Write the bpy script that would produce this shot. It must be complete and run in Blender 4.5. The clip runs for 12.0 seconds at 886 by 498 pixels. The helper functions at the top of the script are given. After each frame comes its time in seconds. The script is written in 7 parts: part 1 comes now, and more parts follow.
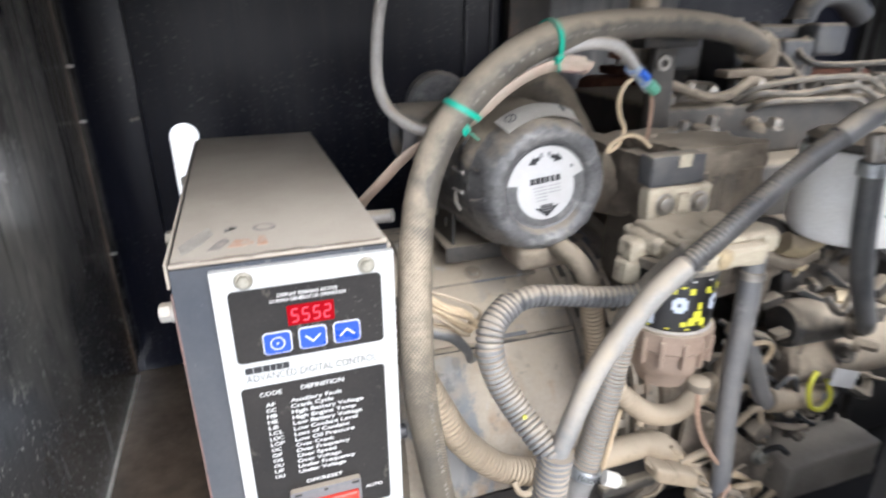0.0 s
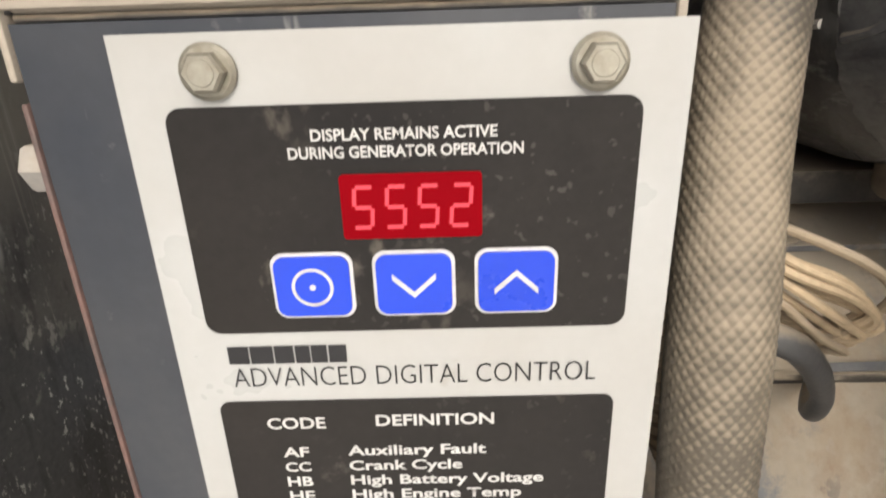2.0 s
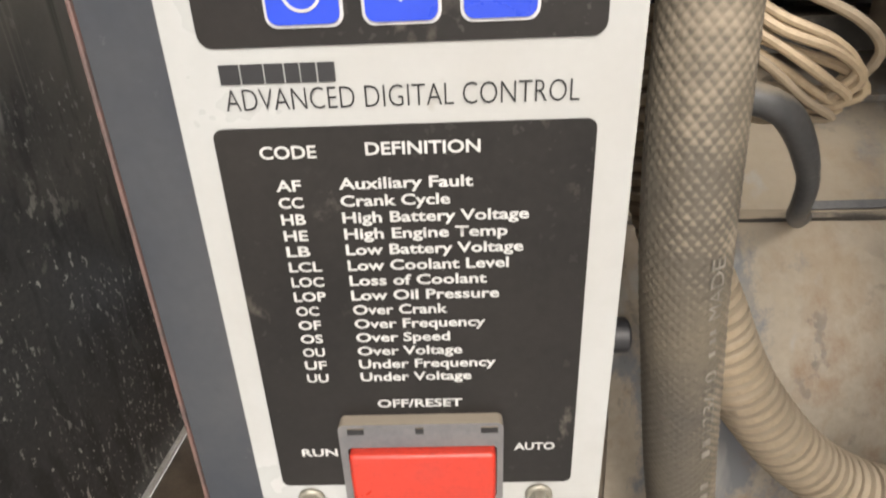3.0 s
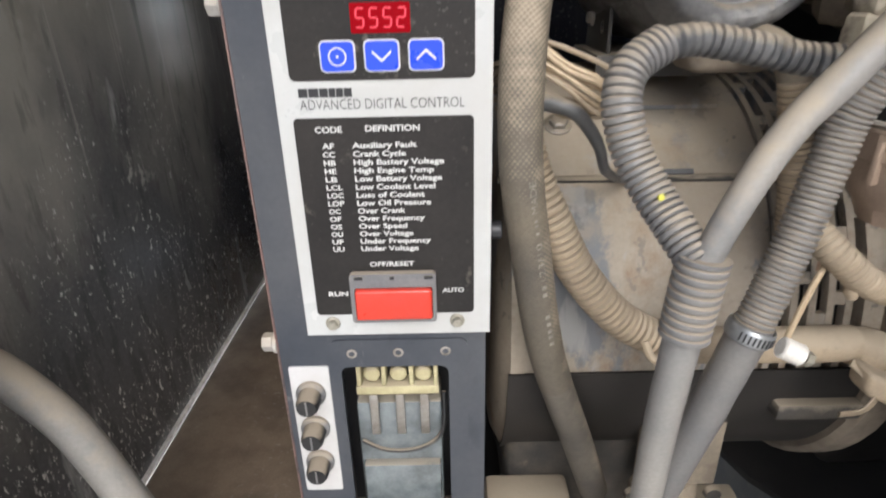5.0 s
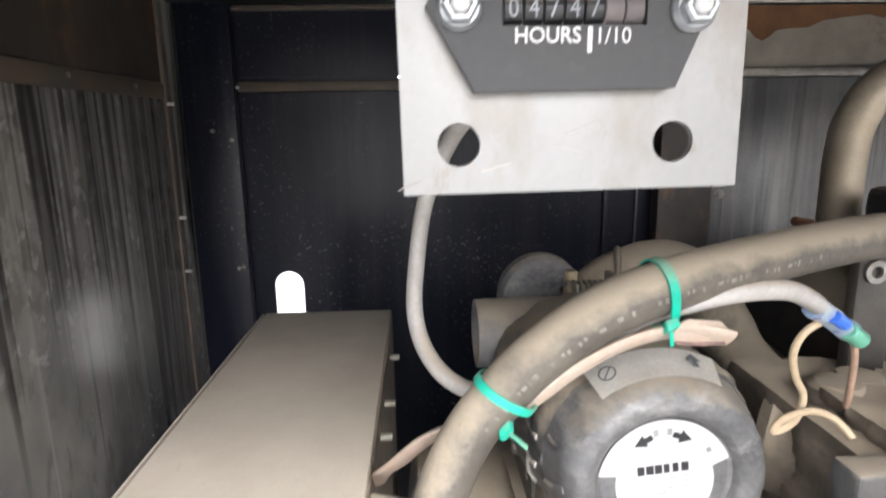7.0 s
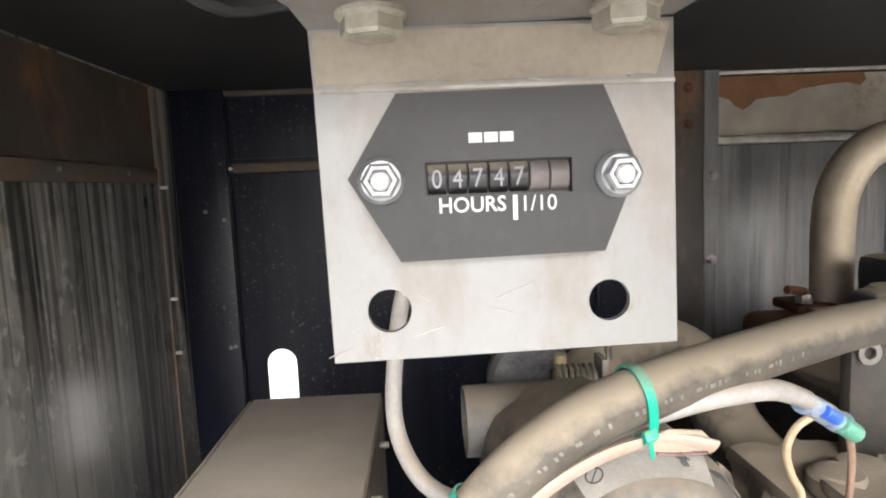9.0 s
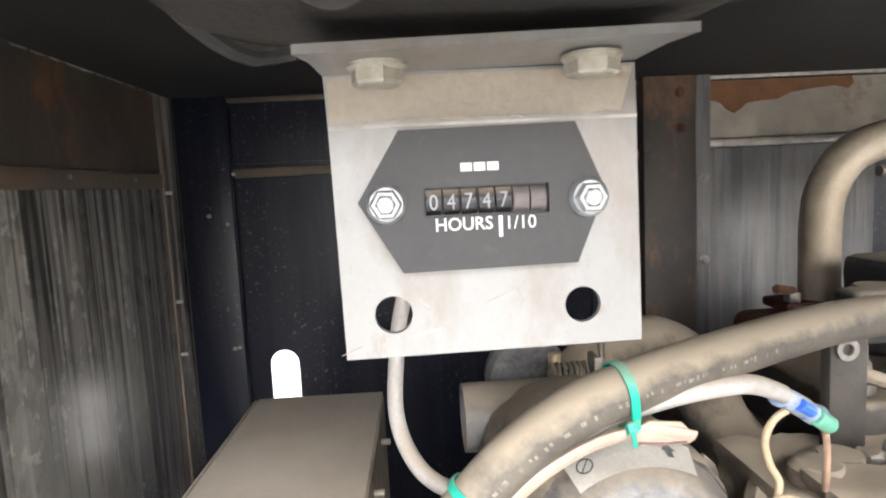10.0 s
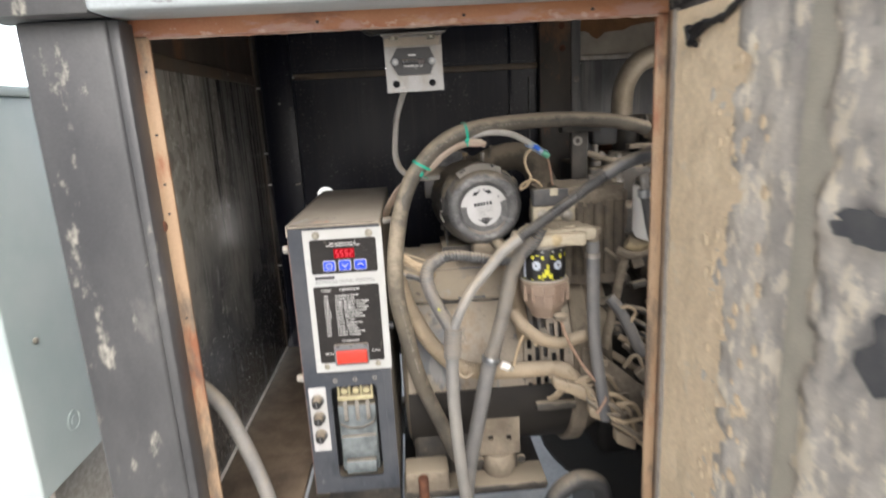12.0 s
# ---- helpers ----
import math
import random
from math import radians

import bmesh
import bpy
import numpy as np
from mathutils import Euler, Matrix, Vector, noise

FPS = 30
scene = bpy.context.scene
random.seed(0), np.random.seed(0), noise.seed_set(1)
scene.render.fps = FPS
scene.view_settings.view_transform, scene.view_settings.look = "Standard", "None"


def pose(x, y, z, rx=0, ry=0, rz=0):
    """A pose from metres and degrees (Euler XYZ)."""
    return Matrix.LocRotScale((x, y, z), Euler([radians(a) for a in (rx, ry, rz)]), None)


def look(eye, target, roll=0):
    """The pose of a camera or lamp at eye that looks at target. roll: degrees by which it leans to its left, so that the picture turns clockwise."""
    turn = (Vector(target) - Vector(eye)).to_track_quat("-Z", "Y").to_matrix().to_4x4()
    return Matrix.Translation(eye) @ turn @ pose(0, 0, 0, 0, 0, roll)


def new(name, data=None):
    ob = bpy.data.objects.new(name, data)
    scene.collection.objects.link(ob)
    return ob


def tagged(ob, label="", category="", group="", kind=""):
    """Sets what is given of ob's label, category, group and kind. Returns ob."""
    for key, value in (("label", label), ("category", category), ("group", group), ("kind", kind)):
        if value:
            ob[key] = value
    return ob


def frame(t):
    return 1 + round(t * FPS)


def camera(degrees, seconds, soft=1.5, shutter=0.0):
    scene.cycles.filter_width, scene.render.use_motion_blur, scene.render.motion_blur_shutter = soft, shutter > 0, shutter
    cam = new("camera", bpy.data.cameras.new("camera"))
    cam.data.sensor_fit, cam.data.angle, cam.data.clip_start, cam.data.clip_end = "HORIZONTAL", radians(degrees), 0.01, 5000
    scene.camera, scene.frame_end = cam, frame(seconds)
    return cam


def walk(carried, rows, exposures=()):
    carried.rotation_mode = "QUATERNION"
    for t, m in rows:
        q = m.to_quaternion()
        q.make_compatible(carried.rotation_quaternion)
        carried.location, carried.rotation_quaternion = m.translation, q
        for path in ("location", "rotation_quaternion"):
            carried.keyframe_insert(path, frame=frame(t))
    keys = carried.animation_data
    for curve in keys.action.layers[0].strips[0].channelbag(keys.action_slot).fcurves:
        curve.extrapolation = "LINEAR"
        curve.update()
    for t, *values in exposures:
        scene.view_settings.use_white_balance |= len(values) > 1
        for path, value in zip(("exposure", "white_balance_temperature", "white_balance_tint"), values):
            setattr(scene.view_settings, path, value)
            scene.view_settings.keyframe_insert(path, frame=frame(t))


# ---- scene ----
cam = camera(74.5, 12.0, soft=2.0, shutter=0.35)
PATH = [
    (0, (0.005, 0.004, 1.199), (0.607, 1.759, 0.452), -0.3),
    (0.5, (0.049, 0.089, 1.117), (0.222, 1.932, 0.359), -0.3),
    (1, (0.051, 0.223, 1.064), (0.062, 2.075, 0.311), -1.4),
    (1.5, (0.05, 0.262, 1.041), (0.02, 2.127, 0.318), -1.9),
    (2, (0.047, 0.267, 1.034), (0.011, 2.128, 0.301), -1.9),
    (2.5, (0.044, 0.261, 1.0), (0.017, 2.094, 0.201), -1.9),
    (3, (0.05, 0.237, 0.972), (-0.002, 2.052, 0.134), -2.2),
    (3.5, (0.048, 0.209, 0.969), (0.012, 2.008, 0.096), -2.1),
    (3.7, (0.05, 0.189, 0.966), (0.004, 1.987, 0.091), -2.2),
    (5.5, (0.085, 0.024, 1.08), (0.099, 1.874, 0.322), -1.0),
    (6, (0.1, 0.048, 1.186), (0.146, 1.942, 0.544), -0.8),
    (6.5, (0.115, 0.117, 1.238), (0.18, 2.047, 0.717), -0.5),
    (7, (0.136, 0.18, 1.262), (0.215, 2.135, 0.85), -0.9),
    (7.5, (0.15, 0.19, 1.284), (0.238, 2.161, 0.959), -1.4),
    (9.5, (0.154, 0.183, 1.288), (0.229, 2.17, 1.077), -2.6),
    (10, (0.154, 0.165, 1.292), (0.234, 2.152, 1.077), -2.8),
    (10.5, (0.149, 0.092, 1.293), (0.239, 2.076, 1.062), -3.3),
    (11, (0.128, -0.07, 1.263), (0.254, 1.908, 0.992), -3.2),
    (11.5, (0.076, -0.31, 1.246), (0.275, 1.645, 0.874), -2.5),
    (12, (0.157, -0.561, 1.217), (0.253, 1.382, 0.755), -3.1),
]
walk(cam, [(t, look(eye, target, roll)) for t, eye, target, roll in PATH], [(0.0, 1.08, 5450, 6), (0.5, 0.82, 5600, 6), (1.0, 0.56, 5700, 6), (1.5, 0.44, 6250, 6), (2.5, 0.34, 6350, 6), (3.5, 0.36, 6150, 6), (5.5, 0.54, 5600, 6), (6.0, 1.1, 5450, 6), (6.5, 1.40, 5650, 6), (7.0, 1.68, 5700, 6), (9.5, 2.0, 5950, 6), (10.0, 2.1, 5850, 6), (10.5, 1.9, 5600, 6), (11.0, 1.6, 5500, 6), (11.5, 1.0, 5700, 6), (12.0, 0.58, 6000, 6)])

# ---- world, sun, exposure ----
world = bpy.data.worlds.new("sky")
world.use_nodes = True
scene.world = world
wn = world.node_tree.nodes
sky = wn.new("ShaderNodeTexSky")
sky.sky_type, sky.sun_disc = "NISHITA", False
sky.sun_elevation, sky.sun_rotation = radians(38), radians(170)
sky.air_density, sky.dust_density, sky.ozone_density = 0.35, 8.0, 0.6
world.node_tree.links.new(sky.outputs[0], wn["Background"].inputs[0])
wn["Background"].inputs[1].default_value = 0.15
sun_data = bpy.data.lights.new("sun", "SUN")
sun_data.energy, sun_data.angle, sun_data.color = 0.75, radians(50), (1.0, 0.965, 0.92)
sun = new("sun", sun_data)
sun.matrix_world = look((0.5, -4.0, 3.4), (0, 0.3, 0))


# ---- materials ----
def node(nt, kind, **sets):
    n = nt.nodes.new(kind)
    for k, v in sets.items():
        n.inputs[k].default_value = v
    return n


DUST = (0.345, 0.29, 0.215, 1)


def mat(name, c1, c2=None, rough=0.6, metal=0.0, scale=30.0, fine=400.0, bump=0.15, dust=0.0, streak=0.0,
        specks=0.0, chips=None, chip_at=0.62, chip_scale=14.0, stretch=None, emit=None, emit_s=0.0, rough_var=0.12, contrast=0.25, coat=0.0, grain=0.10, spec=0.5, chip_soft=0.03, stain=None, speck_scale=150.0):
    """A procedural surface: two colours in patches, fine grain and relief, dust that lies on what faces up, drips, specks and chips."""
    m = bpy.data.materials.new(name)
    m.use_nodes = True
    nt = m.node_tree
    ln = nt.links.new
    b = nt.nodes["Principled BSDF"]
    c2 = c2 or tuple(v * 0.7 for v in c1)
    co = nt.nodes.new("ShaderNodeTexCoord").outputs["Object"]
    base = co
    if stretch:
        mp = node(nt, "ShaderNodeMapping", Scale=stretch)
        ln(co, mp.inputs["Vector"])
        base = mp.outputs[0]
    n1 = node(nt, "ShaderNodeTexNoise", Scale=scale, Detail=5.0, Roughness=0.62)
    ln(base, n1.inputs["Vector"])
    r1 = node(nt, "ShaderNodeMapRange")
    r1.inputs["From Min"].default_value, r1.inputs["From Max"].default_value = 0.5 - contrast / 2, 0.5 + contrast / 2
    ln(n1.outputs[0], r1.inputs["Value"])
    mix = node(nt, "ShaderNodeMix")
    mix.data_type = "RGBA"
    mix.inputs[6].default_value, mix.inputs[7].default_value = (*c1, 1), (*c2, 1)
    ln(r1.outputs[0], mix.inputs[0])
    col = mix.outputs[2]
    rough_out = None
    n2 = node(nt, "ShaderNodeTexNoise", Scale=fine, Detail=3.0, Roughness=0.6)
    ln(co, n2.inputs["Vector"])

    def over(col, fac, colour):
        mx = nt.nodes.new("ShaderNodeMix")
        mx.data_type = "RGBA"
        mx.inputs[7].default_value = (*colour[:3], 1)
        ln(col, mx.inputs[6])
        ln(fac, mx.inputs[0])
        return mx.outputs[2]

    def ramp(value, lo, hi, top=1.0):
        r = node(nt, "ShaderNodeMapRange")
        r.inputs["From Min"].default_value, r.inputs["From Max"].default_value, r.inputs["To Max"].default_value = lo, hi, top
        ln(value, r.inputs["Value"])
        return r.outputs[0]

    hsv = nt.nodes.new("ShaderNodeHueSaturation")
    ln(col, hsv.inputs["Color"])
    r2 = node(nt, "ShaderNodeMapRange")
    r2.inputs["From Min"].default_value, r2.inputs["From Max"].default_value = 0.25, 0.75
    r2.inputs["To Min"].default_value, r2.inputs["To Max"].default_value = 1.0 - grain, 1.0 + grain
    ln(n2.outputs[0], r2.inputs["Value"])
    ln(r2.outputs[0], hsv.inputs["Value"])
    col = hsv.outputs[0]
    if chips:
        n3 = node(nt, "ShaderNodeTexNoise", Scale=chip_scale, Detail=7.0, Roughness=0.68)
        ln(base, n3.inputs["Vector"])
        col = over(col, ramp(n3.outputs[0], chip_at, chip_at + chip_soft), chips)
    if stain:
        n7 = node(nt, "ShaderNodeTexNoise", Scale=stain[2], Detail=8.0, Roughness=0.7)
        mp7 = node(nt, "ShaderNodeMapping", Location=(3.1, 7.7, 1.3))
        ln(base, mp7.inputs["Vector"])
        ln(mp7.outputs[0], n7.inputs["Vector"])
        col = over(col, ramp(n7.outputs[0], stain[1], stain[1] + 0.12, 0.85), stain[0])
    if streak:
        for sx, lo, hi, amount, tone in ((22, 0.44, 0.66, streak, (0.30, 0.28, 0.25)), (75, 0.55, 0.68, 0.8 * streak, (0.40, 0.38, 0.345)), (45, 0.57, 0.64, streak, (0.014, 0.013, 0.012))):
            mp = node(nt, "ShaderNodeMapping", Scale=(sx, sx, 1.3 + sx / 60), Location=(sx, 0, 0))
            ln(co, mp.inputs["Vector"])
            n4 = node(nt, "ShaderNodeTexNoise", Scale=1.0, Detail=5.0, Roughness=0.6)
            ln(mp.outputs[0], n4.inputs["Vector"])
            col = over(col, ramp(n4.outputs[0], lo, hi, amount), tone)
    if specks:
        v = node(nt, "ShaderNodeTexNoise", Scale=speck_scale, Detail=2.0, Roughness=0.55)
        ln(base, v.inputs["Vector"])
        n5 = node(nt, "ShaderNodeTexNoise", Scale=7.0, Detail=3.0)
        ln(co, n5.inputs["Vector"])
        mu = nt.nodes.new("ShaderNodeMath")
        mu.operation = "MULTIPLY"
        ln(ramp(v.outputs[0], 0.63, 0.675, specks), mu.inputs[0])
        ln(ramp(n5.outputs[0], 0.45, 0.65), mu.inputs[1])
        col = over(col, mu.outputs[0], (0.56, 0.53, 0.48))
    rv = node(nt, "ShaderNodeMapRange")
    rv.inputs["To Min"].default_value, rv.inputs["To Max"].default_value = max(0.03, rough - rough_var), min(1.0, rough + rough_var)
    ln(n1.outputs[0], rv.inputs["Value"])
    rough_out = rv.outputs[0]
    if dust:
        g = nt.nodes.new("ShaderNodeNewGeometry")
        sep = nt.nodes.new("ShaderNodeSeparateXYZ")
        ln(g.outputs["Normal"], sep.inputs[0])
        n6 = node(nt, "ShaderNodeTexNoise", Scale=45.0, Detail=6.0, Roughness=0.65)
        ln(co, n6.inputs["Vector"])
        ad = nt.nodes.new("ShaderNodeMath")
        ad.operation = "MULTIPLY_ADD"
        ad.inputs[1].default_value = 1.3
        ln(n6.outputs[0], ad.inputs[0])
        ln(sep.outputs[2], ad.inputs[2])
        fac = ramp(ad.outputs[0], 1.25 - 1.1 * dust, 1.75 - 1.1 * dust, min(1.0, 0.55 + 0.5 * dust))
        col = over(col, fac, DUST)
        mr = nt.nodes.new("ShaderNodeMix")
        ln(fac, mr.inputs[0])
        ln(rough_out, mr.inputs[2])
        mr.inputs[3].default_value = 0.92
        rough_out = mr.outputs[0]
    ln(col, b.inputs["Base Color"])
    ln(rough_out, b.inputs["Roughness"])
    b.inputs["Metallic"].default_value = metal
    b.inputs["Specular IOR Level"].default_value = spec
    if coat:
        b.inputs["Coat Weight"].default_value, b.inputs["Coat Roughness"].default_value = coat, 0.12
    if bump:
        bp = node(nt, "ShaderNodeBump", Strength=bump, Distance=0.0015)
        ln(n2.outputs[0], bp.inputs["Height"])
        ln(bp.outputs[0], b.inputs["Normal"])
    if emit:
        b.inputs["Emission Color"].default_value = (*emit, 1)
        b.inputs["Emission Strength"].default_value = emit_s
    return m


def layer(m, fields, tone, top=1.0):
    """Lays one tone over a surface where the product of its noise fields is high.
    A field is (stretch, low, high, z weight, z level, turn, y weight): noise stretched along the axes, pushed up or down with height and depth."""
    nt = m.node_tree
    ln = nt.links.new
    b = nt.nodes["Principled BSDF"]
    col = b.inputs["Base Color"].links[0].from_socket
    co = nt.nodes.new("ShaderNodeTexCoord").outputs["Object"]
    sep = nt.nodes.new("ShaderNodeSeparateXYZ")
    ln(co, sep.inputs[0])
    fac = None
    for k, (stretch, lo, hi, weight, level, turn, deep) in enumerate(fields):
        mp = node(nt, "ShaderNodeMapping", Scale=stretch, Location=(stretch[1] * 0.37, stretch[1] * 0.11 + k, 0.5), Rotation=(turn, 0, 0))
        ln(co, mp.inputs["Vector"])
        n = node(nt, "ShaderNodeTexNoise", Scale=1.0, Detail=4.0, Roughness=0.58)
        ln(mp.outputs[0], n.inputs["Vector"])
        way = nt.nodes.new("ShaderNodeMath")
        way.operation = "SUBTRACT"
        way.inputs[1].default_value = level
        ln(sep.outputs[2], way.inputs[0])
        add = nt.nodes.new("ShaderNodeMath")
        add.operation = "MULTIPLY_ADD"
        add.inputs[1].default_value = weight
        ln(way.outputs[0], add.inputs[0])
        ln(n.outputs[0], add.inputs[2])
        far = nt.nodes.new("ShaderNodeMath")
        far.operation = "MULTIPLY_ADD"
        far.inputs[1].default_value = deep
        ln(sep.outputs[1], far.inputs[0])
        ln(add.outputs[0], far.inputs[2])
        rg = node(nt, "ShaderNodeMapRange")
        rg.inputs["From Min"].default_value, rg.inputs["From Max"].default_value = lo + deep * 0.7, hi + deep * 0.7
        ln(far.outputs[0], rg.inputs["Value"])
        if fac is None:
            rg.inputs["To Max"].default_value = top
            fac = rg.outputs[0]
        else:
            mu = nt.nodes.new("ShaderNodeMath")
            mu.operation = "MULTIPLY"
            ln(fac, mu.inputs[0])
            ln(rg.outputs[0], mu.inputs[1])
            fac = mu.outputs[0]
    mx = nt.nodes.new("ShaderNodeMix")
    mx.data_type = "RGBA"
    mx.inputs[7].default_value = (*tone, 1)
    ln(col, mx.inputs[6])
    ln(fac, mx.inputs[0])
    ln(mx.outputs[2], b.inputs["Base Color"])


BLACK_WALL = mat("black_wall_paint", (0.085, 0.087, 0.090), (0.135, 0.136, 0.137), 0.26, scale=9, fine=220, bump=0.05, grain=0.15, rough_var=0.04, contrast=0.7, stretch=(1, 1, 0.6), spec=0.65)
# sheen painted in as a paler tone above, scuffs in it, dark runs from the ledge, then pale spatter and slanting scrapes
# below
layer(BLACK_WALL, [((1, 5, 3), 0.30, 0.72, 1.1, 0.93, 0, 0)], (0.46, 0.435, 0.38), 0.85)
layer(BLACK_WALL, [((1, 34, 22), 0.50, 0.58, 0, 0, 0, 0), ((1, 5, 5), 0.40, 0.54, 1.0, 1.02, 0, 0)], (0.17, 0.16, 0.14), 0.5)
layer(BLACK_WALL, [((1, 60, 40), 0.57, 0.62, 0, 0, 0.3, 0), ((1, 6, 5), 0.42, 0.56, 1.0, 1.04, 0, 0)], (0.66, 0.64, 0.58), 0.5)
layer(BLACK_WALL, [((1, 32, 0.40), 0.53, 0.60, 0.50, 1.17, 0, 0.25), ((1, 3.5, 0.6), 0.42, 0.56, 0, 0, 0, 0)], (0.022, 0.020, 0.018), 0.88)
layer(BLACK_WALL, [((1, 70, 0.7), 0.54, 0.61, 0.45, 1.15, 0, 0.30)], (0.045, 0.042, 0.037), 0.55)
layer(BLACK_WALL, [((1, 80, 1.2), 0.58, 0.63, 0.25, 1.12, 0, 0.15)], (0.52, 0.50, 0.45), 0.35)
layer(BLACK_WALL, [((1, 150, 85), 0.635, 0.665, 0, 0, 0, 0), ((1, 7, 7), 0.46, 0.58, -0.7, 0.78, 0, 0)], (0.82, 0.81, 0.77), 0.95)
layer(BLACK_WALL, [((1, 300, 140), 0.61, 0.65, 0, 0, 0, 0), ((1, 9, 9), 0.46, 0.58, -0.5, 0.76, 0, 0)], (0.60, 0.59, 0.56), 0.8)
layer(BLACK_WALL, [((1, 20, 4.5), 0.63, 0.71, -0.1, 0.8, 0.55, 0)], (0.60, 0.60, 0.59), 0.70)
layer(BLACK_WALL, [((1, 60, 14), 0.55, 0.64, -0.25, 0.85, 0, 0)], (0.03, 0.03, 0.032), 0.3)
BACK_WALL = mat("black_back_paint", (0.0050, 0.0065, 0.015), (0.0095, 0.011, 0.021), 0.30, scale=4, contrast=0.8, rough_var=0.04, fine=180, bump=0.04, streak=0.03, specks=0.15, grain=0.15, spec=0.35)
# streaked back wall paint again, with the glare on it put in as grey
BACK_LIT = mat("black_panel_painted_lit", (0.185, 0.183, 0.182), (0.10, 0.10, 0.102), 0.42, scale=6, fine=160, streak=0.35, stretch=(1, 1, 0.6))
CEIL = mat("black_ceiling", (0.017, 0.0165, 0.016), (0.030, 0.028, 0.026), 0.7, scale=10)
RUST_TRIM = mat("rusty_trim", (0.095, 0.083, 0.066), (0.15, 0.11, 0.075), 0.55, scale=18, contrast=0.35, stain=((0.19, 0.11, 0.06), 0.62, 16))
RUSTY_PANEL = mat("dusty_stained_steel", (0.46, 0.41, 0.33), (0.25, 0.22, 0.18), 0.5, scale=7, contrast=0.4, stain=((0.16, 0.09, 0.045), 0.60, 7))
PRIMER = mat("red_oxide_edge", (0.28, 0.098, 0.046), (0.38, 0.195, 0.095), 0.55, scale=8, fine=300, bump=0.2, chips=(0.42, 0.27, 0.155), chip_at=0.57, chip_scale=12, chip_soft=0.12, contrast=0.45, stretch=(0.5, 1, 1.6), stain=((0.18, 0.08, 0.045), 0.55, 14))
layer(PRIMER, [((26, 1, 70), 0.47, 0.60, -9.0, 1.331, 0, 0)], (0.38, 0.26, 0.245), 0.55)
layer(PRIMER, [((60, 1, 90), 0.60, 0.66, -6.0, 1.333, 0, 0)], (0.56, 0.46, 0.39), 0.45)
JAMB = mat("rusty_jamb", (0.27, 0.165, 0.092), (0.36, 0.255, 0.16), 0.65, scale=11, fine=300, bump=0.25, chips=(0.22, 0.085, 0.04), chip_at=0.50, chip_scale=13, chip_soft=0.1, stretch=(1, 1, 0.3), contrast=0.45, stain=((0.075, 0.063, 0.052), 0.50, 18))
EXT = mat("weathered_black_paint", (0.046, 0.047, 0.050), (0.085, 0.085, 0.086), 0.42, scale=5, fine=220, bump=0.10, chips=(0.33, 0.315, 0.27), chip_at=0.625, chip_scale=17, chip_soft=0.07, stretch=(1.0, 1.0, 0.45), stain=((0.16, 0.155, 0.145), 0.60, 7))
ROOFEDGE = mat("grey_roof_edge", (0.42, 0.465, 0.485), (0.31, 0.34, 0.35), 0.5, scale=14, fine=300, bump=0.15, chips=(0.14, 0.14, 0.14), chip_at=0.64, chip_scale=30, chip_soft=0.06, contrast=0.4, stretch=(0.4, 1, 1))
FOAM = mat("torn_foam_backing", (0.78, 0.65, 0.45), (0.68, 0.55, 0.37), 0.9, scale=7, fine=150, bump=0.3, chips=(0.68, 0.59, 0.44), chip_at=0.6, chip_scale=24, chip_soft=0.08, contrast=0.4)
FOAM_GREY = mat("grey_foam", (0.62, 0.575, 0.49), (0.40, 0.382, 0.35), 0.95, scale=13, fine=170, bump=0.5, chips=(0.80, 0.73, 0.59), chip_at=0.53, chip_scale=30, chip_soft=0.05, stretch=(1.2, 1.2, 0.55), contrast=0.35, stain=((0.10, 0.10, 0.102), 0.57, 15))
TAR = mat("black_adhesive", (0.015, 0.015, 0.016), rough=0.5, bump=0.6, fine=120)
FLOOR = mat("brown_dusty_floor", (0.13, 0.095, 0.063), (0.075, 0.055, 0.038), 0.85, scale=16, bump=0.3, specks=0.12)
BARE = mat("bare_steel_edge", (0.80, 0.78, 0.74), (0.62, 0.58, 0.52), 0.4, metal=0.15, scale=60)
PANEL = mat("dark_blue_grey_paint", (0.032, 0.038, 0.050), (0.070, 0.073, 0.080), 0.38, scale=10, fine=260, bump=0.03, grain=0.06, contrast=0.4, stain=((0.24, 0.235, 0.225), 0.63, 34), spec=0.5)
layer(PANEL, [((70, 1, 14), 0.63, 0.68, 0, 0, 0, 0), ((9, 1, 9), 0.45, 0.60, 0, 0, 0, 0)], (0.36, 0.355, 0.34), 0.7)
layer(PANEL, [((26, 1, 9), 0.54, 0.66, 0, 0, 0, 0)], (0.018, 0.022, 0.030), 0.7)
CASE_TOP = mat("dust_covered_case", (0.385, 0.345, 0.287), (0.34, 0.30, 0.247), 0.85, scale=9, fine=500, bump=0.05, grain=0.05, stain=((0.30, 0.24, 0.18), 0.63, 34))
CASE = mat("dusty_dark_case", (0.045, 0.045, 0.048), (0.07, 0.065, 0.06), 0.5, scale=20, dust=0.75)
COPPER_EDGE = mat("worn_red_edge", (0.17, 0.10, 0.085), (0.09, 0.07, 0.065), 0.6, scale=60)
WHITE = mat("white_printed_plate", (0.435, 0.445, 0.437), (0.405, 0.405, 0.387), 0.30, scale=14, fine=350, bump=0.0, chips=(0.42, 0.36, 0.26), chip_at=0.68, chip_scale=22, chip_soft=0.08, grain=0.015)
layer(WHITE, [((55, 1, 40), 0.64, 0.72, 0, 0, 0, 0), ((14, 1, 12), 0.50, 0.62, 0, 0, 0, 0)], (0.24, 0.19, 0.12), 0.55)
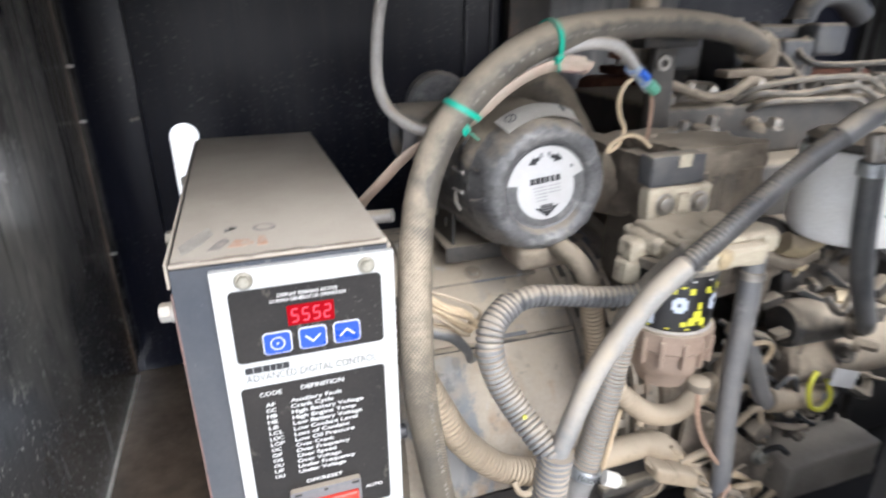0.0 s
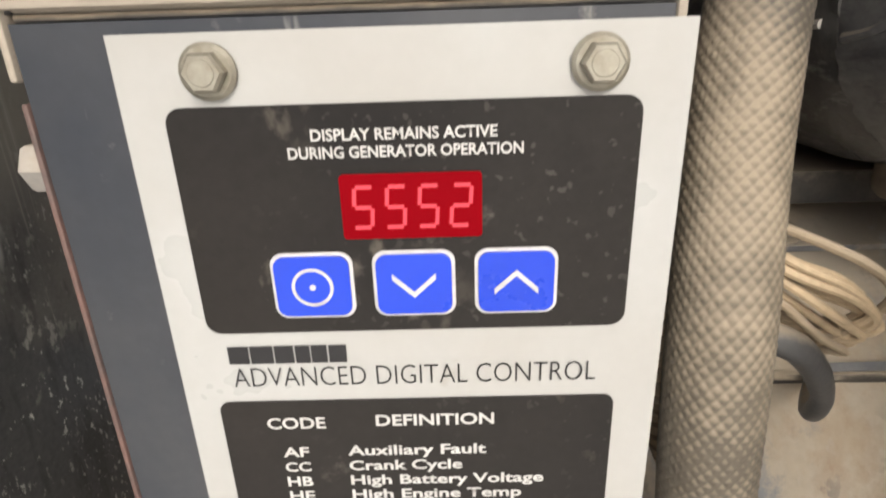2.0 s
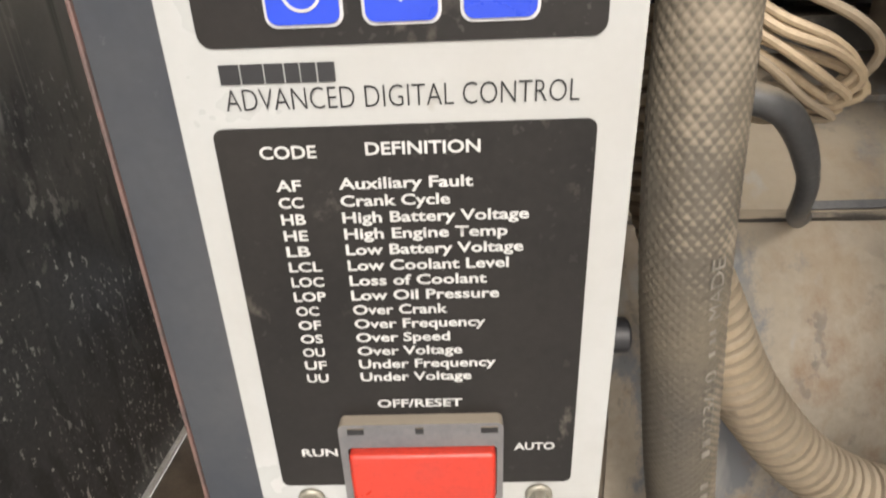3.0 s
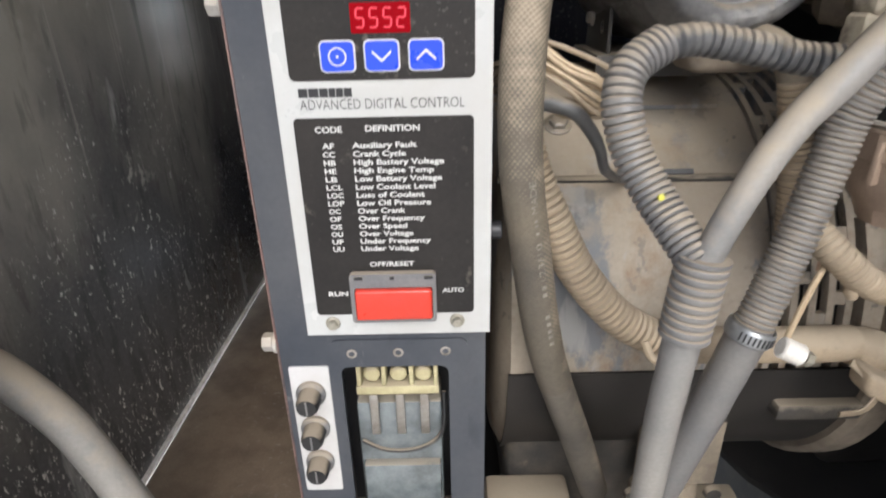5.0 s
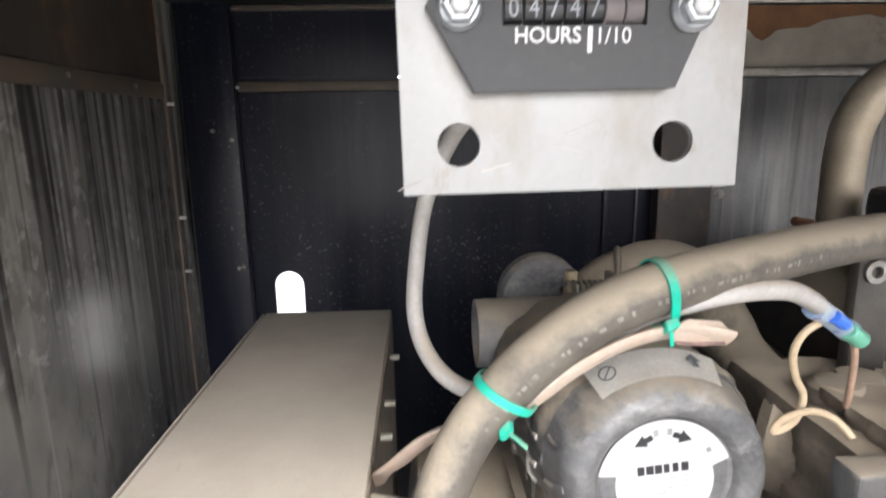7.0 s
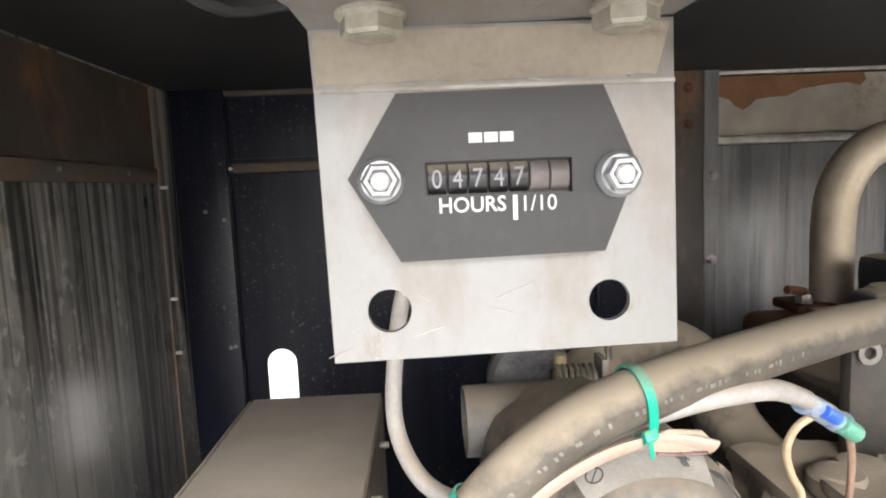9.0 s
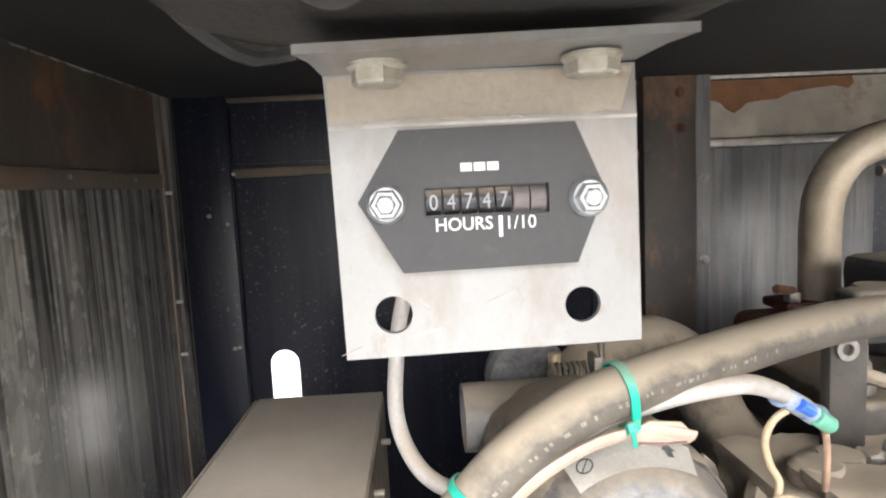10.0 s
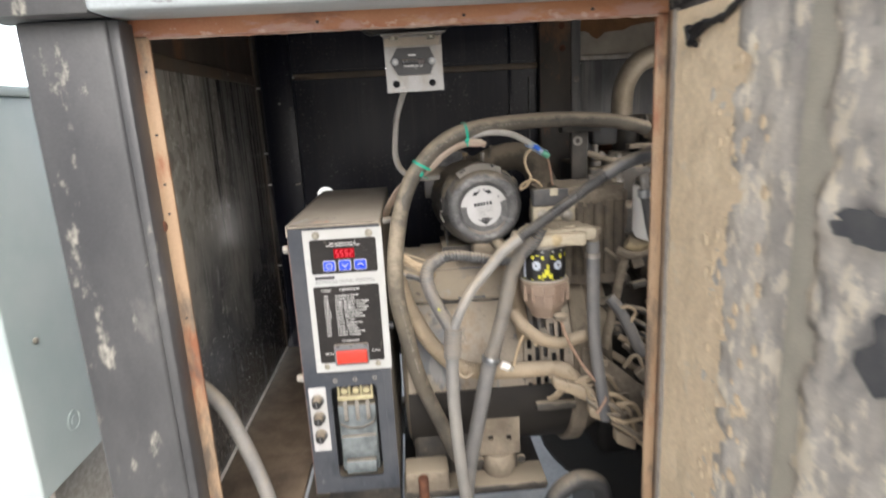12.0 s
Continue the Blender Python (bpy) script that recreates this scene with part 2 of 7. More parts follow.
DECAL = mat("black_decal", (0.011, 0.0105, 0.011), (0.030, 0.027, 0.025), 0.35, scale=9, fine=300, bump=0.0, grain=0.10, spec=0.2, contrast=0.55, specks=0.07, speck_scale=260, stain=((0.11, 0.10, 0.088), 0.64, 40))
layer(DECAL, [((90, 1, 60), 0.62, 0.70, 0, 0, 0, 0), ((16, 1, 14), 0.52, 0.62, 0, 0, 0, 0)], (0.16, 0.145, 0.12), 0.5)
INK = mat("dark_print", (0.02, 0.02, 0.022), rough=0.5, bump=0)
GREYINK = mat("grey_print", (0.26, 0.26, 0.26), rough=0.5, bump=0)
PRINT = mat("white_print", (0.60, 0.60, 0.585), (0.52, 0.52, 0.505), 0.45, scale=120, bump=0)
BLUE = mat("blue_button", (0.016, 0.055, 0.56), (0.018, 0.062, 0.60), 0.3, bump=0.0, scale=40, grain=0.02)
DISPLAY = mat("red_display_window", (0.08, 0.001, 0.003), rough=0.45, bump=0, emit=(1.0, 0.003, 0.018), emit_s=0.22, grain=0.0, spec=0.03)
SEGMENT = mat("lit_red_segment", (0.4, 0.03, 0.04), rough=0.5, bump=0, emit=(1.0, 0.11, 0.14), emit_s=0.62, grain=0.0, spec=0.05)
RED = mat("red_rocker", (0.52, 0.036, 0.018), (0.46, 0.04, 0.025), 0.32, bump=0.03, scale=40, chips=(0.55, 0.30, 0.22), chip_at=0.70, chip_scale=60)
BLOCKPL = mat("dark_blue_grey_block", (0.034, 0.037, 0.045), (0.085, 0.082, 0.078), 0.5, scale=30, dust=0.12, contrast=0.4)
GREYPL = mat("grey_plastic", (0.13, 0.13, 0.135), (0.17, 0.165, 0.16), 0.45, dust=0.35)
BLACKPL = mat("black_plastic", (0.016, 0.016, 0.017), rough=0.4, dust=0.25)
CLEAR = mat("clear_grey_plastic", (0.15, 0.17, 0.175), (0.075, 0.085, 0.088), 0.22, dust=0.15, coat=0.6)
YELLOWED = mat("yellowed_plastic", (0.42, 0.38, 0.22), (0.30, 0.265, 0.15), 0.5, dust=0.2)
ZINC = mat("zinc_bolt", (0.36, 0.345, 0.29), (0.28, 0.26, 0.21), 0.5, metal=0.5, scale=150, bump=0.08)
BRIGHT = mat("bright_zinc", (0.36, 0.375, 0.385), (0.26, 0.27, 0.275), 0.36, metal=0.65, scale=200, bump=0.03)
ALU = mat("brushed_aluminium", (0.255, 0.254, 0.250), (0.205, 0.202, 0.195), 0.38, metal=0.45, scale=6, fine=600, bump=0.02, stretch=(2.2, 1, 1), chips=(0.16, 0.132, 0.10), chip_at=0.47, chip_scale=15, chip_soft=0.30, grain=0.03, contrast=0.5, stain=((0.17, 0.135, 0.10), 0.62, 60))
METER = mat("matt_black_meter", (0.030, 0.030, 0.031), (0.038, 0.038, 0.038), 0.45, scale=50, bump=0.02, specks=0.012, grain=0.05, spec=0.35)
RUBBER = mat("dusty_black_hose", (0.060, 0.055, 0.047), (0.125, 0.110, 0.087), 0.6, scale=18, fine=320, bump=0.2, dust=0.50, grain=0.12)
RUBBER2 = mat("woven_grey_hose", (0.055, 0.050, 0.043), (0.153, 0.129, 0.092), 0.65, scale=9, fine=320, bump=0.15, dust=0.50, grain=0.12, contrast=0.4)
BLACKHOSE = mat("black_rubber_hose", (0.048, 0.050, 0.054), (0.10, 0.099, 0.096), 0.45, scale=18, dust=0.25, contrast=0.4)
CONDUIT = mat("grey_dusty_conduit", (0.106, 0.109, 0.117), (0.200, 0.189, 0.174), 0.42, scale=11, dust=0.34, bump=0.1, contrast=0.4, stain=((0.306, 0.297, 0.281), 0.63, 16))
BLACKCON = mat("black_split_conduit", (0.045, 0.047, 0.051), (0.125, 0.124, 0.122), 0.45, scale=20, dust=0.28, bump=0.1)
LOOM = mat("black_loom", (0.034, 0.034, 0.036), (0.066, 0.065, 0.063), 0.48, scale=20, dust=0.06, bump=0.1, spec=0.45)
TANCON = mat("tan_dusty_conduit", (0.37, 0.295, 0.20), (0.25, 0.20, 0.14), 0.8, scale=16, dust=0.45, contrast=0.4, stain=((0.114, 0.091, 0.067), 0.60, 26))
TAN = mat("dust_caked_casting", (0.220, 0.184, 0.138), (0.132, 0.109, 0.081), 0.88, scale=14, fine=200, bump=0.3, chips=(0.136, 0.132, 0.124), chip_at=0.62, chip_scale=10, chip_soft=0.08, dust=0.5, stain=((0.080, 0.066, 0.050), 0.60, 22))
DRUM = mat("dusty_grey_steel_shell", (0.335, 0.288, 0.225), (0.255, 0.228, 0.193), 0.62, scale=7, fine=200, bump=0.10, chips=(0.165, 0.170, 0.180), chip_at=0.525, chip_scale=11, chip_soft=0.05, dust=0.25, contrast=0.35, stain=((0.20, 0.125, 0.07), 0.56, 12), stretch=(1.0, 1.0, 0.55))
layer(DRUM, [((30, 30, 6), 0.60, 0.66, 0, 0, 0, 0)], (0.34, 0.33, 0.31), 0.6)
layer(DRUM, [((55, 55, 40), 0.60, 0.65, 0, 0, 0.4, 0), ((6, 6, 6), 0.45, 0.58, 0, 0, 0, 0)], (0.085, 0.083, 0.083), 0.6)
DARKSTEEL = mat("oily_dark_steel", (0.028, 0.027, 0.026), (0.065, 0.058, 0.048), 0.5, scale=25, dust=0.45, bump=0.2)
ENGINE = mat("dusty_black_engine", (0.020, 0.019, 0.018), (0.070, 0.060, 0.047), 0.50, scale=22, dust=0.36, bump=0.25, contrast=0.4)
FLUTE = mat("oily_dusty_casting", (0.075, 0.066, 0.054), (0.19, 0.155, 0.112), 0.7, scale=24, dust=0.3, bump=0.3, contrast=0.45)
POSTGREY = mat("dusty_brown_grey_steel", (0.045, 0.041, 0.036), (0.085, 0.075, 0.062), 0.55, scale=20, dust=0.2, contrast=0.35)
GREYCOVER = mat("grey_valve_cover", (0.060, 0.062, 0.067), (0.095, 0.093, 0.090), 0.5, scale=20, dust=0.25)
AIRBODY = mat("dusty_grey_air_cleaner", (0.075, 0.076, 0.080), (0.15, 0.147, 0.142), 0.45, scale=26, fine=260, bump=0.22, dust=0.12, contrast=0.5, chips=(0.27, 0.265, 0.255), chip_at=0.54, chip_scale=30, chip_soft=0.22, stain=((0.040, 0.040, 0.043), 0.56, 34), grain=0.2, stretch=(1.0, 0.5, 1.6))
AIRCOVER = mat("creased_black_cover", (0.030, 0.030, 0.032), (0.080, 0.078, 0.074), 0.36, scale=22, fine=240, bump=0.3, dust=0.36, contrast=0.5, chips=(0.20, 0.195, 0.185), chip_at=0.57, chip_scale=38, chip_soft=0.12, grain=0.2, stretch=(1.0, 0.5, 1.4))
LABEL = mat("white_label", (0.50, 0.50, 0.50), (0.44, 0.435, 0.42), 0.4, bump=0.0, scale=20, grain=0.02)
LABEL2 = mat("grimy_label", (0.42, 0.39, 0.34), (0.30, 0.275, 0.24), 0.6, scale=60)
CREAM = mat("cream_casting", (0.44, 0.395, 0.295), (0.32, 0.28, 0.21), 0.6, scale=18, fine=300, bump=0.25, dust=0.30, contrast=0.45, stain=((0.15, 0.125, 0.095), 0.55, 30))
BOWL = mat("amber_brown_bowl", (0.19, 0.135, 0.10), (0.27, 0.205, 0.155), 0.45, scale=18, dust=0.35, contrast=0.4)
CANLABEL = mat("black_can_label", (0.012, 0.012, 0.013), rough=0.35, bump=0.02)
YELLOW = mat("yellow_print", (0.60, 0.58, 0.04), rough=0.4, bump=0.02)
PALEBLUE = mat("pale_blue_print", (0.50, 0.55, 0.64), rough=0.4, bump=0.02)
OILWHITE = mat("white_filter_can", (0.86, 0.855, 0.83), (0.80, 0.785, 0.74), 0.35, scale=22, dust=0.1)
PIPE = mat("heat_tinted_steel_pipe", (0.56, 0.49, 0.375), (0.43, 0.36, 0.26), 0.48, metal=0.3, scale=12, dust=0.3, chips=(0.16, 0.11, 0.075), chip_at=0.63, chip_soft=0.12)
STEEL = mat("dull_steel", (0.36, 0.34, 0.31), (0.26, 0.24, 0.21), 0.42, metal=0.7, scale=60, dust=0.3)
GREENTIE = mat("green_nylon", (0.02, 0.34, 0.23), (0.05, 0.42, 0.30), 0.4, bump=0.02, dust=0.15)
GREYCABLE = mat("light_grey_cable", (0.42, 0.41, 0.39), (0.36, 0.34, 0.31), 0.5, scale=40, dust=0.3, bump=0.05)
STRAP = mat("dusty_pink_strap", (0.38, 0.325, 0.265), (0.38, 0.285, 0.225), 0.75, scale=26, dust=0.5)
WIRE = mat("tan_wire", (0.49, 0.385, 0.25), (0.40, 0.31, 0.20), 0.5, scale=60, bump=0.05)
PINKWIRE = mat("pink_brown_wire", (0.42, 0.28, 0.20), rough=0.6, scale=60)
CLEARTUBE = mat("milky_blue_connector", (0.22, 0.30, 0.52), (0.40, 0.45, 0.42), 0.3, bump=0.02, scale=90, coat=0.5)
BLUEWIRE = mat("blue_crimp", (0.06, 0.18, 0.75), rough=0.35, bump=0.02)
GREENCAP = mat("green_crimp", (0.18, 0.48, 0.33), rough=0.35, bump=0.02)
REDWIRE = mat("red_wire_end", (0.55, 0.09, 0.08), rough=0.4, bump=0.02)
BRASS = mat("dusty_brass", (0.46, 0.375, 0.23), (0.33, 0.27, 0.17), 0.5, metal=0.35, scale=40, dust=0.4)
RUST = mat("rusted_iron", (0.14, 0.055, 0.028), (0.08, 0.035, 0.02), 0.85, scale=50, bump=0.5)
HOSEPRINT = mat("pale_hose_print", (0.27, 0.25, 0.215), (0.13, 0.12, 0.105), rough=0.8, scale=200, bump=0.1)
GROUND = mat("pale_gravel_ground", (0.74, 0.72, 0.67), (0.62, 0.60, 0.55), 0.9, scale=6, fine=60, bump=0.5)
GREYGREEN = mat("grey_green_cabinet", (0.40, 0.47, 0.46), (0.44, 0.50, 0.49), 0.4, scale=5, bump=0.03)
BLUEFIT = mat("blue_fitting", (0.03, 0.14, 0.55), rough=0.4, bump=0.02)


DIRTBAND = mat("brown_dirt_film", (0.30, 0.265, 0.215), (0.24, 0.195, 0.15), 0.6, scale=12, contrast=0.5, stain=((0.15, 0.11, 0.08), 0.60, 40), stretch=(0.6, 1, 1.5))
DIALGREY = mat("dim_grey_figure", (0.26, 0.27, 0.29), (0.20, 0.205, 0.215), 0.6, bump=0)
GRIMWHITE = mat("dusty_white_sticker", (0.74, 0.72, 0.67), (0.60, 0.575, 0.52), 0.5, scale=40, contrast=0.5)
FLAKY = mat("flaking_white_edge", (0.40, 0.32, 0.26), (0.26, 0.13, 0.085), 0.7, scale=60, contrast=0.3, stretch=(0.5, 1, 1))
RUSTSTAIN = mat("orange_rust_stain", (0.30, 0.14, 0.045), (0.10, 0.048, 0.024), 0.75, scale=10, contrast=0.6, stain=((0.36, 0.29, 0.21), 0.66, 18))
SLATEDARK = mat("dark_bare_steel", (0.07, 0.075, 0.085), (0.13, 0.13, 0.13), 0.6, scale=20)
PALEGREY = mat("pale_grey_print", (0.33, 0.33, 0.335), rough=0.5, bump=0)
PIPEGREY = mat("dusty_steel_pipe", (0.075, 0.070, 0.062), (0.17, 0.15, 0.12), 0.5, scale=30, dust=0.3)
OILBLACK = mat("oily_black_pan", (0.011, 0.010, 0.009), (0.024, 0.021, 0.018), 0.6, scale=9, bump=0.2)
BROWNPANEL = mat("rust_brown_panel", (0.088, 0.070, 0.052), (0.042, 0.035, 0.028), 0.5, scale=8, contrast=0.4, stain=((0.19, 0.095, 0.045), 0.55, 9), stretch=(1, 1, 0.6))
GLUE = mat("pale_glue_band", (0.47, 0.44, 0.35), (0.36, 0.34, 0.28), 0.9, scale=14, contrast=0.5, bump=0.3)
COPPER_DIM = mat("faded_counter_wheel", (0.16, 0.14, 0.135), rough=0.6)
CONDUIT2 = mat("dark_grey_conduit", (0.17, 0.168, 0.165), (0.27, 0.255, 0.23), 0.5, scale=12, dust=0.4, contrast=0.4, stain=((0.30, 0.29, 0.27), 0.63, 14))
SLATE = mat("faded_slate_print", (0.19, 0.18, 0.175), (0.36, 0.32, 0.27), 0.8, scale=110, contrast=0.3)
STICKRED = mat("faded_red_print", (0.43, 0.25, 0.165), (0.43, 0.36, 0.285), 0.8, scale=110, contrast=0.3)


# ---- mesh helpers ----
def thing(name, label, category, at, group="", kind=""):
    ob = new(name)
    ob.location = at
    ob.empty_display_size = 0.02
    return tagged(ob, label, category, group, kind)


def link(name, bm, material, parent=None, label="", smooth=35.0):
    me = bpy.data.meshes.new(name)
    bmesh.ops.recalc_face_normals(bm, faces=bm.faces)
    bm.to_mesh(me)
    bm.free()
    me.materials.append(material)
    if smooth:
        me.shade_smooth()
        me.set_sharp_from_angle(angle=radians(smooth))
    ob = new(name, me)
    if parent:
        ob.parent = parent
        # meshes are modelled in world metres: only an Empty's own place is taken back
        ob.matrix_parent_inverse = Matrix.Translation(-parent.location)
    return tagged(ob, label)


def part(name, bm, material, parent, label="", smooth=35.0):
    return link(name, bm, material, parent, label, smooth)


def structure(name, bm, material, label, category, smooth=35.0):
    return tagged(link(name, bm, material, None, "", smooth), label, category, "", "structure")


def box(x0, x1, y0, y1, z0, z1, bevel=0.0, seg=2, bm=None):
    bm = bm or bmesh.new()
    r = bmesh.ops.create_cube(bm, size=1.0)
    vs = r["verts"]
    for v in vs:
        v.co = Vector((x0 + (x1 - x0) * (v.co.x + 0.5), y0 + (y1 - y0) * (v.co.y + 0.5), z0 + (z1 - z0) * (v.co.z + 0.5)))
    if bevel:
        es = list({e for v in vs for e in v.link_edges})
        bmesh.ops.bevel(bm, geom=es, offset=bevel, segments=seg, affect="EDGES", profile=0.5)
    return bm


def caked(bm, cuts=10, depth=0.004, size=55.0):
    """A body with a lumpy, dust-caked skin."""
    bmesh.ops.subdivide_edges(bm, edges=bm.edges[:], cuts=cuts, use_grid_fill=True)
    bm.normal_update()
    for v, n in [(v, v.normal.copy()) for v in bm.verts]:
        q = noise.noise(v.co * size) + 0.5 * noise.noise(v.co * size * 2.7)
        v.co += n * depth * q
    return bm


def frame_of(axis):
    a = Vector(axis).normalized()
    u = a.orthogonal().normalized()
    if abs(a.z) < 0.9:
        u = Vector((0, 0, 1)).cross(a).normalized()
    return a, u, a.cross(u)


def lathe(origin, axis, profile, n=28, bm=None, wobble=0.0):
    """A turned body: profile holds (radius, way along the axis)."""
    bm = bm or bmesh.new()
    o = Vector(origin)
    a, u, w = frame_of(axis)
    rings = []
    for r, h in profile:
        if r < 1e-6:
            rings.append([bm.verts.new(o + a * h)])
        else:
            ring = []
            for k in range(n):
                t = 2 * math.pi * k / n
                rr = r * (1 + wobble * noise.noise(Vector((math.cos(t) * 2, math.sin(t) * 2, h * 40 + o.x * 7))))
                ring.append(bm.verts.new(o + a * h + (u * math.cos(t) + w * math.sin(t)) * rr))
            rings.append(ring)
    for p, q in zip(rings, rings[1:]):
        for k in range(n):
            k2 = (k + 1) % n
            if len(p) == 1 and len(q) == 1:
                continue
            if len(p) == 1:
                bm.faces.new((p[0], q[k], q[k2]))
            elif len(q) == 1:
                bm.faces.new((p[k], p[k2], q[0]))
            else:
                bm.faces.new((p[k], p[k2], q[k2], q[k]))
    return bm


def rod(p0, p1, r, n=20, bevel=None, bm=None):
    p0, p1 = Vector(p0), Vector(p1)
    h = (p1 - p0).length
    c = bevel if bevel is not None else min(r * 0.15, h * 0.2)
    return lathe(p0, p1 - p0, [(0, 0), (r - c, 0), (r, c), (r, h - c), (r - c, h), (0, h)], n, bm)


def spline(pts, step=0.004, closed=False):
    p = [Vector(q) for q in pts]
    out = []
    m = len(p)
    segs = m if closed else m - 1
    for i in range(segs):
        if closed:
            a, b, c, d = p[i - 1], p[i], p[(i + 1) % m], p[(i + 2) % m]
        else:
            a, b, c, d = p[max(i - 1, 0)], p[i], p[i + 1], p[min(i + 2, m - 1)]
        k = max(2, int((c - b).length / step))
        for j in range(k):
            t = j / k
            out.append(0.5 * ((2 * b) + (c - a) * t + (2 * a - 5 * b + 4 * c - d) * t * t + (3 * b - a - 3 * c + d) * t ** 3))
    if not closed:
        out.append(p[-1])
    return out


def sweep(pts, r, n=14, step=0.005, ridge=0.0, pitch=0.005, closed=False, flat=1.0, rough=0.0, cap=True, bm=None, up=None):
    """A tube along a smooth curve. ridge and pitch corrugate it; flat squeezes it to a strap; rough makes it uneven."""
    bm = bm or bmesh.new()
    st = pitch / 7 if ridge else step
    line = spline(pts, st, closed)
    rings = []
    tan = [(line[min(i + 1, len(line) - 1)] - line[max(i - 1, 0)]).normalized() for i in range(len(line))]
    if closed:
        tan = [(line[(i + 1) % len(line)] - line[i - 1]).normalized() for i in range(len(line))]
    u = Vector(up) if up else frame_of(tan[0])[1]
    s = 0.0
    for i, (c, t) in enumerate(zip(line, tan)):
        if i:
            s += (c - line[i - 1]).length
        u = (u - t * u.dot(t)).normalized()
        w = t.cross(u)
        rr = r(s) if callable(r) else r
        if ridge:
            ph = (s / pitch) % 1.0
            rr = rr - ridge * (1 - min(1.0, 1.7 * math.sin(math.pi * ph)))
        ring = []
        for k in range(n):
            a = 2 * math.pi * k / n
            q = rr
            if rough:
                q = rr * (1 + rough * noise.noise(Vector((c.x * 60 + math.cos(a) * 1.5, c.y * 60 + math.sin(a) * 1.5, c.z * 60))))
            ring.append(bm.verts.new(c + u * math.cos(a) * q + w * math.sin(a) * q * flat))
        rings.append(ring)
    pairs = list(zip(rings, rings[1:])) + ([(rings[-1], rings[0])] if closed else [])
    for p, q in pairs:
        for k in range(n):
            k2 = (k + 1) % n
            bm.faces.new((p[k], p[k2], q[k2], q[k]))
    if cap and not closed:
        bm.faces.new(rings[0])
        bm.faces.new(list(reversed(rings[-1])))
    return bm


def hexbolt(at, axis, r, h, flange=0.0, bm=None):
    """A hexagonal head with its chamfer, on a round flange or washer."""
    bm = bm or bmesh.new()
    if flange:
        lathe(at, axis, [(0, 0), (flange, 0), (flange, h * 0.2), (flange * 0.86, h * 0.34), (0, h * 0.34)], 24, bm)
    lathe(at, axis, [(r, h * 0.2), (r, h * 0.86), (r * 0.86, h), (0, h)], 6, bm)
    lathe(at, axis, [(r * 0.62, h * 1.0), (r * 0.58, h * 1.04), (0, h * 1.04)], 18, bm)
    return bm


def outline_plate(outer, holes, to3d, thick):
    """A plate from an outline and holes in its own plane, given thickness."""
    bm = bmesh.new()
    edges = []
    for loop in (outer, *holes):
        vs = [bm.verts.new(to3d(*p)) for p in loop]
        edges += [bm.edges.new((vs[i], vs[(i + 1) % len(vs)])) for i in range(len(vs))]
    bmesh.ops.triangle_fill(bm, use_beauty=True, use_dissolve=False, edges=edges)
    ex = bmesh.ops.extrude_face_region(bm, geom=list(bm.faces))
    bmesh.ops.translate(bm, vec=thick, verts=[g for g in ex["geom"] if isinstance(g, bmesh.types.BMVert)])
    return bm


def circle(cx, cz, r, n=28):
    return [(cx + r * math.cos(2 * math.pi * k / n), cz + r * math.sin(2 * math.pi * k / n)) for k in range(n)]


def rounded(x0, x1, z0, z1, r, n=6):
    out = []
    for cx, cz, a0 in ((x1 - r, z1 - r, 0), (x0 + r, z1 - r, 90), (x0 + r, z0 + r, 180), (x1 - r, z0 + r, 270)):
        out += [(cx + r * math.cos(radians(a0 + 90 * k / n)), cz + r * math.sin(radians(a0 + 90 * k / n))) for k in range(n + 1)]
    return out


def xz(y):
    return lambda a, b: (a, y, b)


def lettering(name, text, x, z, w, h, y, material, parent, label="", fat=0.0):
    """Print on a face that looks towards -y; x, z its lower left corner, w, h its size."""
    cu = bpy.data.curves.new(name, "FONT")
    cu.body, cu.offset, cu.resolution_u = text, fat, 3
    ob = bpy.data.objects.new(name, cu)
    me = bpy.data.meshes.new_from_object(ob)
    bpy.data.objects.remove(ob)
    xs = [v.co.x for v in me.vertices]
    zs = [v.co.y for v in me.vertices]
    sx, sz = w / (max(xs) - min(xs)), h / (max(zs) - min(zs))
    bx, bz = min(xs), min(zs)
    for v in me.vertices:
        v.co = Vector((x + (v.co.x - bx) * sx, y, z + (v.co.y - bz) * sz))
    bm = bmesh.new()
    bm.from_mesh(me)
    bpy.data.meshes.remove(me)
    return part(name, bm, material, parent, label, 0)


def plate_part(name, loop, y, thick, material, parent, label=""):
    return part(name, outline_plate(loop, [], xz(y), (0, thick, 0)), material, parent, label)


# ---- the large structure ----
def ground_sheet():
    bm = bmesh.new()
    n = 24
    xs = [-400, -60, -12, *[-4 + 8 * i / n for i in range(n + 1)], 12, 60, 400]
    grid = [[bm.verts.new((x, y, 0.012 * noise.noise(Vector((x * 1.3, y * 1.3, 0))) if abs(x) < 5 and abs(y) < 5 else 0)) for x in xs] for y in xs]
    for a, b in zip(grid, grid[1:]):
        for i in range(len(xs) - 1):
            bm.faces.new((a[i], a[i + 1], b[i + 1], b[i]))
    return bm


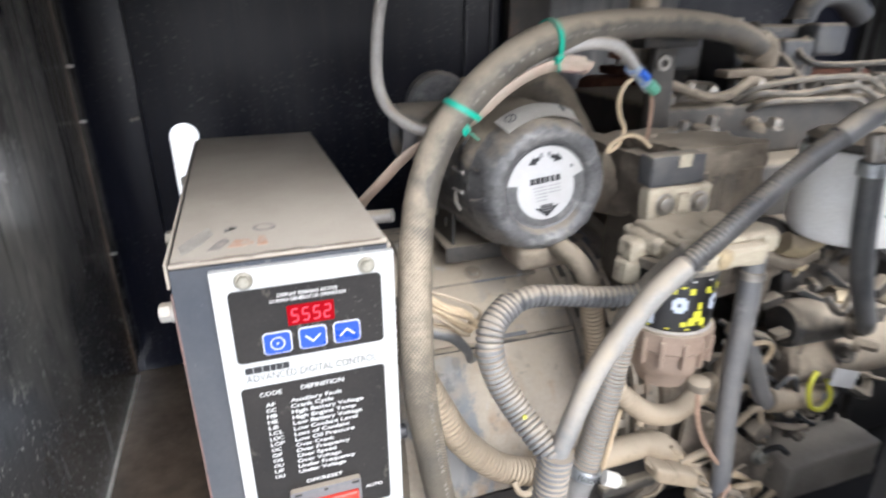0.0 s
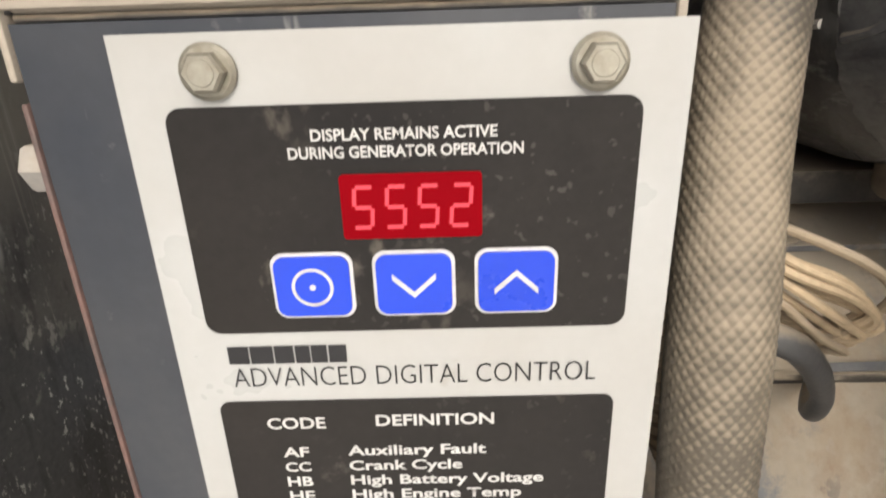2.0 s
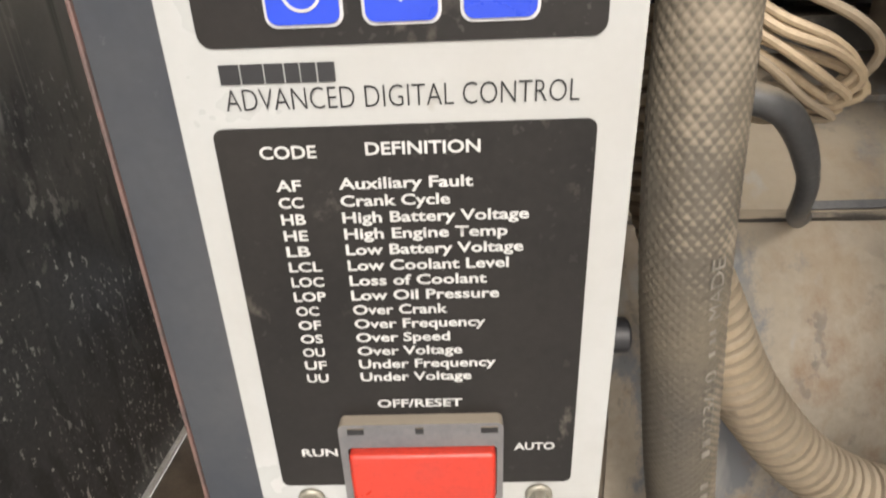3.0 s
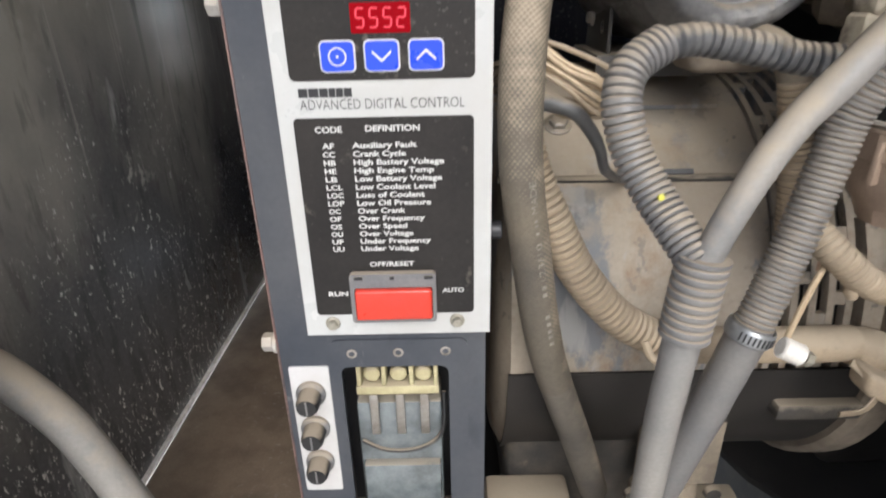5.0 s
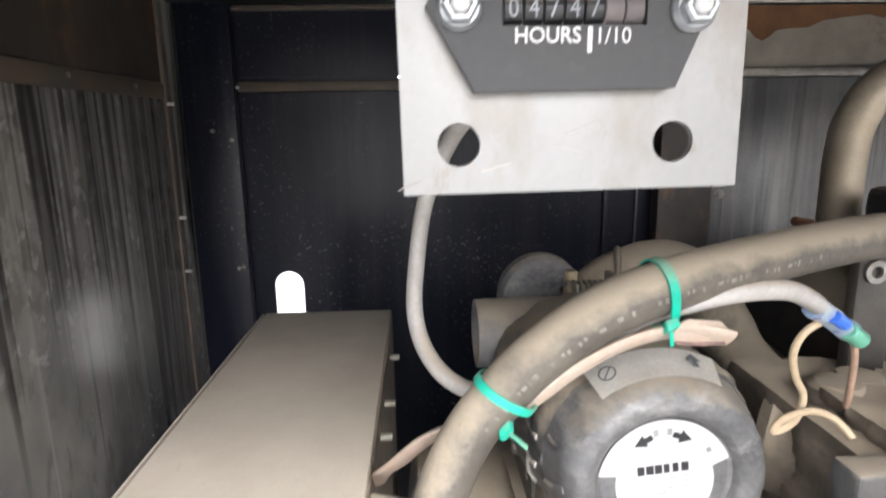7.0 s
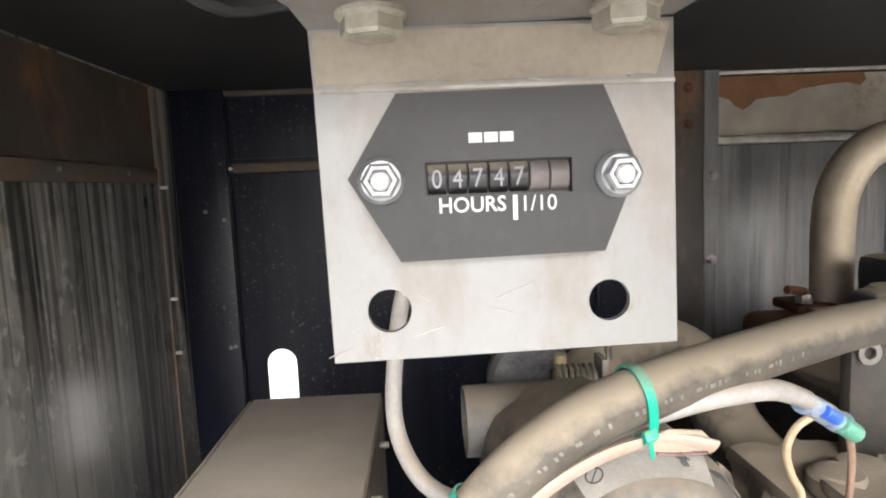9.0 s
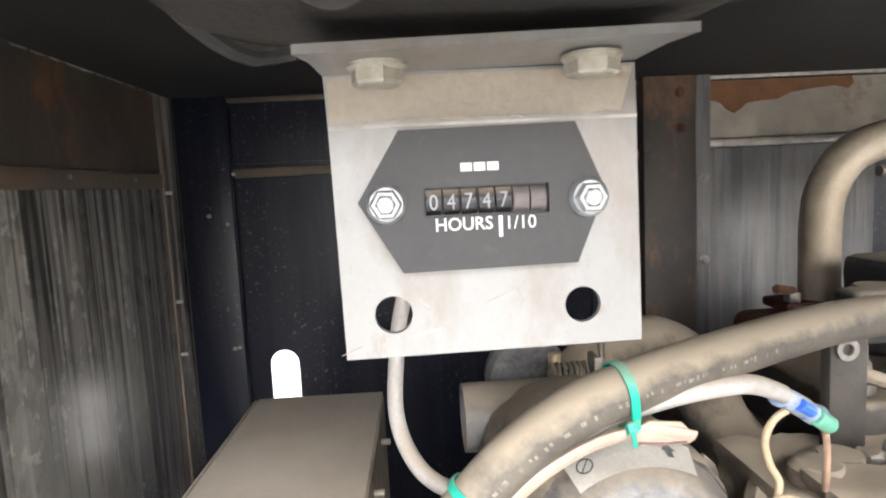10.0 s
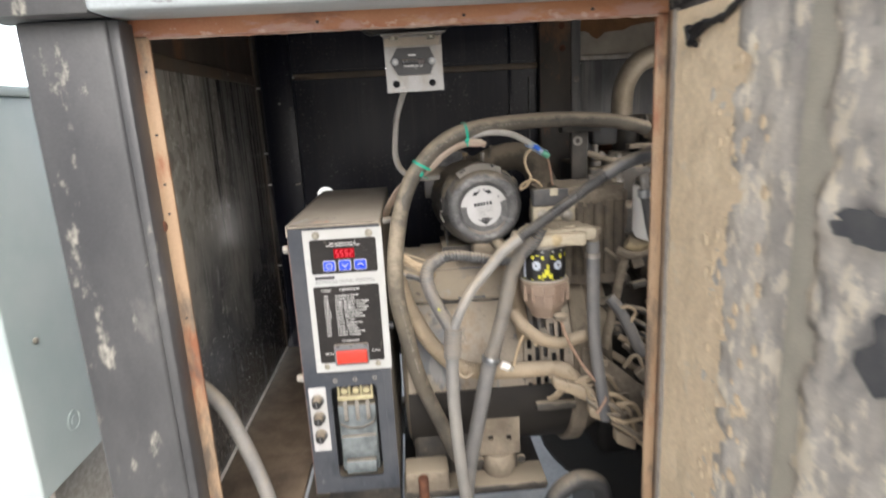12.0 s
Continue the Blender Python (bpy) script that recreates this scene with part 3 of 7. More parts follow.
HAZE = bpy.data.materials.new("bright_haze")
HAZE.use_nodes = True
HAZE.node_tree.nodes["Principled BSDF"].inputs["Base Color"].default_value = (0.8, 0.8, 0.8, 1)
HAZE.node_tree.nodes["Principled BSDF"].inputs["Emission Color"].default_value = (0.93, 0.97, 1.0, 1)
HAZE.node_tree.nodes["Principled BSDF"].inputs["Emission Strength"].default_value = 2.5
structure("backdrop", box(-220, 60, 150, 151, -1, 60), HAZE, "bright hazy sky in the distance", "sky")
structure("ground", ground_sheet(), GROUND, "pale dusty gravel ground round the generator", "ground")

L_X, B_Y, TOP, SILL = -0.250, 1.194, 1.460, 0.545

# left wall: panel, upper panel, ledge
wall_l = structure("wall_west", box(L_X - 0.030, L_X - 0.004, 0.240, 1.30, SILL + 0.001, TOP + 0.02), BLACK_WALL, "black painted sheet steel end wall with streaks", "wall")
part("lower_panel", box(L_X - 0.004, L_X, 0.246, 1.120, SILL, 1.309, 0.0012), BLACK_WALL, wall_l, "streaked black steel panel")
part("upper_panel", box(L_X - 0.0039, L_X - 0.0012, 0.246, 1.118, 1.334, 1.456, 0.0006), BROWNPANEL, wall_l, "dim rust-stained upper panel")
part("ledge", box(L_X - 0.022, L_X + 0.002, 0.246, 1.122, 1.309, 1.333, 0.002), RUST_TRIM, wall_l, "brown rusty ledge strip")
part("edge_flange", box(L_X - 0.018, L_X + 0.003, 1.118, 1.124, SILL, 1.452, 0.0012), RUST_TRIM, wall_l, "folded panel edge")
part("lower_skirt", box(L_X - 0.030, L_X - 0.006, 0.240, 1.30, 0.10, 0.400), EXT, wall_l)
part("bottom_lip", box(L_X - 0.003, L_X + 0.004, 0.246, 1.120, SILL - 0.0045, SILL - 0.0005, 0.0008), BARE, wall_l, "bare bright lower edge")
for y, z in ((0.863, 1.3235), (1.02, 1.322)):
    part("screw", hexbolt((L_X + 0.002, y, z), (1, 0, 0), 0.0035, 0.004), ZINC, wall_l)
for z in (1.302, 1.125, 1.037, 0.80):
    part("rivet", rod((L_X + 0.003, 1.121, z), (L_X + 0.013, 1.121, z), 0.0028, 10), GRIMWHITE, wall_l, "bright screw tip")

# back wall with its slot
slot = [(-0.124, 0.86), (-0.073, 0.86), (-0.073, 0.988)] + [(-0.0985 + 0.0255 * math.cos(radians(a)), 0.988 + 0.0255 * math.sin(radians(a))) for a in range(15, 180, 15)] + [(-0.124, 0.988)]
pin = [circle(0.110, 1.345, 0.0040, 10), circle(0.1115, 1.400, 0.0036, 10)]
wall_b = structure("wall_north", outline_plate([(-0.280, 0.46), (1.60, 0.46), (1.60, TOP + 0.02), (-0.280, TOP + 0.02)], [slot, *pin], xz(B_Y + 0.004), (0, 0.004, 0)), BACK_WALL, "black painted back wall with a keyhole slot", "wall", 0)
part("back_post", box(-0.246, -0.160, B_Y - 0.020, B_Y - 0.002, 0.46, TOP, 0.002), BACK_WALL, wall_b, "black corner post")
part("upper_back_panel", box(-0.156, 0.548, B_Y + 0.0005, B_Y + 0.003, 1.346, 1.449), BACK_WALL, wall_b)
part("back_ledge", box(-0.157, 0.548, B_Y - 0.012, B_Y + 0.002, 1.322, 1.338, 0.002), RUST_TRIM, wall_b, "dark ledge strip")
part("top_ledge", box(-0.180, 0.548, B_Y - 0.008, B_Y + 0.002, 1.449, 1.457, 0.0015), RUST_TRIM, wall_b)
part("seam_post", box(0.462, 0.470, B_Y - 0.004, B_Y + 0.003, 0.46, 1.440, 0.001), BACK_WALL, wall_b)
part("seam_bead", box(0.520, 0.5225, B_Y - 0.003, B_Y + 0.003, 0.46, 1.300, 0.0006), GREYPL, wall_b, "thin pale seam")
part("right_post", box(0.548, 0.640, B_Y - 0.030, B_Y + 0.001, 0.46, TOP, 0.002), BROWNPANEL, wall_b, "dusty steel post")
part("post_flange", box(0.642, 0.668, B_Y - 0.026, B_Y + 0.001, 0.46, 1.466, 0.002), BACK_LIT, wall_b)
part("lit_panel", box(0.669, 0.985, B_Y - 0.001, B_Y + 0.003, 0.46, 1.335, 0.0008), BACK_LIT, wall_b, "streaked black panel with its light painted in as grey")
part("stained_panel", box(0.669, 1.58, B_Y - 0.002, B_Y + 0.003, 1.352, 1.452, 0.0008), RUSTY_PANEL, wall_b, "steel panel with orange rust stain")
stain = [(0.6695, 1.4515), (0.936, 1.4515), (0.940, 1.440), (0.930, 1.430), (0.905, 1.436), (0.860, 1.432), (0.825, 1.427), (0.800, 1.416), (0.770, 1.415), (0.745, 1.412), (0.734, 1.402), (0.722, 1.395), (0.708, 1.402), (0.698, 1.413), (0.684, 1.418), (0.6695, 1.417)]
part("rust_stain", outline_plate(stain, [], xz(B_Y - 0.0026), (0, 0.0005, 0)), RUSTSTAIN, wall_b, "orange rust stain", 0)
part("right_ledge", box(0.669, 1.58, B_Y - 0.016, B_Y - 0.002, 1.336, 1.351, 0.002), STEEL, wall_b, "pale worn ledge")
part("right_top_ledge", box(0.669, 1.58, B_Y - 0.012, B_Y - 0.002, 1.454, 1.463, 0.0015), STEEL, wall_b)
for x, z in ((0.612, 1.432), (0.614, 1.372), (0.655, 1.285), (0.655, 1.140)):
    part("screw", hexbolt((x, B_Y - 0.029, z), (0, -1, 0), 0.006, 0.006, 0.009), RUST if z > 1.3 else STEEL, wall_b)
for x, z in ((-0.170, 1.245), (-0.168, 1.030), (-0.176, 1.028), (-0.200, 1.26)):
    part("screw", hexbolt((x, B_Y - 0.020, z), (0, -1, 0), 0.004, 0.004), STEEL, wall_b)
# white pegs stand in for two glints of light at the ledge
for x in (-0.155, 0.668):
    part("light_chink", rod((x, B_Y - 0.014, 1.329), (x, B_Y - 0.020, 1.329), 0.003, 8), GRIMWHITE, wall_b, "white peg painted in for a chink of light")
# out of view; the hatch is assumed, to let light in from the right
structure("wall_east", outline_plate([(0.245, 0.10), (1.30, 0.10), (1.30, TOP + 0.02), (0.245, TOP + 0.02)], [[(0.32, 0.62), (0.94, 0.62), (0.94, 1.40), (0.32, 1.40)]], lambda u, v: (1.58, u, v), (0.02, 0, 0)), BLACK_WALL, "unseen black steel end wall with an assumed hatch that lets light in", "wall", 0)
structure("ceiling", box(-0.29, 1.61, 0.21, B_Y + 0.06, TOP, TOP + 0.012, 0.001), CEIL, "matt black underside of the roof", "ceiling")

# front of the enclosure
front = structure("wall_south", box(-0.300, -0.193, 0.200, 0.238, 0.05, 1.345, 0.006, 3), EXT, "weathered black corner post with chipped paint", "wall")
part("corner_return", box(-0.197, -0.181, 0.205, 0.247, 0.06, 1.344, 0.003), EXT, front)
part("jamb_flange", box(-0.186, -0.163, 0.243, 0.249, 0.06, 1.330, 0.0015), JAMB, front, "rusty orange-brown jamb edge")
part("jamb_notch", lathe((-0.1865, 0.241, 1.084), (0, -1, 0), [(0.010, 0), (0.0095, 0.003), (0.005, 0.005), (0, 0.005)], 14), RUST, front, "rusted latch hole")
for z in (1.285, 1.205, 1.14, 1.10, 0.95):
    part("jamb_hole", rod((-0.172, 0.2425, z), (-0.172, 0.2405, z), 0.0017, 10), TAR, front)
part("front_pier", box(0.5155, 0.60, 0.2500, 0.272, 0.05, 1.345, 0.003), EXT, front)
# unseen panel, added to hold back light low on the engine's right side
part("lower_front", box(0.602, 1.60, 0.2500, 0.272, 0.05, 0.90, 0.003), EXT, front)
part("hinge_leaf", box(0.5142, 0.5205, 0.2370, 0.2428, 0.45, 1.33, 0.0012), JAMB, front, "dusty hinge leaf")
part("right_flange", box(0.497, 0.514, 0.243, 0.249, 0.06, 1.330, 0.0015), JAMB, front, "rusty jamb edge")
part("lintel", box(-0.186, 0.514, 0.243, 0.249, 1.325, 1.362, 0.0015), PRIMER, front, "red oxide lintel edge with flaking paint")
for x in (0.051, 0.240, 0.41):
    part("lintel_hole", rod((x, 0.2425, 1.336), (x, 0.2405, 1.336), 0.0021, 12), TAR, front)
lip = [(-0.163 + 0.0125 * k, 0.2435 - 0.0006 * (k % 2), 1.3249 + random.uniform(-0.0002, 0.0002)) for k in range(54)]
part("lintel_lip", sweep(lip, lambda s: 0.0013 + 0.0005 * math.sin(s * 190) * math.sin(s * 83), 8, 0.004, rough=0.6), FLAKY, front, "whitish flaking lower edge")
part("sill_wall", box(-0.193, 0.514, 0.212, 0.240, 0.05, 0.42, 0.003), EXT, front)
roof = structure("roof_edge", box(-0.197, 0.700, 0.165, 0.242, 1.347, 1.420, 0.006, 3), ROOFEDGE, "pale grey-blue roof edge with worn paint", "roof")
part("roof_side", box(-0.330, -0.197, 0.172, 0.238, 1.346, 1.420, 0.004), EXT, roof)
part("roof_sheet", box(-0.33, 1.62, 0.17, 1.32, TOP + 0.022, TOP + 0.030, 0.002), EXT, roof)
structure("floor", box(L_X - 0.004, -0.083, 0.246, 1.16, 0.515, 0.528, 0.001), FLOOR, "brown dust-covered floor pan", "floor")


# ---- the open door ----
def door():
    d = thing("open_door", "open black steel door with torn tan foam backing on its inside", "door", (0.520, 0.20, 0.45), kind="structure")
    a = Vector((0.516, 0.236, 0))
    along = Vector((0.048, -0.68, 0)).normalized()
    out = Vector((0, 0, 1)).cross(along).normalized()
    if out.x > 0:
        out = -out

    def at(s, z, h):
        return a + along * s + out * h + Vector((0, 0, z))

    def slab(s0, s1, z0, z1, h0, h1, bevel=0.0015):
        bm = bmesh.new()
        vs = [bm.verts.new(at(s, z, h)) for h in (h0, h1) for z in (z0, z1) for s in (s0, s1)]
        for f in ((0, 1, 3, 2), (4, 5, 7, 6), (0, 1, 5, 4), (2, 3, 7, 6), (0, 2, 6, 4), (1, 3, 7, 5)):
            bm.faces.new([vs[i] for i in f])
        bmesh.ops.bevel(bm, geom=list(bm.edges), offset=bevel, segments=2, affect="EDGES")
        return bm

    def lumpy(s0, s1, z0, z1, base, rise, ns, nz, seed, edge=0.0):
        bm = bmesh.new()
        rows = []
        for j in range(nz + 1):
            row = []
            for i in range(ns + 1):
                s = s0 + (s1 - s0) * i / ns
                z = z0 + (z1 - z0) * j / nz
                q = Vector((s * 26 + seed, z * 26, seed))
                h = base + rise * (noise.noise(q) + 0.5 * noise.noise(q * 2.7) + 0.25 * noise.noise(q * 6))
                if edge and i == ns:
                    s += edge * noise.noise(Vector((seed, z * 22, 1))) + 0.5 * edge * noise.noise(Vector((seed, z * 50, 2))) + 0.10 * edge * noise.noise(Vector((seed, z * 120, 3)))
                row.append(bm.verts.new(at(s, z, h)))
            rows.append(row)
        for p, q in zip(rows, rows[1:]):
            for i in range(ns):
                bm.faces.new((p[i], p[i + 1], q[i + 1], q[i]))
        return bm

    part("door_skin", slab(0.0, 0.66, 0.45, 1.335, -0.030, -0.004), EXT, d)
    part("edge_channel", slab(0.004, 0.016, 0.455, 1.33, -0.004, 0.004), LABEL2, d, "pale dusty folded edge")
    part("foam_backing", lumpy(0.017, 0.150, 0.46, 1.325, 0.0030, 0.0016, 60, 520, 3.0, 0.055), FOAM, d, "torn tan foam backing")
    part("grey_foam", lumpy(0.10, 0.65, 0.46, 1.325, 0.0012, 0.004, 120, 200, 9.0), FOAM_GREY, d, "dirty grey foam remains")
    rnd = random.Random(61)
    for k in range(110):
        cs, cz, r = 0.105 + 0.11 * rnd.random() ** 1.3, rnd.uniform(0.47, 1.31), rnd.uniform(0.0025, 0.0075)
        b = lathe((0, 0, 0), (0, 0, 1), [(0, -0.9 * r), (0.7 * r, -0.5 * r), (r, 0), (0.7 * r, 0.5 * r), (0, 0.8 * r)], 9, None, 0.35)
        for v in b.verts:
            v.co = at(cs + v.co.x, cz + v.co.z * rnd.uniform(1.0, 2.0), 0.0035 + 0.28 * v.co.y)
        part("foam_crumb", b, FOAM, d)
    part("pale_band", lumpy(0.262, 0.292, 0.70, 1.32, 0.0085, 0.0012, 6, 120, 5.0, 0.02), GLUE, d, "pale glue band")
    for cs, cz, ws, wz in ((0.350, 1.103, 0.045, 0.016), (0.390, 1.005, 0.042, 0.038)):
        loop = []
        for k in range(26):
            t = 2 * math.pi * k / 26
            q = 1 + 0.5 * noise.noise(Vector((math.cos(t) * 2.2, math.sin(t) * 2.2, cs * 40)))
            loop.append((cs + ws * q * math.cos(t), cz + wz * q * math.sin(t)))
        part("dark_patch", outline_plate(loop, [], lambda u, v: at(u, v, 0.0075), out * 0.0008), SLATEDARK, d, "dark bare patch", 0)
    for i, (s0, z0, s1, z1) in enumerate(((0.058, 1.296, 0.110, 1.300), (0.062, 1.286, 0.125, 1.304), (0.050, 1.302, 0.056, 1.284), (0.120, 1.300, 0.19, 1.325), (0.055, 1.281, 0.072, 1.278))):
        part("adhesive_stroke", sweep([at(s0, z0, 0.0075), at((s0 + s1) / 2, (z0 + z1) / 2 + 0.003, 0.008), at(s1, z1, 0.0075)], 0.0042, 8, 0.004, rough=0.5), TAR, d, "black adhesive smear")


door()


# ---- electrical cabinet outside ----
def cabinet():
    c = thing("electrical_cabinet", "pale grey-green steel electrical cabinet standing beside the generator", "cabinet", (-1.2, 1.0, 0))
    body = part("body", box(-1.60, -0.79, 0.75, 1.30, 0.33, 1.305, 0.006, 3), GREYGREEN, c)
    part("lid", box(-1.61, -0.78, 0.735, 1.31, 1.306, 1.330, 0.005), GREYGREEN, c)
    part("knockout", lathe((-0.789, 0.92, 0.46), (1, 0, 0), [(0.028, 0), (0.028, 0.003), (0.025, 0.003), (0.025, 0.001), (0.012, 0.001), (0.012, 0.003), (0, 0.003)], 24), GREYGREEN, c, "round knock-out")
    part("bolt", hexbolt((-0.79, 0.84, 0.72), (1, 0, 0), 0.009, 0.008), ZINC, c)
    for x in (-1.52, -0.90):
        part("leg", box(x, x + 0.06, 0.86, 1.2, 0.0, 0.331, 0.004), STEEL, c)


cabinet()


# ---- control box ----
FX0, FX1, FZ0, FZ1, FY = -0.030, 0.1025, 0.777, 1.033, 0.405


def control_box():
    c = thing("control_box", "dusty dark control box with white faceplate and red digital display", "control box", (0.02, 0.62, 0.53))
    x0, x1, y0, y1, z0, z1 = -0.055, 0.100, 0.411, 0.868, 0.530, 1.036
    # front sheet with the relay opening
    win = rounded(-0.010, 0.072, 0.560, 0.745, 0.008)
    part("front_panel", outline_plate([(x0, z0), (x1, z0), (x1, z1), (x0, z1)], [win], xz(y0), (0, 0.003, 0)), PANEL, c, "dark blue-grey front panel", 0)
    part("top_panel", box(x0 + 0.001, x1 - 0.001, y0 + 0.0005, y1 - 0.001, z1 + 0.0003, z1 + 0.0020, 0.0005), CASE, c)
    part("side_panel", box(x0, x0 + 0.003, y0 + 0.003, y1, z0, z1), CASE, c)
    part("side_panel", box(x1 - 0.003, x1, y0 + 0.003, y1, z0, z1), CASE, c)
    part("back_panel", box(x0 + 0.003, x1 - 0.003, y1 - 0.003, y1, z0, z1), CASE, c)
    part("base", box(x0 + 0.003, x1 - 0.003, y0 + 0.004, y1 - 0.004, z0 + 0.0005, z0 + 0.004), CASE, c)
    top = part("lid", box(x0 + 0.0014, x1 - 0.001, y0 - 0.0015, y1 + 0.002, z1 + 0.0022, z1 + 0.006, 0.0014, 3), CASE_TOP, c, "thick tan dust on the lid")
    part("front_lip", box(x0 + 0.0005, x1 - 0.003, y0 - 0.0030, y0 - 0.0017, z1 + 0.0030, z1 + 0.0056, 0.0006), CASE_TOP, top, "dusty folded lip")
    rag = [(x0 + 0.002 + 0.0105 * k, y0 - 0.0026 - 0.0004 * (k % 2), z1 + 0.0060 + random.uniform(-0.0005, 0.0006)) for k in range(15)]
    part("ragged_edge", sweep(rag, 0.0009, 7, 0.003, rough=0.8), RUST_TRIM, top, "ragged rusty lid edge")
    part("lid_flange", box(x0 - 0.0026, x0 - 0.0006, y0 - 0.0012, y1, z1 - 0.013, z1 + 0.0056, 0.0006), CASE_TOP, top, "pale folded edge of the lid")
    part("lid_groove", box(x0 - 0.0004, x0 + 0.0012, y0 + 0.0005, y1, z1 + 0.0021, z1 + 0.0030), OILBLACK, top)
    part("worn_edge", box(x0 - 0.0016, x0 - 0.0001, y0 - 0.0012, y0 + 0.003, z0, z1 - 0.018, 0.0005), COPPER_EDGE, c, "worn reddish corner edge")
    part("corner_tab", box(x1 - 0.0008, x1 + 0.0016, y0 - 0.0012, y0 + 0.016, z1 - 0.008, z1 + 0.0015, 0.0007), CASE_TOP, c, "bent lid tab")
    # faded sticker remains on the lid
    zs = z1 + 0.0059
    flat = lambda u, v: (u, v, zs)
    part("sticker_scrap", outline_plate([(-0.046, 0.422), (-0.034, 0.440), (-0.026, 0.462), (-0.030, 0.478), (-0.040, 0.462), (-0.050, 0.440)], [], flat, (0, 0, 0.0003)), LABEL2, top, "pale sticker scrap")
    part("sticker_scrap", outline_plate([(-0.030, 0.424), (-0.022, 0.424), (-0.014, 0.442), (-0.017, 0.450), (-0.024, 0.440)], [], flat, (0, 0, 0.0004)), SLATE, top, "faded dark blue wedge")
    part("sticker_scrap", outline_plate([(-0.016, 0.428), (-0.004, 0.427), (0.004, 0.432), (0.000, 0.441), (-0.010, 0.443)], [], flat, (0, 0, 0.0004)), STICKRED, top, "faded red scrap")
    part("sticker_scrap", outline_plate([(0.005, 0.425), (0.013, 0.427), (0.012, 0.444), (0.007, 0.447)], [], flat, (0, 0, 0.0004)), STICKRED, top, "faded red scrap")
    part("sticker_ring", outline_plate(circle(0.012, 0.466, 0.0090, 24), [circle(0.0115, 0.4665, 0.0058, 20)], flat, (0, 0, 0.0004)), SLATE, top, "faded grey ring")
    part("sticker_scrap", outline_plate([(-0.018, 0.470), (-0.008, 0.470), (-0.009, 0.474), (-0.014, 0.475), (-0.015, 0.462), (-0.018, 0.462)], [], flat, (0, 0, 0.0004)), SLATE, top)
    # hexagon screws on the left side and studs on the right
    for y, z in ((0.423, 1.000), (0.416, 0.765), (0.520, 1.022), (0.715, 1.022)):
        part("side_bolt", hexbolt((x0 - 0.001, y, z), (-1, 0, 0), 0.0072, 0.0115, 0.0086), GREYCABLE if z < 1.01 else ZINC, c, "pale hexagon screw")
    for y, z in ((0.620, 1.012), (0.680, 1.012), (0.790, 1.012)):
        part("side_stud", rod((x1, y, z), (x1 + 0.010, y, z), 0.0035, 12), ZINC, c)
    part("side_knob", rod((x1 + 0.0002, 0.418, 0.852), (x1 + 0.0110, 0.418, 0.852), 0.0066, 20), INK, c, "black side plug")

    # faceplate
    f = part("faceplate", outline_plate([(FX0, FZ0), (FX1, FZ0), (FX1, FZ1), (FX0, FZ1)], [], xz(FY), (0, 0.0055, 0)), WHITE, c, "white printed faceplate", 0)
    y1_, y2_ = FY - 0.0006, FY - 0.0011
    plate_part("display_decal", rounded(-0.0198, 0.0918, 0.9550, 1.0155, 0.004), y1_, 0.0005, DECAL, f, "black decal round the display")
    plate_part("code_decal", rounded(-0.0208, 0.0910, 0.7905, 0.9325, 0.003), y1_, 0.0005, DECAL, f, "black decal with fault codes")
    for x, z in ((-0.0075, 1.0235), (0.0810, 1.0230), (-0.0105, 0.7835), (0.0790, 0.7840)):
        r = 0.0062 if z > 0.9 else 0.0050
        part("bolt", hexbolt((x, FY - 0.0004, z), (0, -1, 0), r * 0.80, 0.0052, r * 1.06), ZINC, f, "dull zinc hexagon screw")
    lettering("lettering", "DISPLAY REMAINS ACTIVE", 0.0140, 1.0068, 0.0440, 0.0029, y2_, PRINT, f, "white print: DISPLAY REMAINS ACTIVE", 0.02)
    lettering("lettering", "DURING GENERATOR OPERATION", 0.0082, 1.0026, 0.0560, 0.0029, y2_, PRINT, f, "white print: DURING GENERATOR OPERATION", 0.02)
    # display, four figures of seven bars
    plate_part("display", rounded(0.0197, 0.0543, 0.9818, 0.9985, 0.001), FY - 0.0014, 0.0008, DISPLAY, f, "lit red display reading 5552")
    seg = {"5": "afgcd", "2": "abged"}
    for i, ch in enumerate("5552"):
        cx, cz, w, h, t = 0.0252 + 0.0080 * i, 0.9902, 0.0045, 0.0052, 0.00046
        bars = {"a": (0, h, 1), "g": (0, 0, 1), "d": (0, -h, 1), "f": (-w / 2, h / 2, 0), "b": (w / 2, h / 2, 0), "e": (-w / 2, -h / 2, 0), "c": (w / 2, -h / 2, 0)}
        for k in seg[ch]:
            bx, bz, flat = bars[k]
            hx, hz = (w / 2 - 0.0003, t) if flat else (t, h / 2 - 0.0004)
            sh = 0.07
            loop = [(cx + bx + sx * hx + sh * (bz + sz * hz), cz + bz + sz * hz) for sx, sz in ((-1, -1), (1, -1), (1, 1), (-1, 1))]
            plate_part("digit_bar", loop, FY - 0.0019, 0.0004, SEGMENT, f)
    # buttons
    for i, kind in enumerate(("menu", "down", "up")):
        bx0 = 0.0002 + 0.0262 * i
        cx, cz = bx0 + 0.0103, 0.9690
        plate_part("button_rim", rounded(bx0 - 0.0003, bx0 + 0.0209, 0.9597, 0.9783, 0.0034), FY - 0.0012, 0.0006, PRINT, f, "white button outline")
        plate_part("button", rounded(bx0 + 0.0006, bx0 + 0.0200, 0.9606, 0.9774, 0.0028), FY - 0.0020, 0.0012, BLUE, f, "blue membrane button")
        y3 = FY - 0.0024
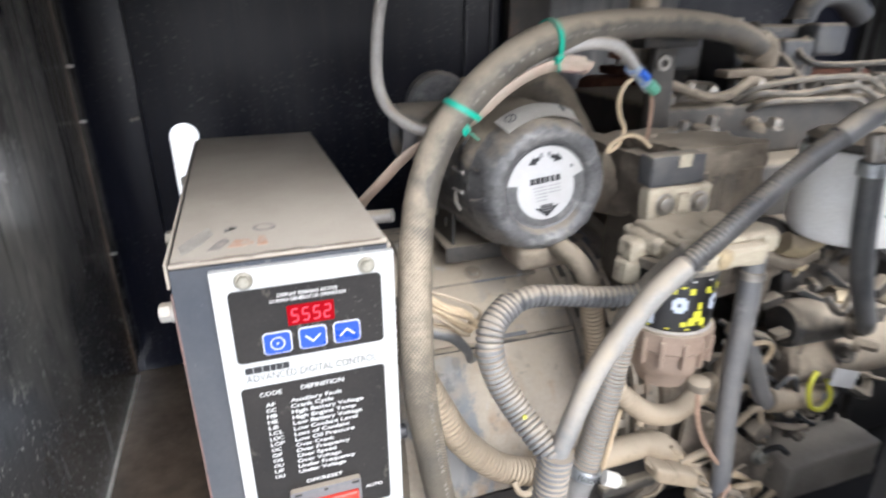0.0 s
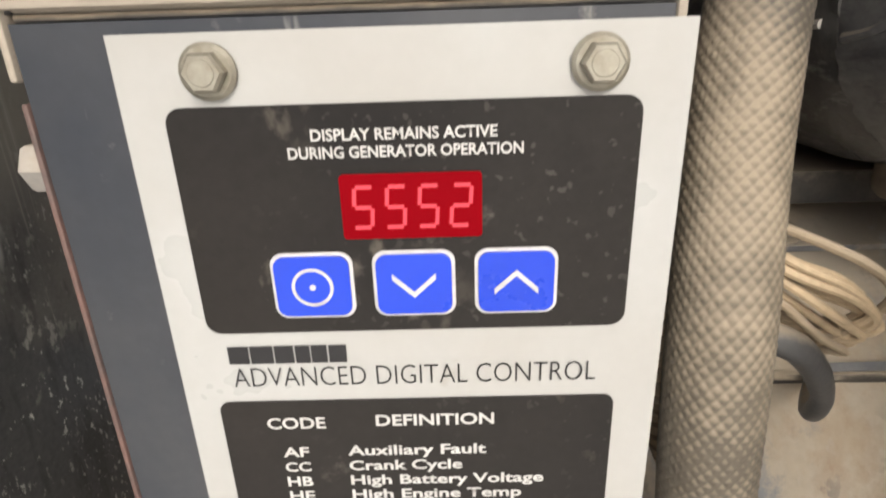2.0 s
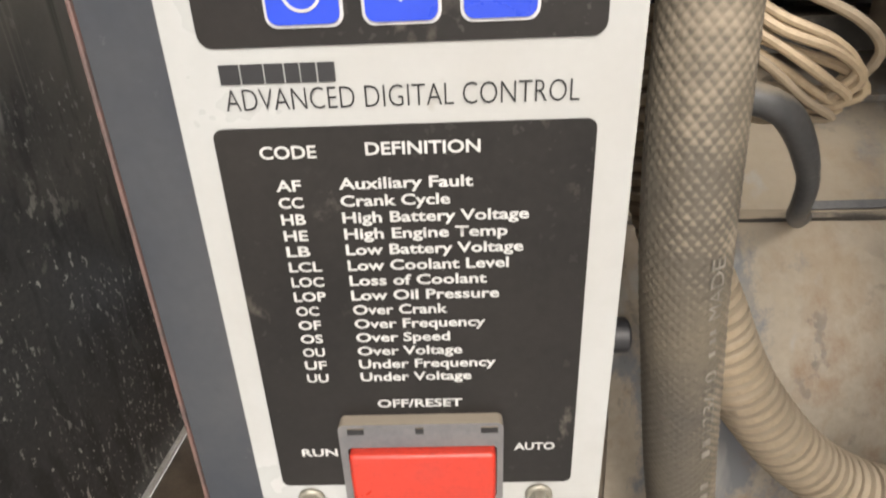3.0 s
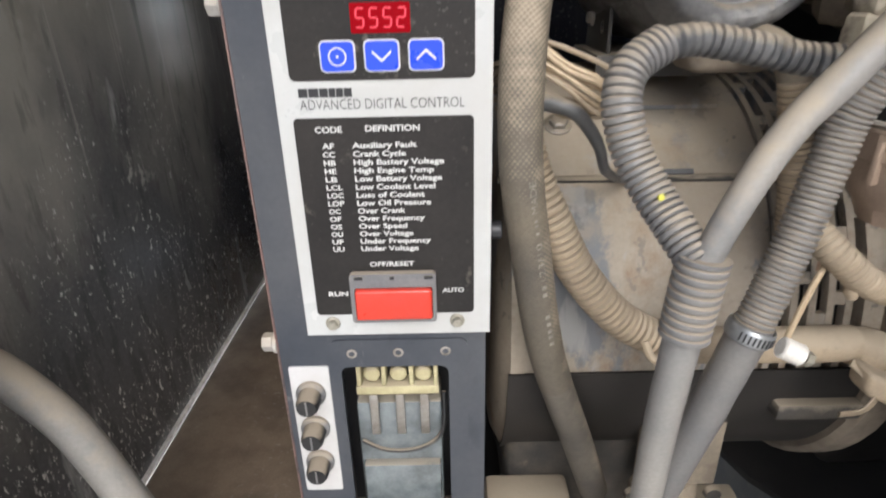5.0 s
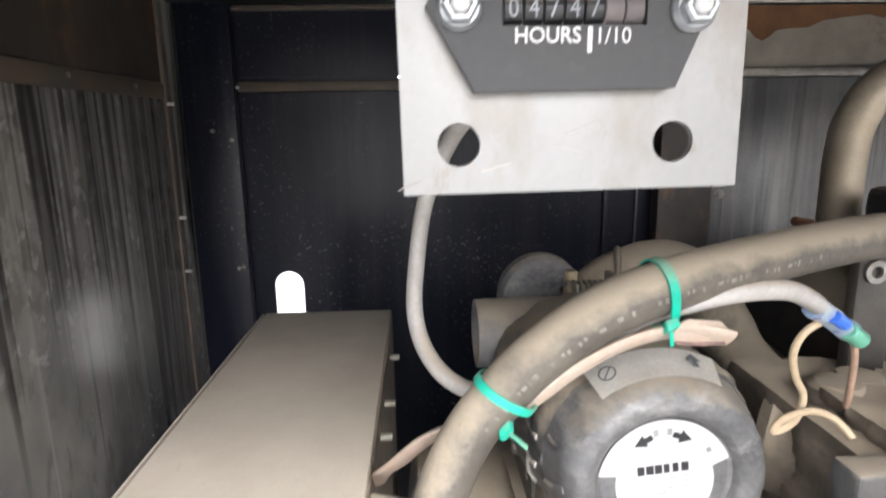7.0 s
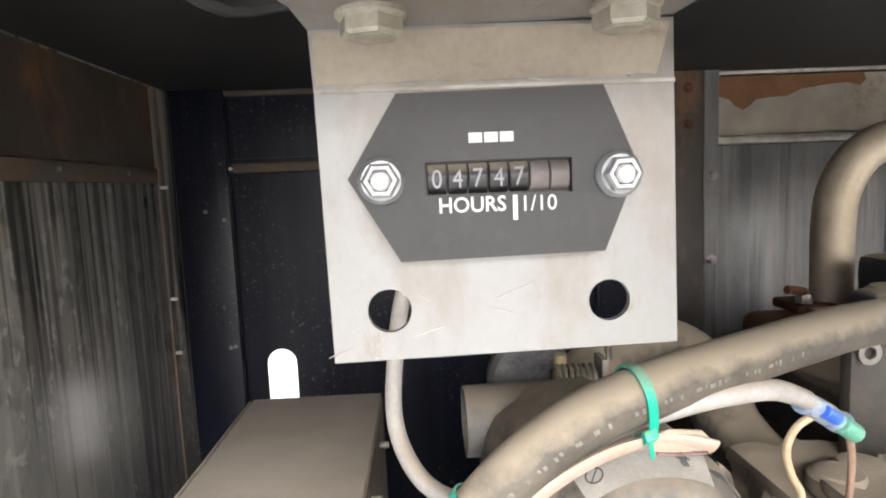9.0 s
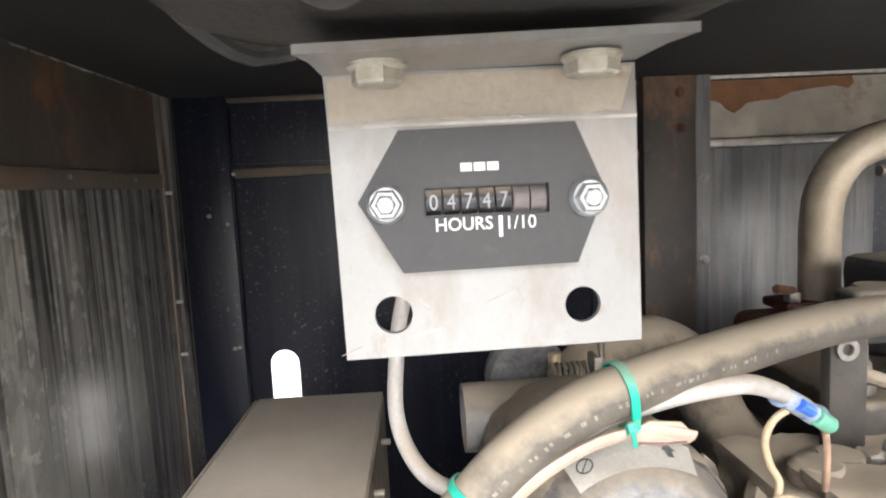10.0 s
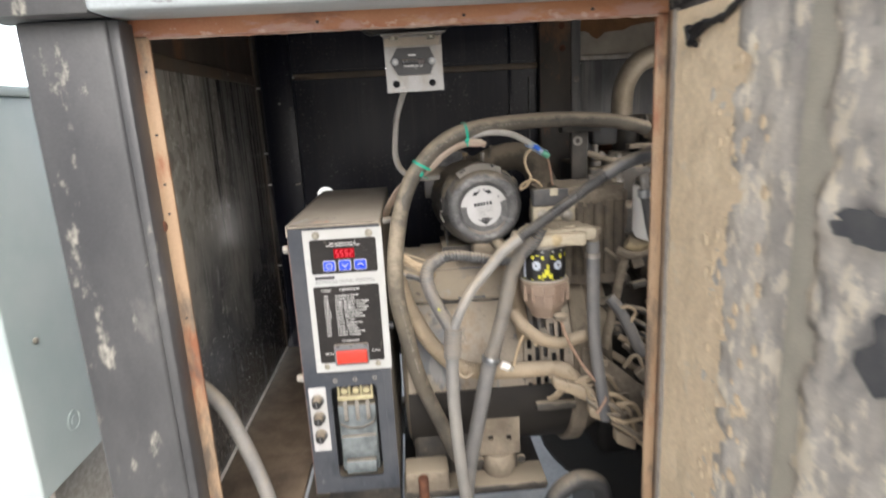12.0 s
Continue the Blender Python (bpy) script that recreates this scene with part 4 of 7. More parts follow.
        if kind == "menu":
            part("button_sign", outline_plate(circle(cx, cz, 0.0054, 32), [circle(cx, cz, 0.0046, 32)], xz(y3), (0, 0.0003, 0)), PRINT, f)
            plate_part("button_sign", circle(cx, cz, 0.0008, 12), y3, 0.0003, PRINT, f)
        else:
            s = 1 if kind == "up" else -1
            v = [(-0.0056, -0.0022), (0, 0.0030), (0.0056, -0.0022), (0.0056, -0.0038), (0, 0.0014), (-0.0056, -0.0038)]
            plate_part("button_sign", [(cx + a, cz + 0.0006 * s + b * s) for a, b in v], y3, 0.0003, PRINT, f)
    # maker's mark as plain blocks, then the title
    for x, w in ((-0.0155, 0.0056), (-0.0094, 0.0062), (-0.0027, 0.0052), (0.0030, 0.0040), (0.0074, 0.0043), (0.0122, 0.0048)):
        plate_part("mark_block", [(x, 0.9452), (x + w, 0.9452), (x + w, 0.9506), (x, 0.9506)], y1_, 0.0004, INK, f, "bold dark maker's mark")
    lettering("lettering", "ADVANCED DIGITAL CONTROL", -0.0152, 0.9377, 0.1005, 0.0062, y1_, INK, f, "thin dark title: ADVANCED DIGITAL CONTROL", -0.012)
    lettering("lettering", "CODE", -0.0078, 0.9232, 0.0168, 0.0040, y2_, PRINT, f, "white heading: CODE", 0.02)
    lettering("lettering", "DEFINITION", 0.0235, 0.9236, 0.0338, 0.0040, y2_, PRINT, f, "white heading: DEFINITION", 0.02)
    rows = [("AF", "Auxiliary Fault", 0.0405), ("CC", "Crank Cycle", 0.0335), ("HB", "High Battery Voltage", 0.0575), ("HE", "High Engine Temp", 0.0510), ("LB", "Low Battery Voltage", 0.0560), ("LCL", "Low Coolant Level", 0.0515), ("LOC", "Loss of Coolant", 0.0445), ("LOP", "Low Oil Pressure", 0.0485), ("OC", "Over Crank", 0.0315), ("OF", "Over Frequency", 0.0440), ("OS", "Over Speed", 0.0320), ("OU", "Over Voltage", 0.0360), ("UF", "Under Frequency", 0.0475), ("UU", "Under Voltage", 0.0390)]
    for i, (code, words, w) in enumerate(rows):
        z = 0.9130 - 0.00555 * i
        low = any(ch in words for ch in "ygpq")
        lettering("lettering", code, -0.0045, z, 0.0076 if len(code) == 2 else 0.0106, 0.0036, y2_, PRINT, f, "white fault code: " + code, 0.022)
        lettering("lettering", words, 0.0145, z - (0.0010 if low else 0), w, 0.0048 if low else 0.0038, y2_, PRINT, f, "white print: " + words, 0.022)
    lettering("lettering", "OFF/RESET", 0.0195, 0.8290, 0.0305, 0.0036, y2_, PRINT, f, "white print: OFF/RESET", 0.022)
    lettering("lettering", "RUN", -0.0110, 0.8060, 0.0135, 0.0036, y2_, PRINT, f, "white print: RUN", 0.022)
    lettering("lettering", "AUTO", 0.0690, 0.8075, 0.0150, 0.0036, y2_, PRINT, f, "white print: AUTO", 0.022)
    # rocker switch
    s = part("rocker_switch", outline_plate(rounded(0.0050, 0.0645, 0.7865, 0.8252, 0.0025), [rounded(0.0078, 0.0622, 0.7895, 0.8145, 0.0015)], xz(FY - 0.0060), (0, 0.0060, 0)), GREYPL, c, "grey bezel with a red rocker")
    key = box(0.0083, 0.0617, FY - 0.0100, FY, 0.7900, 0.8140, 0.0022, 4)
    for v in key.verts:
        if v.co.y < FY - 0.005:
            v.co.y += 0.0035 * (1 - abs(v.co.x - 0.035) / 0.0267)
    part("rocker", key, RED, s, "red rocker key")
    for x in (0.0085, 0.033, 0.0565):
        part("bezel_notch", box(x, x + (0.003 if x == 0.033 else 0.006), FY - 0.0066, FY - 0.0059, 0.8212, 0.8237), BLACKPL, s)
    # the print sits a shade closer together than it was laid out
    for ob in (*f.children_recursive, s, *s.children):
        for v in ob.data.vertices:
            v.co.z = 1.033 + (v.co.z - 1.032) * 0.988
    # fuse strip
    fs = part("fuse_strip", outline_plate(rounded(-0.0500, -0.0195, 0.6200, 0.7460, 0.002), [], xz(y0 - 0.0016), (0, 0.0015, 0)), LABEL, c, "white strip with three fuse holders", 0)
    for z, m in ((0.7215, BLACKPL), (0.6880, BLACKPL), (0.6530, BLACKPL)):
        part("fuse_ring", lathe((-0.0350, y0 - 0.0016, z), (0, -1, 0), [(0, 0), (0.0115, 0), (0.0115, 0.003), (0.0095, 0.005), (0, 0.005)], 24), GREYPL, fs)
        part("fuse_cap", lathe((-0.0350, y0 - 0.0066, z), (0, -1, 0), [(0, 0), (0.0092, 0), (0.0088, 0.011), (0.0075, 0.014), (0, 0.0135)], 20), m, fs, "ribbed black fuse cap")
        part("fuse_slot", box(-0.0356, -0.0344, y0 - 0.0212, y0 - 0.0200, z - 0.006, z + 0.006), GREYPL, fs)
    # recessed relay behind the opening
    for x, z in ((-0.0005, 0.7570), (0.0345, 0.7575), (0.0700, 0.7580)):
        part("panel_screw", lathe((x, y0 - 0.0001, z), (0, -1, 0), [(0.0042, 0), (0.0040, 0.0016), (0.0024, 0.0020), (0.0020, 0.0008), (0, 0.0008)], 18), STEEL, c)
    part("recess_frame", outline_plate(rounded(-0.0165, 0.0865, 0.5500, 0.7690, 0.006), [rounded(-0.0100, 0.0720, 0.5600, 0.7450, 0.006)], xz(y0 - 0.0016), (0, 0.0014, 0)), PANEL, c, "raised dark frame")
    part("recess_back", box(-0.020, 0.085, y0 + 0.052, y0 + 0.055, 0.552, 0.752), BLACKPL, c)
    rl = part("relay", box(-0.004, 0.066, y0 + 0.012, y0 + 0.050, 0.566, 0.700, 0.003), CLEAR, c, "clear grey plastic relay with yellowed terminals")
    part("relay_step", box(-0.001, 0.064, y0 + 0.004, y0 + 0.014, 0.596, 0.640, 0.002), CLEAR, rl)
    part("relay_step", box(0.004, 0.060, y0 + 0.000, y0 + 0.014, 0.566, 0.592, 0.002), CLEAR, rl)
    part("terminal_bar", box(-0.001, 0.064, y0 + 0.004, y0 + 0.020, 0.714, 0.722, 0.001), YELLOWED, rl, "yellowed terminal bar")
    for x in (0.000, 0.0195, 0.041, 0.060):
        part("terminal_rib", box(x, x + 0.0035, y0 + 0.004, y0 + 0.020, 0.7225, 0.7420, 0.0008), YELLOWED, rl)
    for x in (0.0115, 0.0325, 0.0520):
        part("terminal_screw", lathe((x, y0 + 0.012, 0.731), (0, -1, 0), [(0, 0), (0.0068, 0), (0.0066, 0.004), (0.005, 0.0056), (0, 0.006)], 20), YELLOWED, rl)
        part("blade", box(x - 0.0035, x + 0.0035, y0 + 0.006, y0 + 0.010, 0.672, 0.712, 0.0008), STEEL, rl)
        part("blade", box(x - 0.0045, x + 0.0045, y0 + 0.002, y0 + 0.006, 0.570, 0.592, 0.001), BRIGHT, rl)
    part("relay_wire", sweep([(0.000, y0 + 0.004, 0.668), (0.020, y0 + 0.001, 0.660), (0.048, y0 + 0.001, 0.662), (0.066, y0 + 0.005, 0.676), (0.068, y0 + 0.012, 0.710)], 0.0018, 8), BLACKPL, rl)


control_box()


# ---- hour meter on its bracket ----
def hour_meter():
    h = thing("hour_meter", "black hexagonal hour meter on a bent aluminium bracket", "hour meter", (0.172, 0.32, 1.33))
    y = 0.3225
    holes = [circle(0.1460, 1.2575, 0.0052), circle(0.1985, 1.2575, 0.0050)]
    b = part("bracket", outline_plate([(0.1325, 1.2455), (0.2150, 1.2465), (0.2142, 1.3085), (0.2140, 1.3224), (0.1310, 1.3222), (0.1315, 1.3080)], holes, xz(y), (0, 0.0022, 0)), ALU, h, "brushed aluminium bracket with two holes", 0)
    part("bend_line", box(0.1318, 0.2143, y - 0.0005, y - 0.0001, 1.3080, 1.3088), STEEL, b)
    band = [(0.1320, 1.3096 + 0.0007 * noise.noise(Vector((k * 0.9, 3, 0))))  if k == 0 else (0.1320 + 0.0041 * k, 1.3098 + 0.0012 * noise.noise(Vector((k * 0.7, 3, 0)))) for k in range(20)]
    part("dirt_band", outline_plate(band + [(0.2132, 1.3215), (0.1320, 1.3213)], [], xz(y - 0.0003), (0, 0.0002, 0)), DIRTBAND, b, "brownish dirt above the bend", 0)
    flange = bmesh.new()
    outline = [(0.1310, 0.3226), (0.1305, 0.3050), (0.1285, 0.2960), (0.2190, 0.2960), (0.2155, 0.3050), (0.2140, 0.3226)]
    flange = outline_plate(outline, [], lambda u, v: (u, v, 1.3226 + 0.0010 * math.sin(u * 90)), (0, 0, 0.0022))
    part("top_flange", flange, ALU, b, "dusty bent flange")
    for x, yy in ((0.1460, 0.311), (0.1985, 0.310)):
        part("bolt", hexbolt((x, yy, 1.3222), (0, 0, -1), 0.0068, 0.0052, 0.0074), ZINC, b, "hexagon bolt under the flange")
    m = part("meter_face", outline_plate([(0.1385, 1.2885), (0.1500, 1.3068), (0.1962, 1.3072), (0.2040, 1.2890), (0.1962, 1.2700), (0.1495, 1.2695)], [rounded(0.1556, 0.1888, 1.2838, 1.2916, 0.0003)], xz(y - 0.0046), (0, 0.0045, 0)), METER, h, "matt black hexagonal face", 0)
    for x, z in ((0.1460, 1.2879), (0.1992, 1.2873)):
        part("nut", lathe((x, y - 0.0046, z), (0, -1, 0), [(0, 0), (0.0053, 0), (0.0053, 0.001), (0.0044, 0.0022), (0, 0.0022)], 24), BRIGHT, m, "bright flange nut")
        part("nut", lathe((x, y - 0.0066, z), (0, -1, 0), [(0.0042, 0), (0.0042, 0.0026), (0.0036, 0.0032), (0.0027, 0.0032), (0.0025, 0.0026), (0.0025, 0.0012)], 6), BRIGHT, m, "hexagon of the nut")
        part("stud", lathe((x, y - 0.0066, z), (0, -1, 0), [(0.0022, 0), (0.0022, 0.0034), (0.0017, 0.0040), (0, 0.0041)], 20), LABEL, m, "bright stud end")
    part("counter_window", box(0.1556, 0.1888, y - 0.0022, y - 0.0008, 1.2838, 1.2916), BLACKPL, m)
    xs = [0.1562 + 0.00465 * i for i in range(7)]
    for i, x in enumerate(xs):
        wheel = part("counter_wheel", rod((x, y - 0.0006, 1.2877), (x + 0.0043, y - 0.0006, 1.2877), 0.0038, 18, 0.0002), BLACKPL if i < 5 else COPPER_DIM, m, "counter wheel")
        if i < 5:
            lettering("figure", "04747"[i], x + 0.0010, 1.2857, 0.0022, 0.0042, y - 0.0046, DIALGREY, m)
    # fine scratches
    rnd = random.Random(31)
    for k in range(9):
        x, z = rnd.uniform(0.136, 0.210), rnd.choice((rnd.uniform(1.247, 1.266), rnd.uniform(1.309, 1.320)))
        dx, dz = rnd.uniform(-0.008, 0.008), rnd.uniform(-0.003, 0.003)
        part("scratch", sweep([(x, y - 0.00005, z), (x + dx / 2, y - 0.00006, z + dz / 2 + 0.00008), (x + dx, y - 0.00005, z + dz)], 0.00016, 5, 0.002), LABEL2 if k % 3 else GREYPL, b)
    # maker's mark as plain blocks
    for x in (0.1657, 0.1692, 0.1727):
        plate_part("mark_block", [(x, 1.2955), (x + 0.0030, 1.2955), (x + 0.0030, 1.2977), (x, 1.2977)], y - 0.0050, 0.0003, PRINT, m, "small white maker's mark")
    lettering("lettering", "HOURS", 0.1586, 1.2801, 0.0150, 0.0035, y - 0.0050, PRINT, m, "white print: HOURS", 0.012)
    plate_part("divider", [(0.1752, 1.2780), (0.1762, 1.2780), (0.1762, 1.2836), (0.1752, 1.2836)], y - 0.0050, 0.0003, PRINT, m)
    lettering("lettering", "1/10", 0.1777, 1.2799, 0.0074, 0.0035, y - 0.0050, PRINT, m, "white print: 1/10", 0.0)
    part("meter_case", rod((0.1722, y + 0.0024, 1.288), (0.1722, y + 0.030, 1.288), 0.016, 28), BLACKPL, h)
    # hanger plate under the roof
    p = thing("hanger_plate", "black steel hanger plate with rolled rim under the roof", "bracket", (0.165, 0.29, 1.335))
    outline = [(0.104, 0.262), (0.226, 0.262), (0.226, 0.300), (0.222, 0.318), (0.212, 0.326), (0.124, 0.326), (0.112, 0.318), (0.105, 0.300)]
    part("plate", outline_plate(outline, [], lambda u, v: (u, v, 1.3300), (0, 0, 0.0025)), OILBLACK, p)
    part("rim", sweep([(0.096, 0.258, 1.350), (0.100, 0.285, 1.342), (0.105, 0.306, 1.332), (0.114, 0.320, 1.3275), (0.127, 0.3265, 1.3305), (0.165, 0.3265, 1.3318), (0.205, 0.3265, 1.3305), (0.216, 0.322, 1.3300), (0.224, 0.310, 1.334), (0.227, 0.290, 1.340), (0.228, 0.258, 1.346)], 0.0028, 10), BLACKPL, p, "worn rolled rim")
    for x in (0.140, 0.196):
        part("carriage_bolt", lathe((x, 0.279, 1.3300), (0, 0, -1), [(0.0065, 0), (0.0058, 0.002), (0.003, 0.0034), (0, 0.0036)], 20), DARKSTEEL, p)
    part("hanger_arm", box(0.112, 0.222, 0.262, 0.300, 1.3330, 1.459, 0.002), OILBLACK, p)
    k = thing("meter_cable", "light grey cable hanging from the hour meter", "cable", (0.14, 0.45, 1.1))
    part("cable_sheath", sweep([(0.172, 0.352, 1.286), (0.172, 0.40, 1.284), (0.168, 0.47, 1.276), (0.158, 0.530, 1.258), (0.148, 0.560, 1.235), (0.139, 0.566, 1.208), (0.1335, 0.566, 1.172), (0.1315, 0.558, 1.139), (0.138, 0.545, 1.117), (0.153, 0.525, 1.104), (0.175, 0.520, 1.098), (0.21, 0.56, 1.094)], 0.0056, 12), GREYCABLE, k)


hour_meter()


# ---- alternator ----
A_Y, A_Z, A_R = 0.700, 0.700, 0.220


def arc_strip(x0, x1, r0, r1, a0, a1, n=8, bm=None):
    """A curved plate round the alternator's axis; angles in degrees from straight ahead (-y), upwards."""
    bm = bm or bmesh.new()
    rings = []
    for k in range(n + 1):
        a = radians(a0 + (a1 - a0) * k / n)
        d = Vector((0, -math.cos(a), math.sin(a)))
        c = Vector((0, A_Y, A_Z))
        rings.append([bm.verts.new(c + d * r + Vector((x, 0, 0))) for x, r in ((x0, r0), (x1, r0), (x1, r1), (x0, r1))])
    for p, q in zip(rings, rings[1:]):
        for i in range(4):
            bm.faces.new((p[i], p[(i + 1) % 4], q[(i + 1) % 4], q[i]))
    bm.faces.new(rings[0])
    bm.faces.new(list(reversed(rings[-1])))
    return bm


def on_drum(x, deg, r=A_R):
    a = radians(deg)
    return Vector((x, A_Y - r * math.cos(a), A_Z + r * math.sin(a)))


def alternator():
    g = thing("alternator", "dust-covered alternator with slotted vent ring and steel shell", "generator", (0.28, 0.70, 0.45))
    shell = part("shell", lathe((0.116, A_Y, A_Z), (1, 0, 0), [(0, 0), (0.17, 0), (0.205, 0.004), (A_R, 0.012), (A_R, 0.236), (A_R - 0.004, 0.240), (0, 0.240)], 72), DRUM, g, "tan dusty steel shell")
    part("shell_seam", sweep([on_drum(0.118, 42.5, A_R + 0.001), on_drum(0.24, 42.2, A_R + 0.001), on_drum(0.352, 42.0, A_R + 0.001)], 0.0036, 8, 0.01, rough=0.3), DARKSTEEL, shell, "dark weld seam")
    part("seam_bar", arc_strip(0.236, 0.290, A_R, A_R + 0.006, 42.6, 43.8, 3), SLATEDARK, shell, "dark blue-grey bar by the seam")
    part("shell_band", arc_strip(0.128, 0.140, A_R, A_R + 0.003, -60, 95, 30), DRUM, shell)
    core = part("vent_core", rod((0.352, A_Y, A_Z), (0.452, A_Y, A_Z), A_R - 0.016, 48), BLACKPL, g, "black interior behind the vents")
    ring = part("vent_ring", arc_strip(0.356, 0.362, A_R - 0.012, A_R + 0.001, -80, 110, 40), DRUM, g, "slotted vent ring")
    for x in (0.3745, 0.3905, 0.4065, 0.4225):
        part("vent_bar", arc_strip(x - 0.0032, x + 0.0032, A_R - 0.010, A_R, -80, 110, 40), DRUM, ring)
    part("vent_edge", arc_strip(0.434, 0.456, A_R - 0.012, A_R + 0.002, -80, 110, 40), DRUM, ring)
    for i, (xa, xb) in enumerate(((0.362, 0.3713), (0.3777, 0.3873), (0.3937, 0.4033), (0.4097, 0.4193), (0.4257, 0.434))):
        for k in range(13):
            a = -78 + 15 * k + 5 * (i % 3)
            part("vent_bridge", arc_strip(xa, xb, A_R - 0.009, A_R - 0.001, a, a + 3.0, 2), DRUM, ring)
    # saddle plate and bracket for the air cleaner
    part("saddle_plate", arc_strip(0.170, 0.330, A_R + 0.001, A_R + 0.006, 62.5, 112, 14), DRUM, g, "dusty saddle plate")
    part("saddle_screw", hexbolt(on_drum(0.250, 65.5, A_R + 0.006), on_drum(0, 65.5, 1.0) - on_drum(0, 65.5, 0.0), 0.0070, 0.005, 0.011), STEEL, g)
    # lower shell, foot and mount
    # thin black sheet round the shell from just below its middle down
    part("lower_cover", arc_strip(0.126, 0.458, A_R + 0.002, A_R + 0.005, -82, -4, 20), OILBLACK, g, "black sheet over the lower shell")
    part("lower_box", box(0.130, 0.345, 0.520, 0.86, 0.470, 0.640, 0.012, 3), DARKSTEEL, g, "dark lower shell")
    part("vent_foot", box(0.375, 0.455, 0.470, 0.500, 0.630, 0.648, 0.004), DARKSTEEL, g)
    foot = part("foot_plate", outline_plate(rounded(0.262, 0.345, 0.528, 0.612, 0.003), [circle(0.285, 0.566, 0.006, 16), circle(0.322, 0.564, 0.006, 16)], xz(0.494), (0, 0.006, 0)), TAN, g, "tan foot plate with two holes", 0)
    part("rubber_mount", lathe((0.303, 0.520, 0.476), (0, 0, 1), [(0, 0), (0.030, 0), (0.036, 0.014), (0.036, 0.034), (0.030, 0.046), (0, 0.05)], 24), TAN, g)
    for x in (0.262, 0.346):
        part("mount_ear", lathe((x, 0.496, 0.515), (0, -1, 0), [(0, 0), (0.009, 0), (0.008, 0.006), (0, 0.007)], 16), DARKSTEEL, g)


alternator()


def skid():
    s = thing("skid_frame", "dusty steel skid frame under the engine and alternator", "frame", (0.4, 0.6, 0.0))
    part("cross_member", box(0.103, 0.395, 0.470, 0.545, 0.455, 0.475, 0.004), DARKSTEEL, s, "dusty cross member")
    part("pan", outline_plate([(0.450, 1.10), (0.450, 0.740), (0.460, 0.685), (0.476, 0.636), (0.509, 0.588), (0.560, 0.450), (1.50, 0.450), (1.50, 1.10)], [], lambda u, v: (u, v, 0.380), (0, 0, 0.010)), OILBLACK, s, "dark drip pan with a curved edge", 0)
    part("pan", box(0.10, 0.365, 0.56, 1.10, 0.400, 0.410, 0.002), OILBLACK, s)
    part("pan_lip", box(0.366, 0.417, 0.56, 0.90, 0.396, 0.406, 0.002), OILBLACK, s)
    part("front_rail", box(-0.05, 1.50, 0.400, 0.448, 0.30, 0.40, 0.004), DARKSTEEL, s)
    part("back_rail", box(-0.22, 1.50, 0.98, 1.03, 0.30, 0.40, 0.004), DARKSTEEL, s)
    part("terminal_block", box(0.108, 0.196, 0.462, 0.52, 0.4755, 0.522, 0.006), TAN, s, "tan terminal block")
    part("rust_stud", rod((0.144, 0.450, 0.42), (0.144, 0.450, 0.520), 0.010, 16), RUST, s, "rusty stud")
    for x in (-0.15, 0.60, 1.40):
        part("leg", box(x, x + 0.08, 0.42, 1.02, 0.0, 0.30, 0.004), DARKSTEEL, s)
    part("box_rest", box(-0.05, 0.095, 0.50, 0.86, 0.401, 0.529, 0.003), DARKSTEEL, s)


skid()


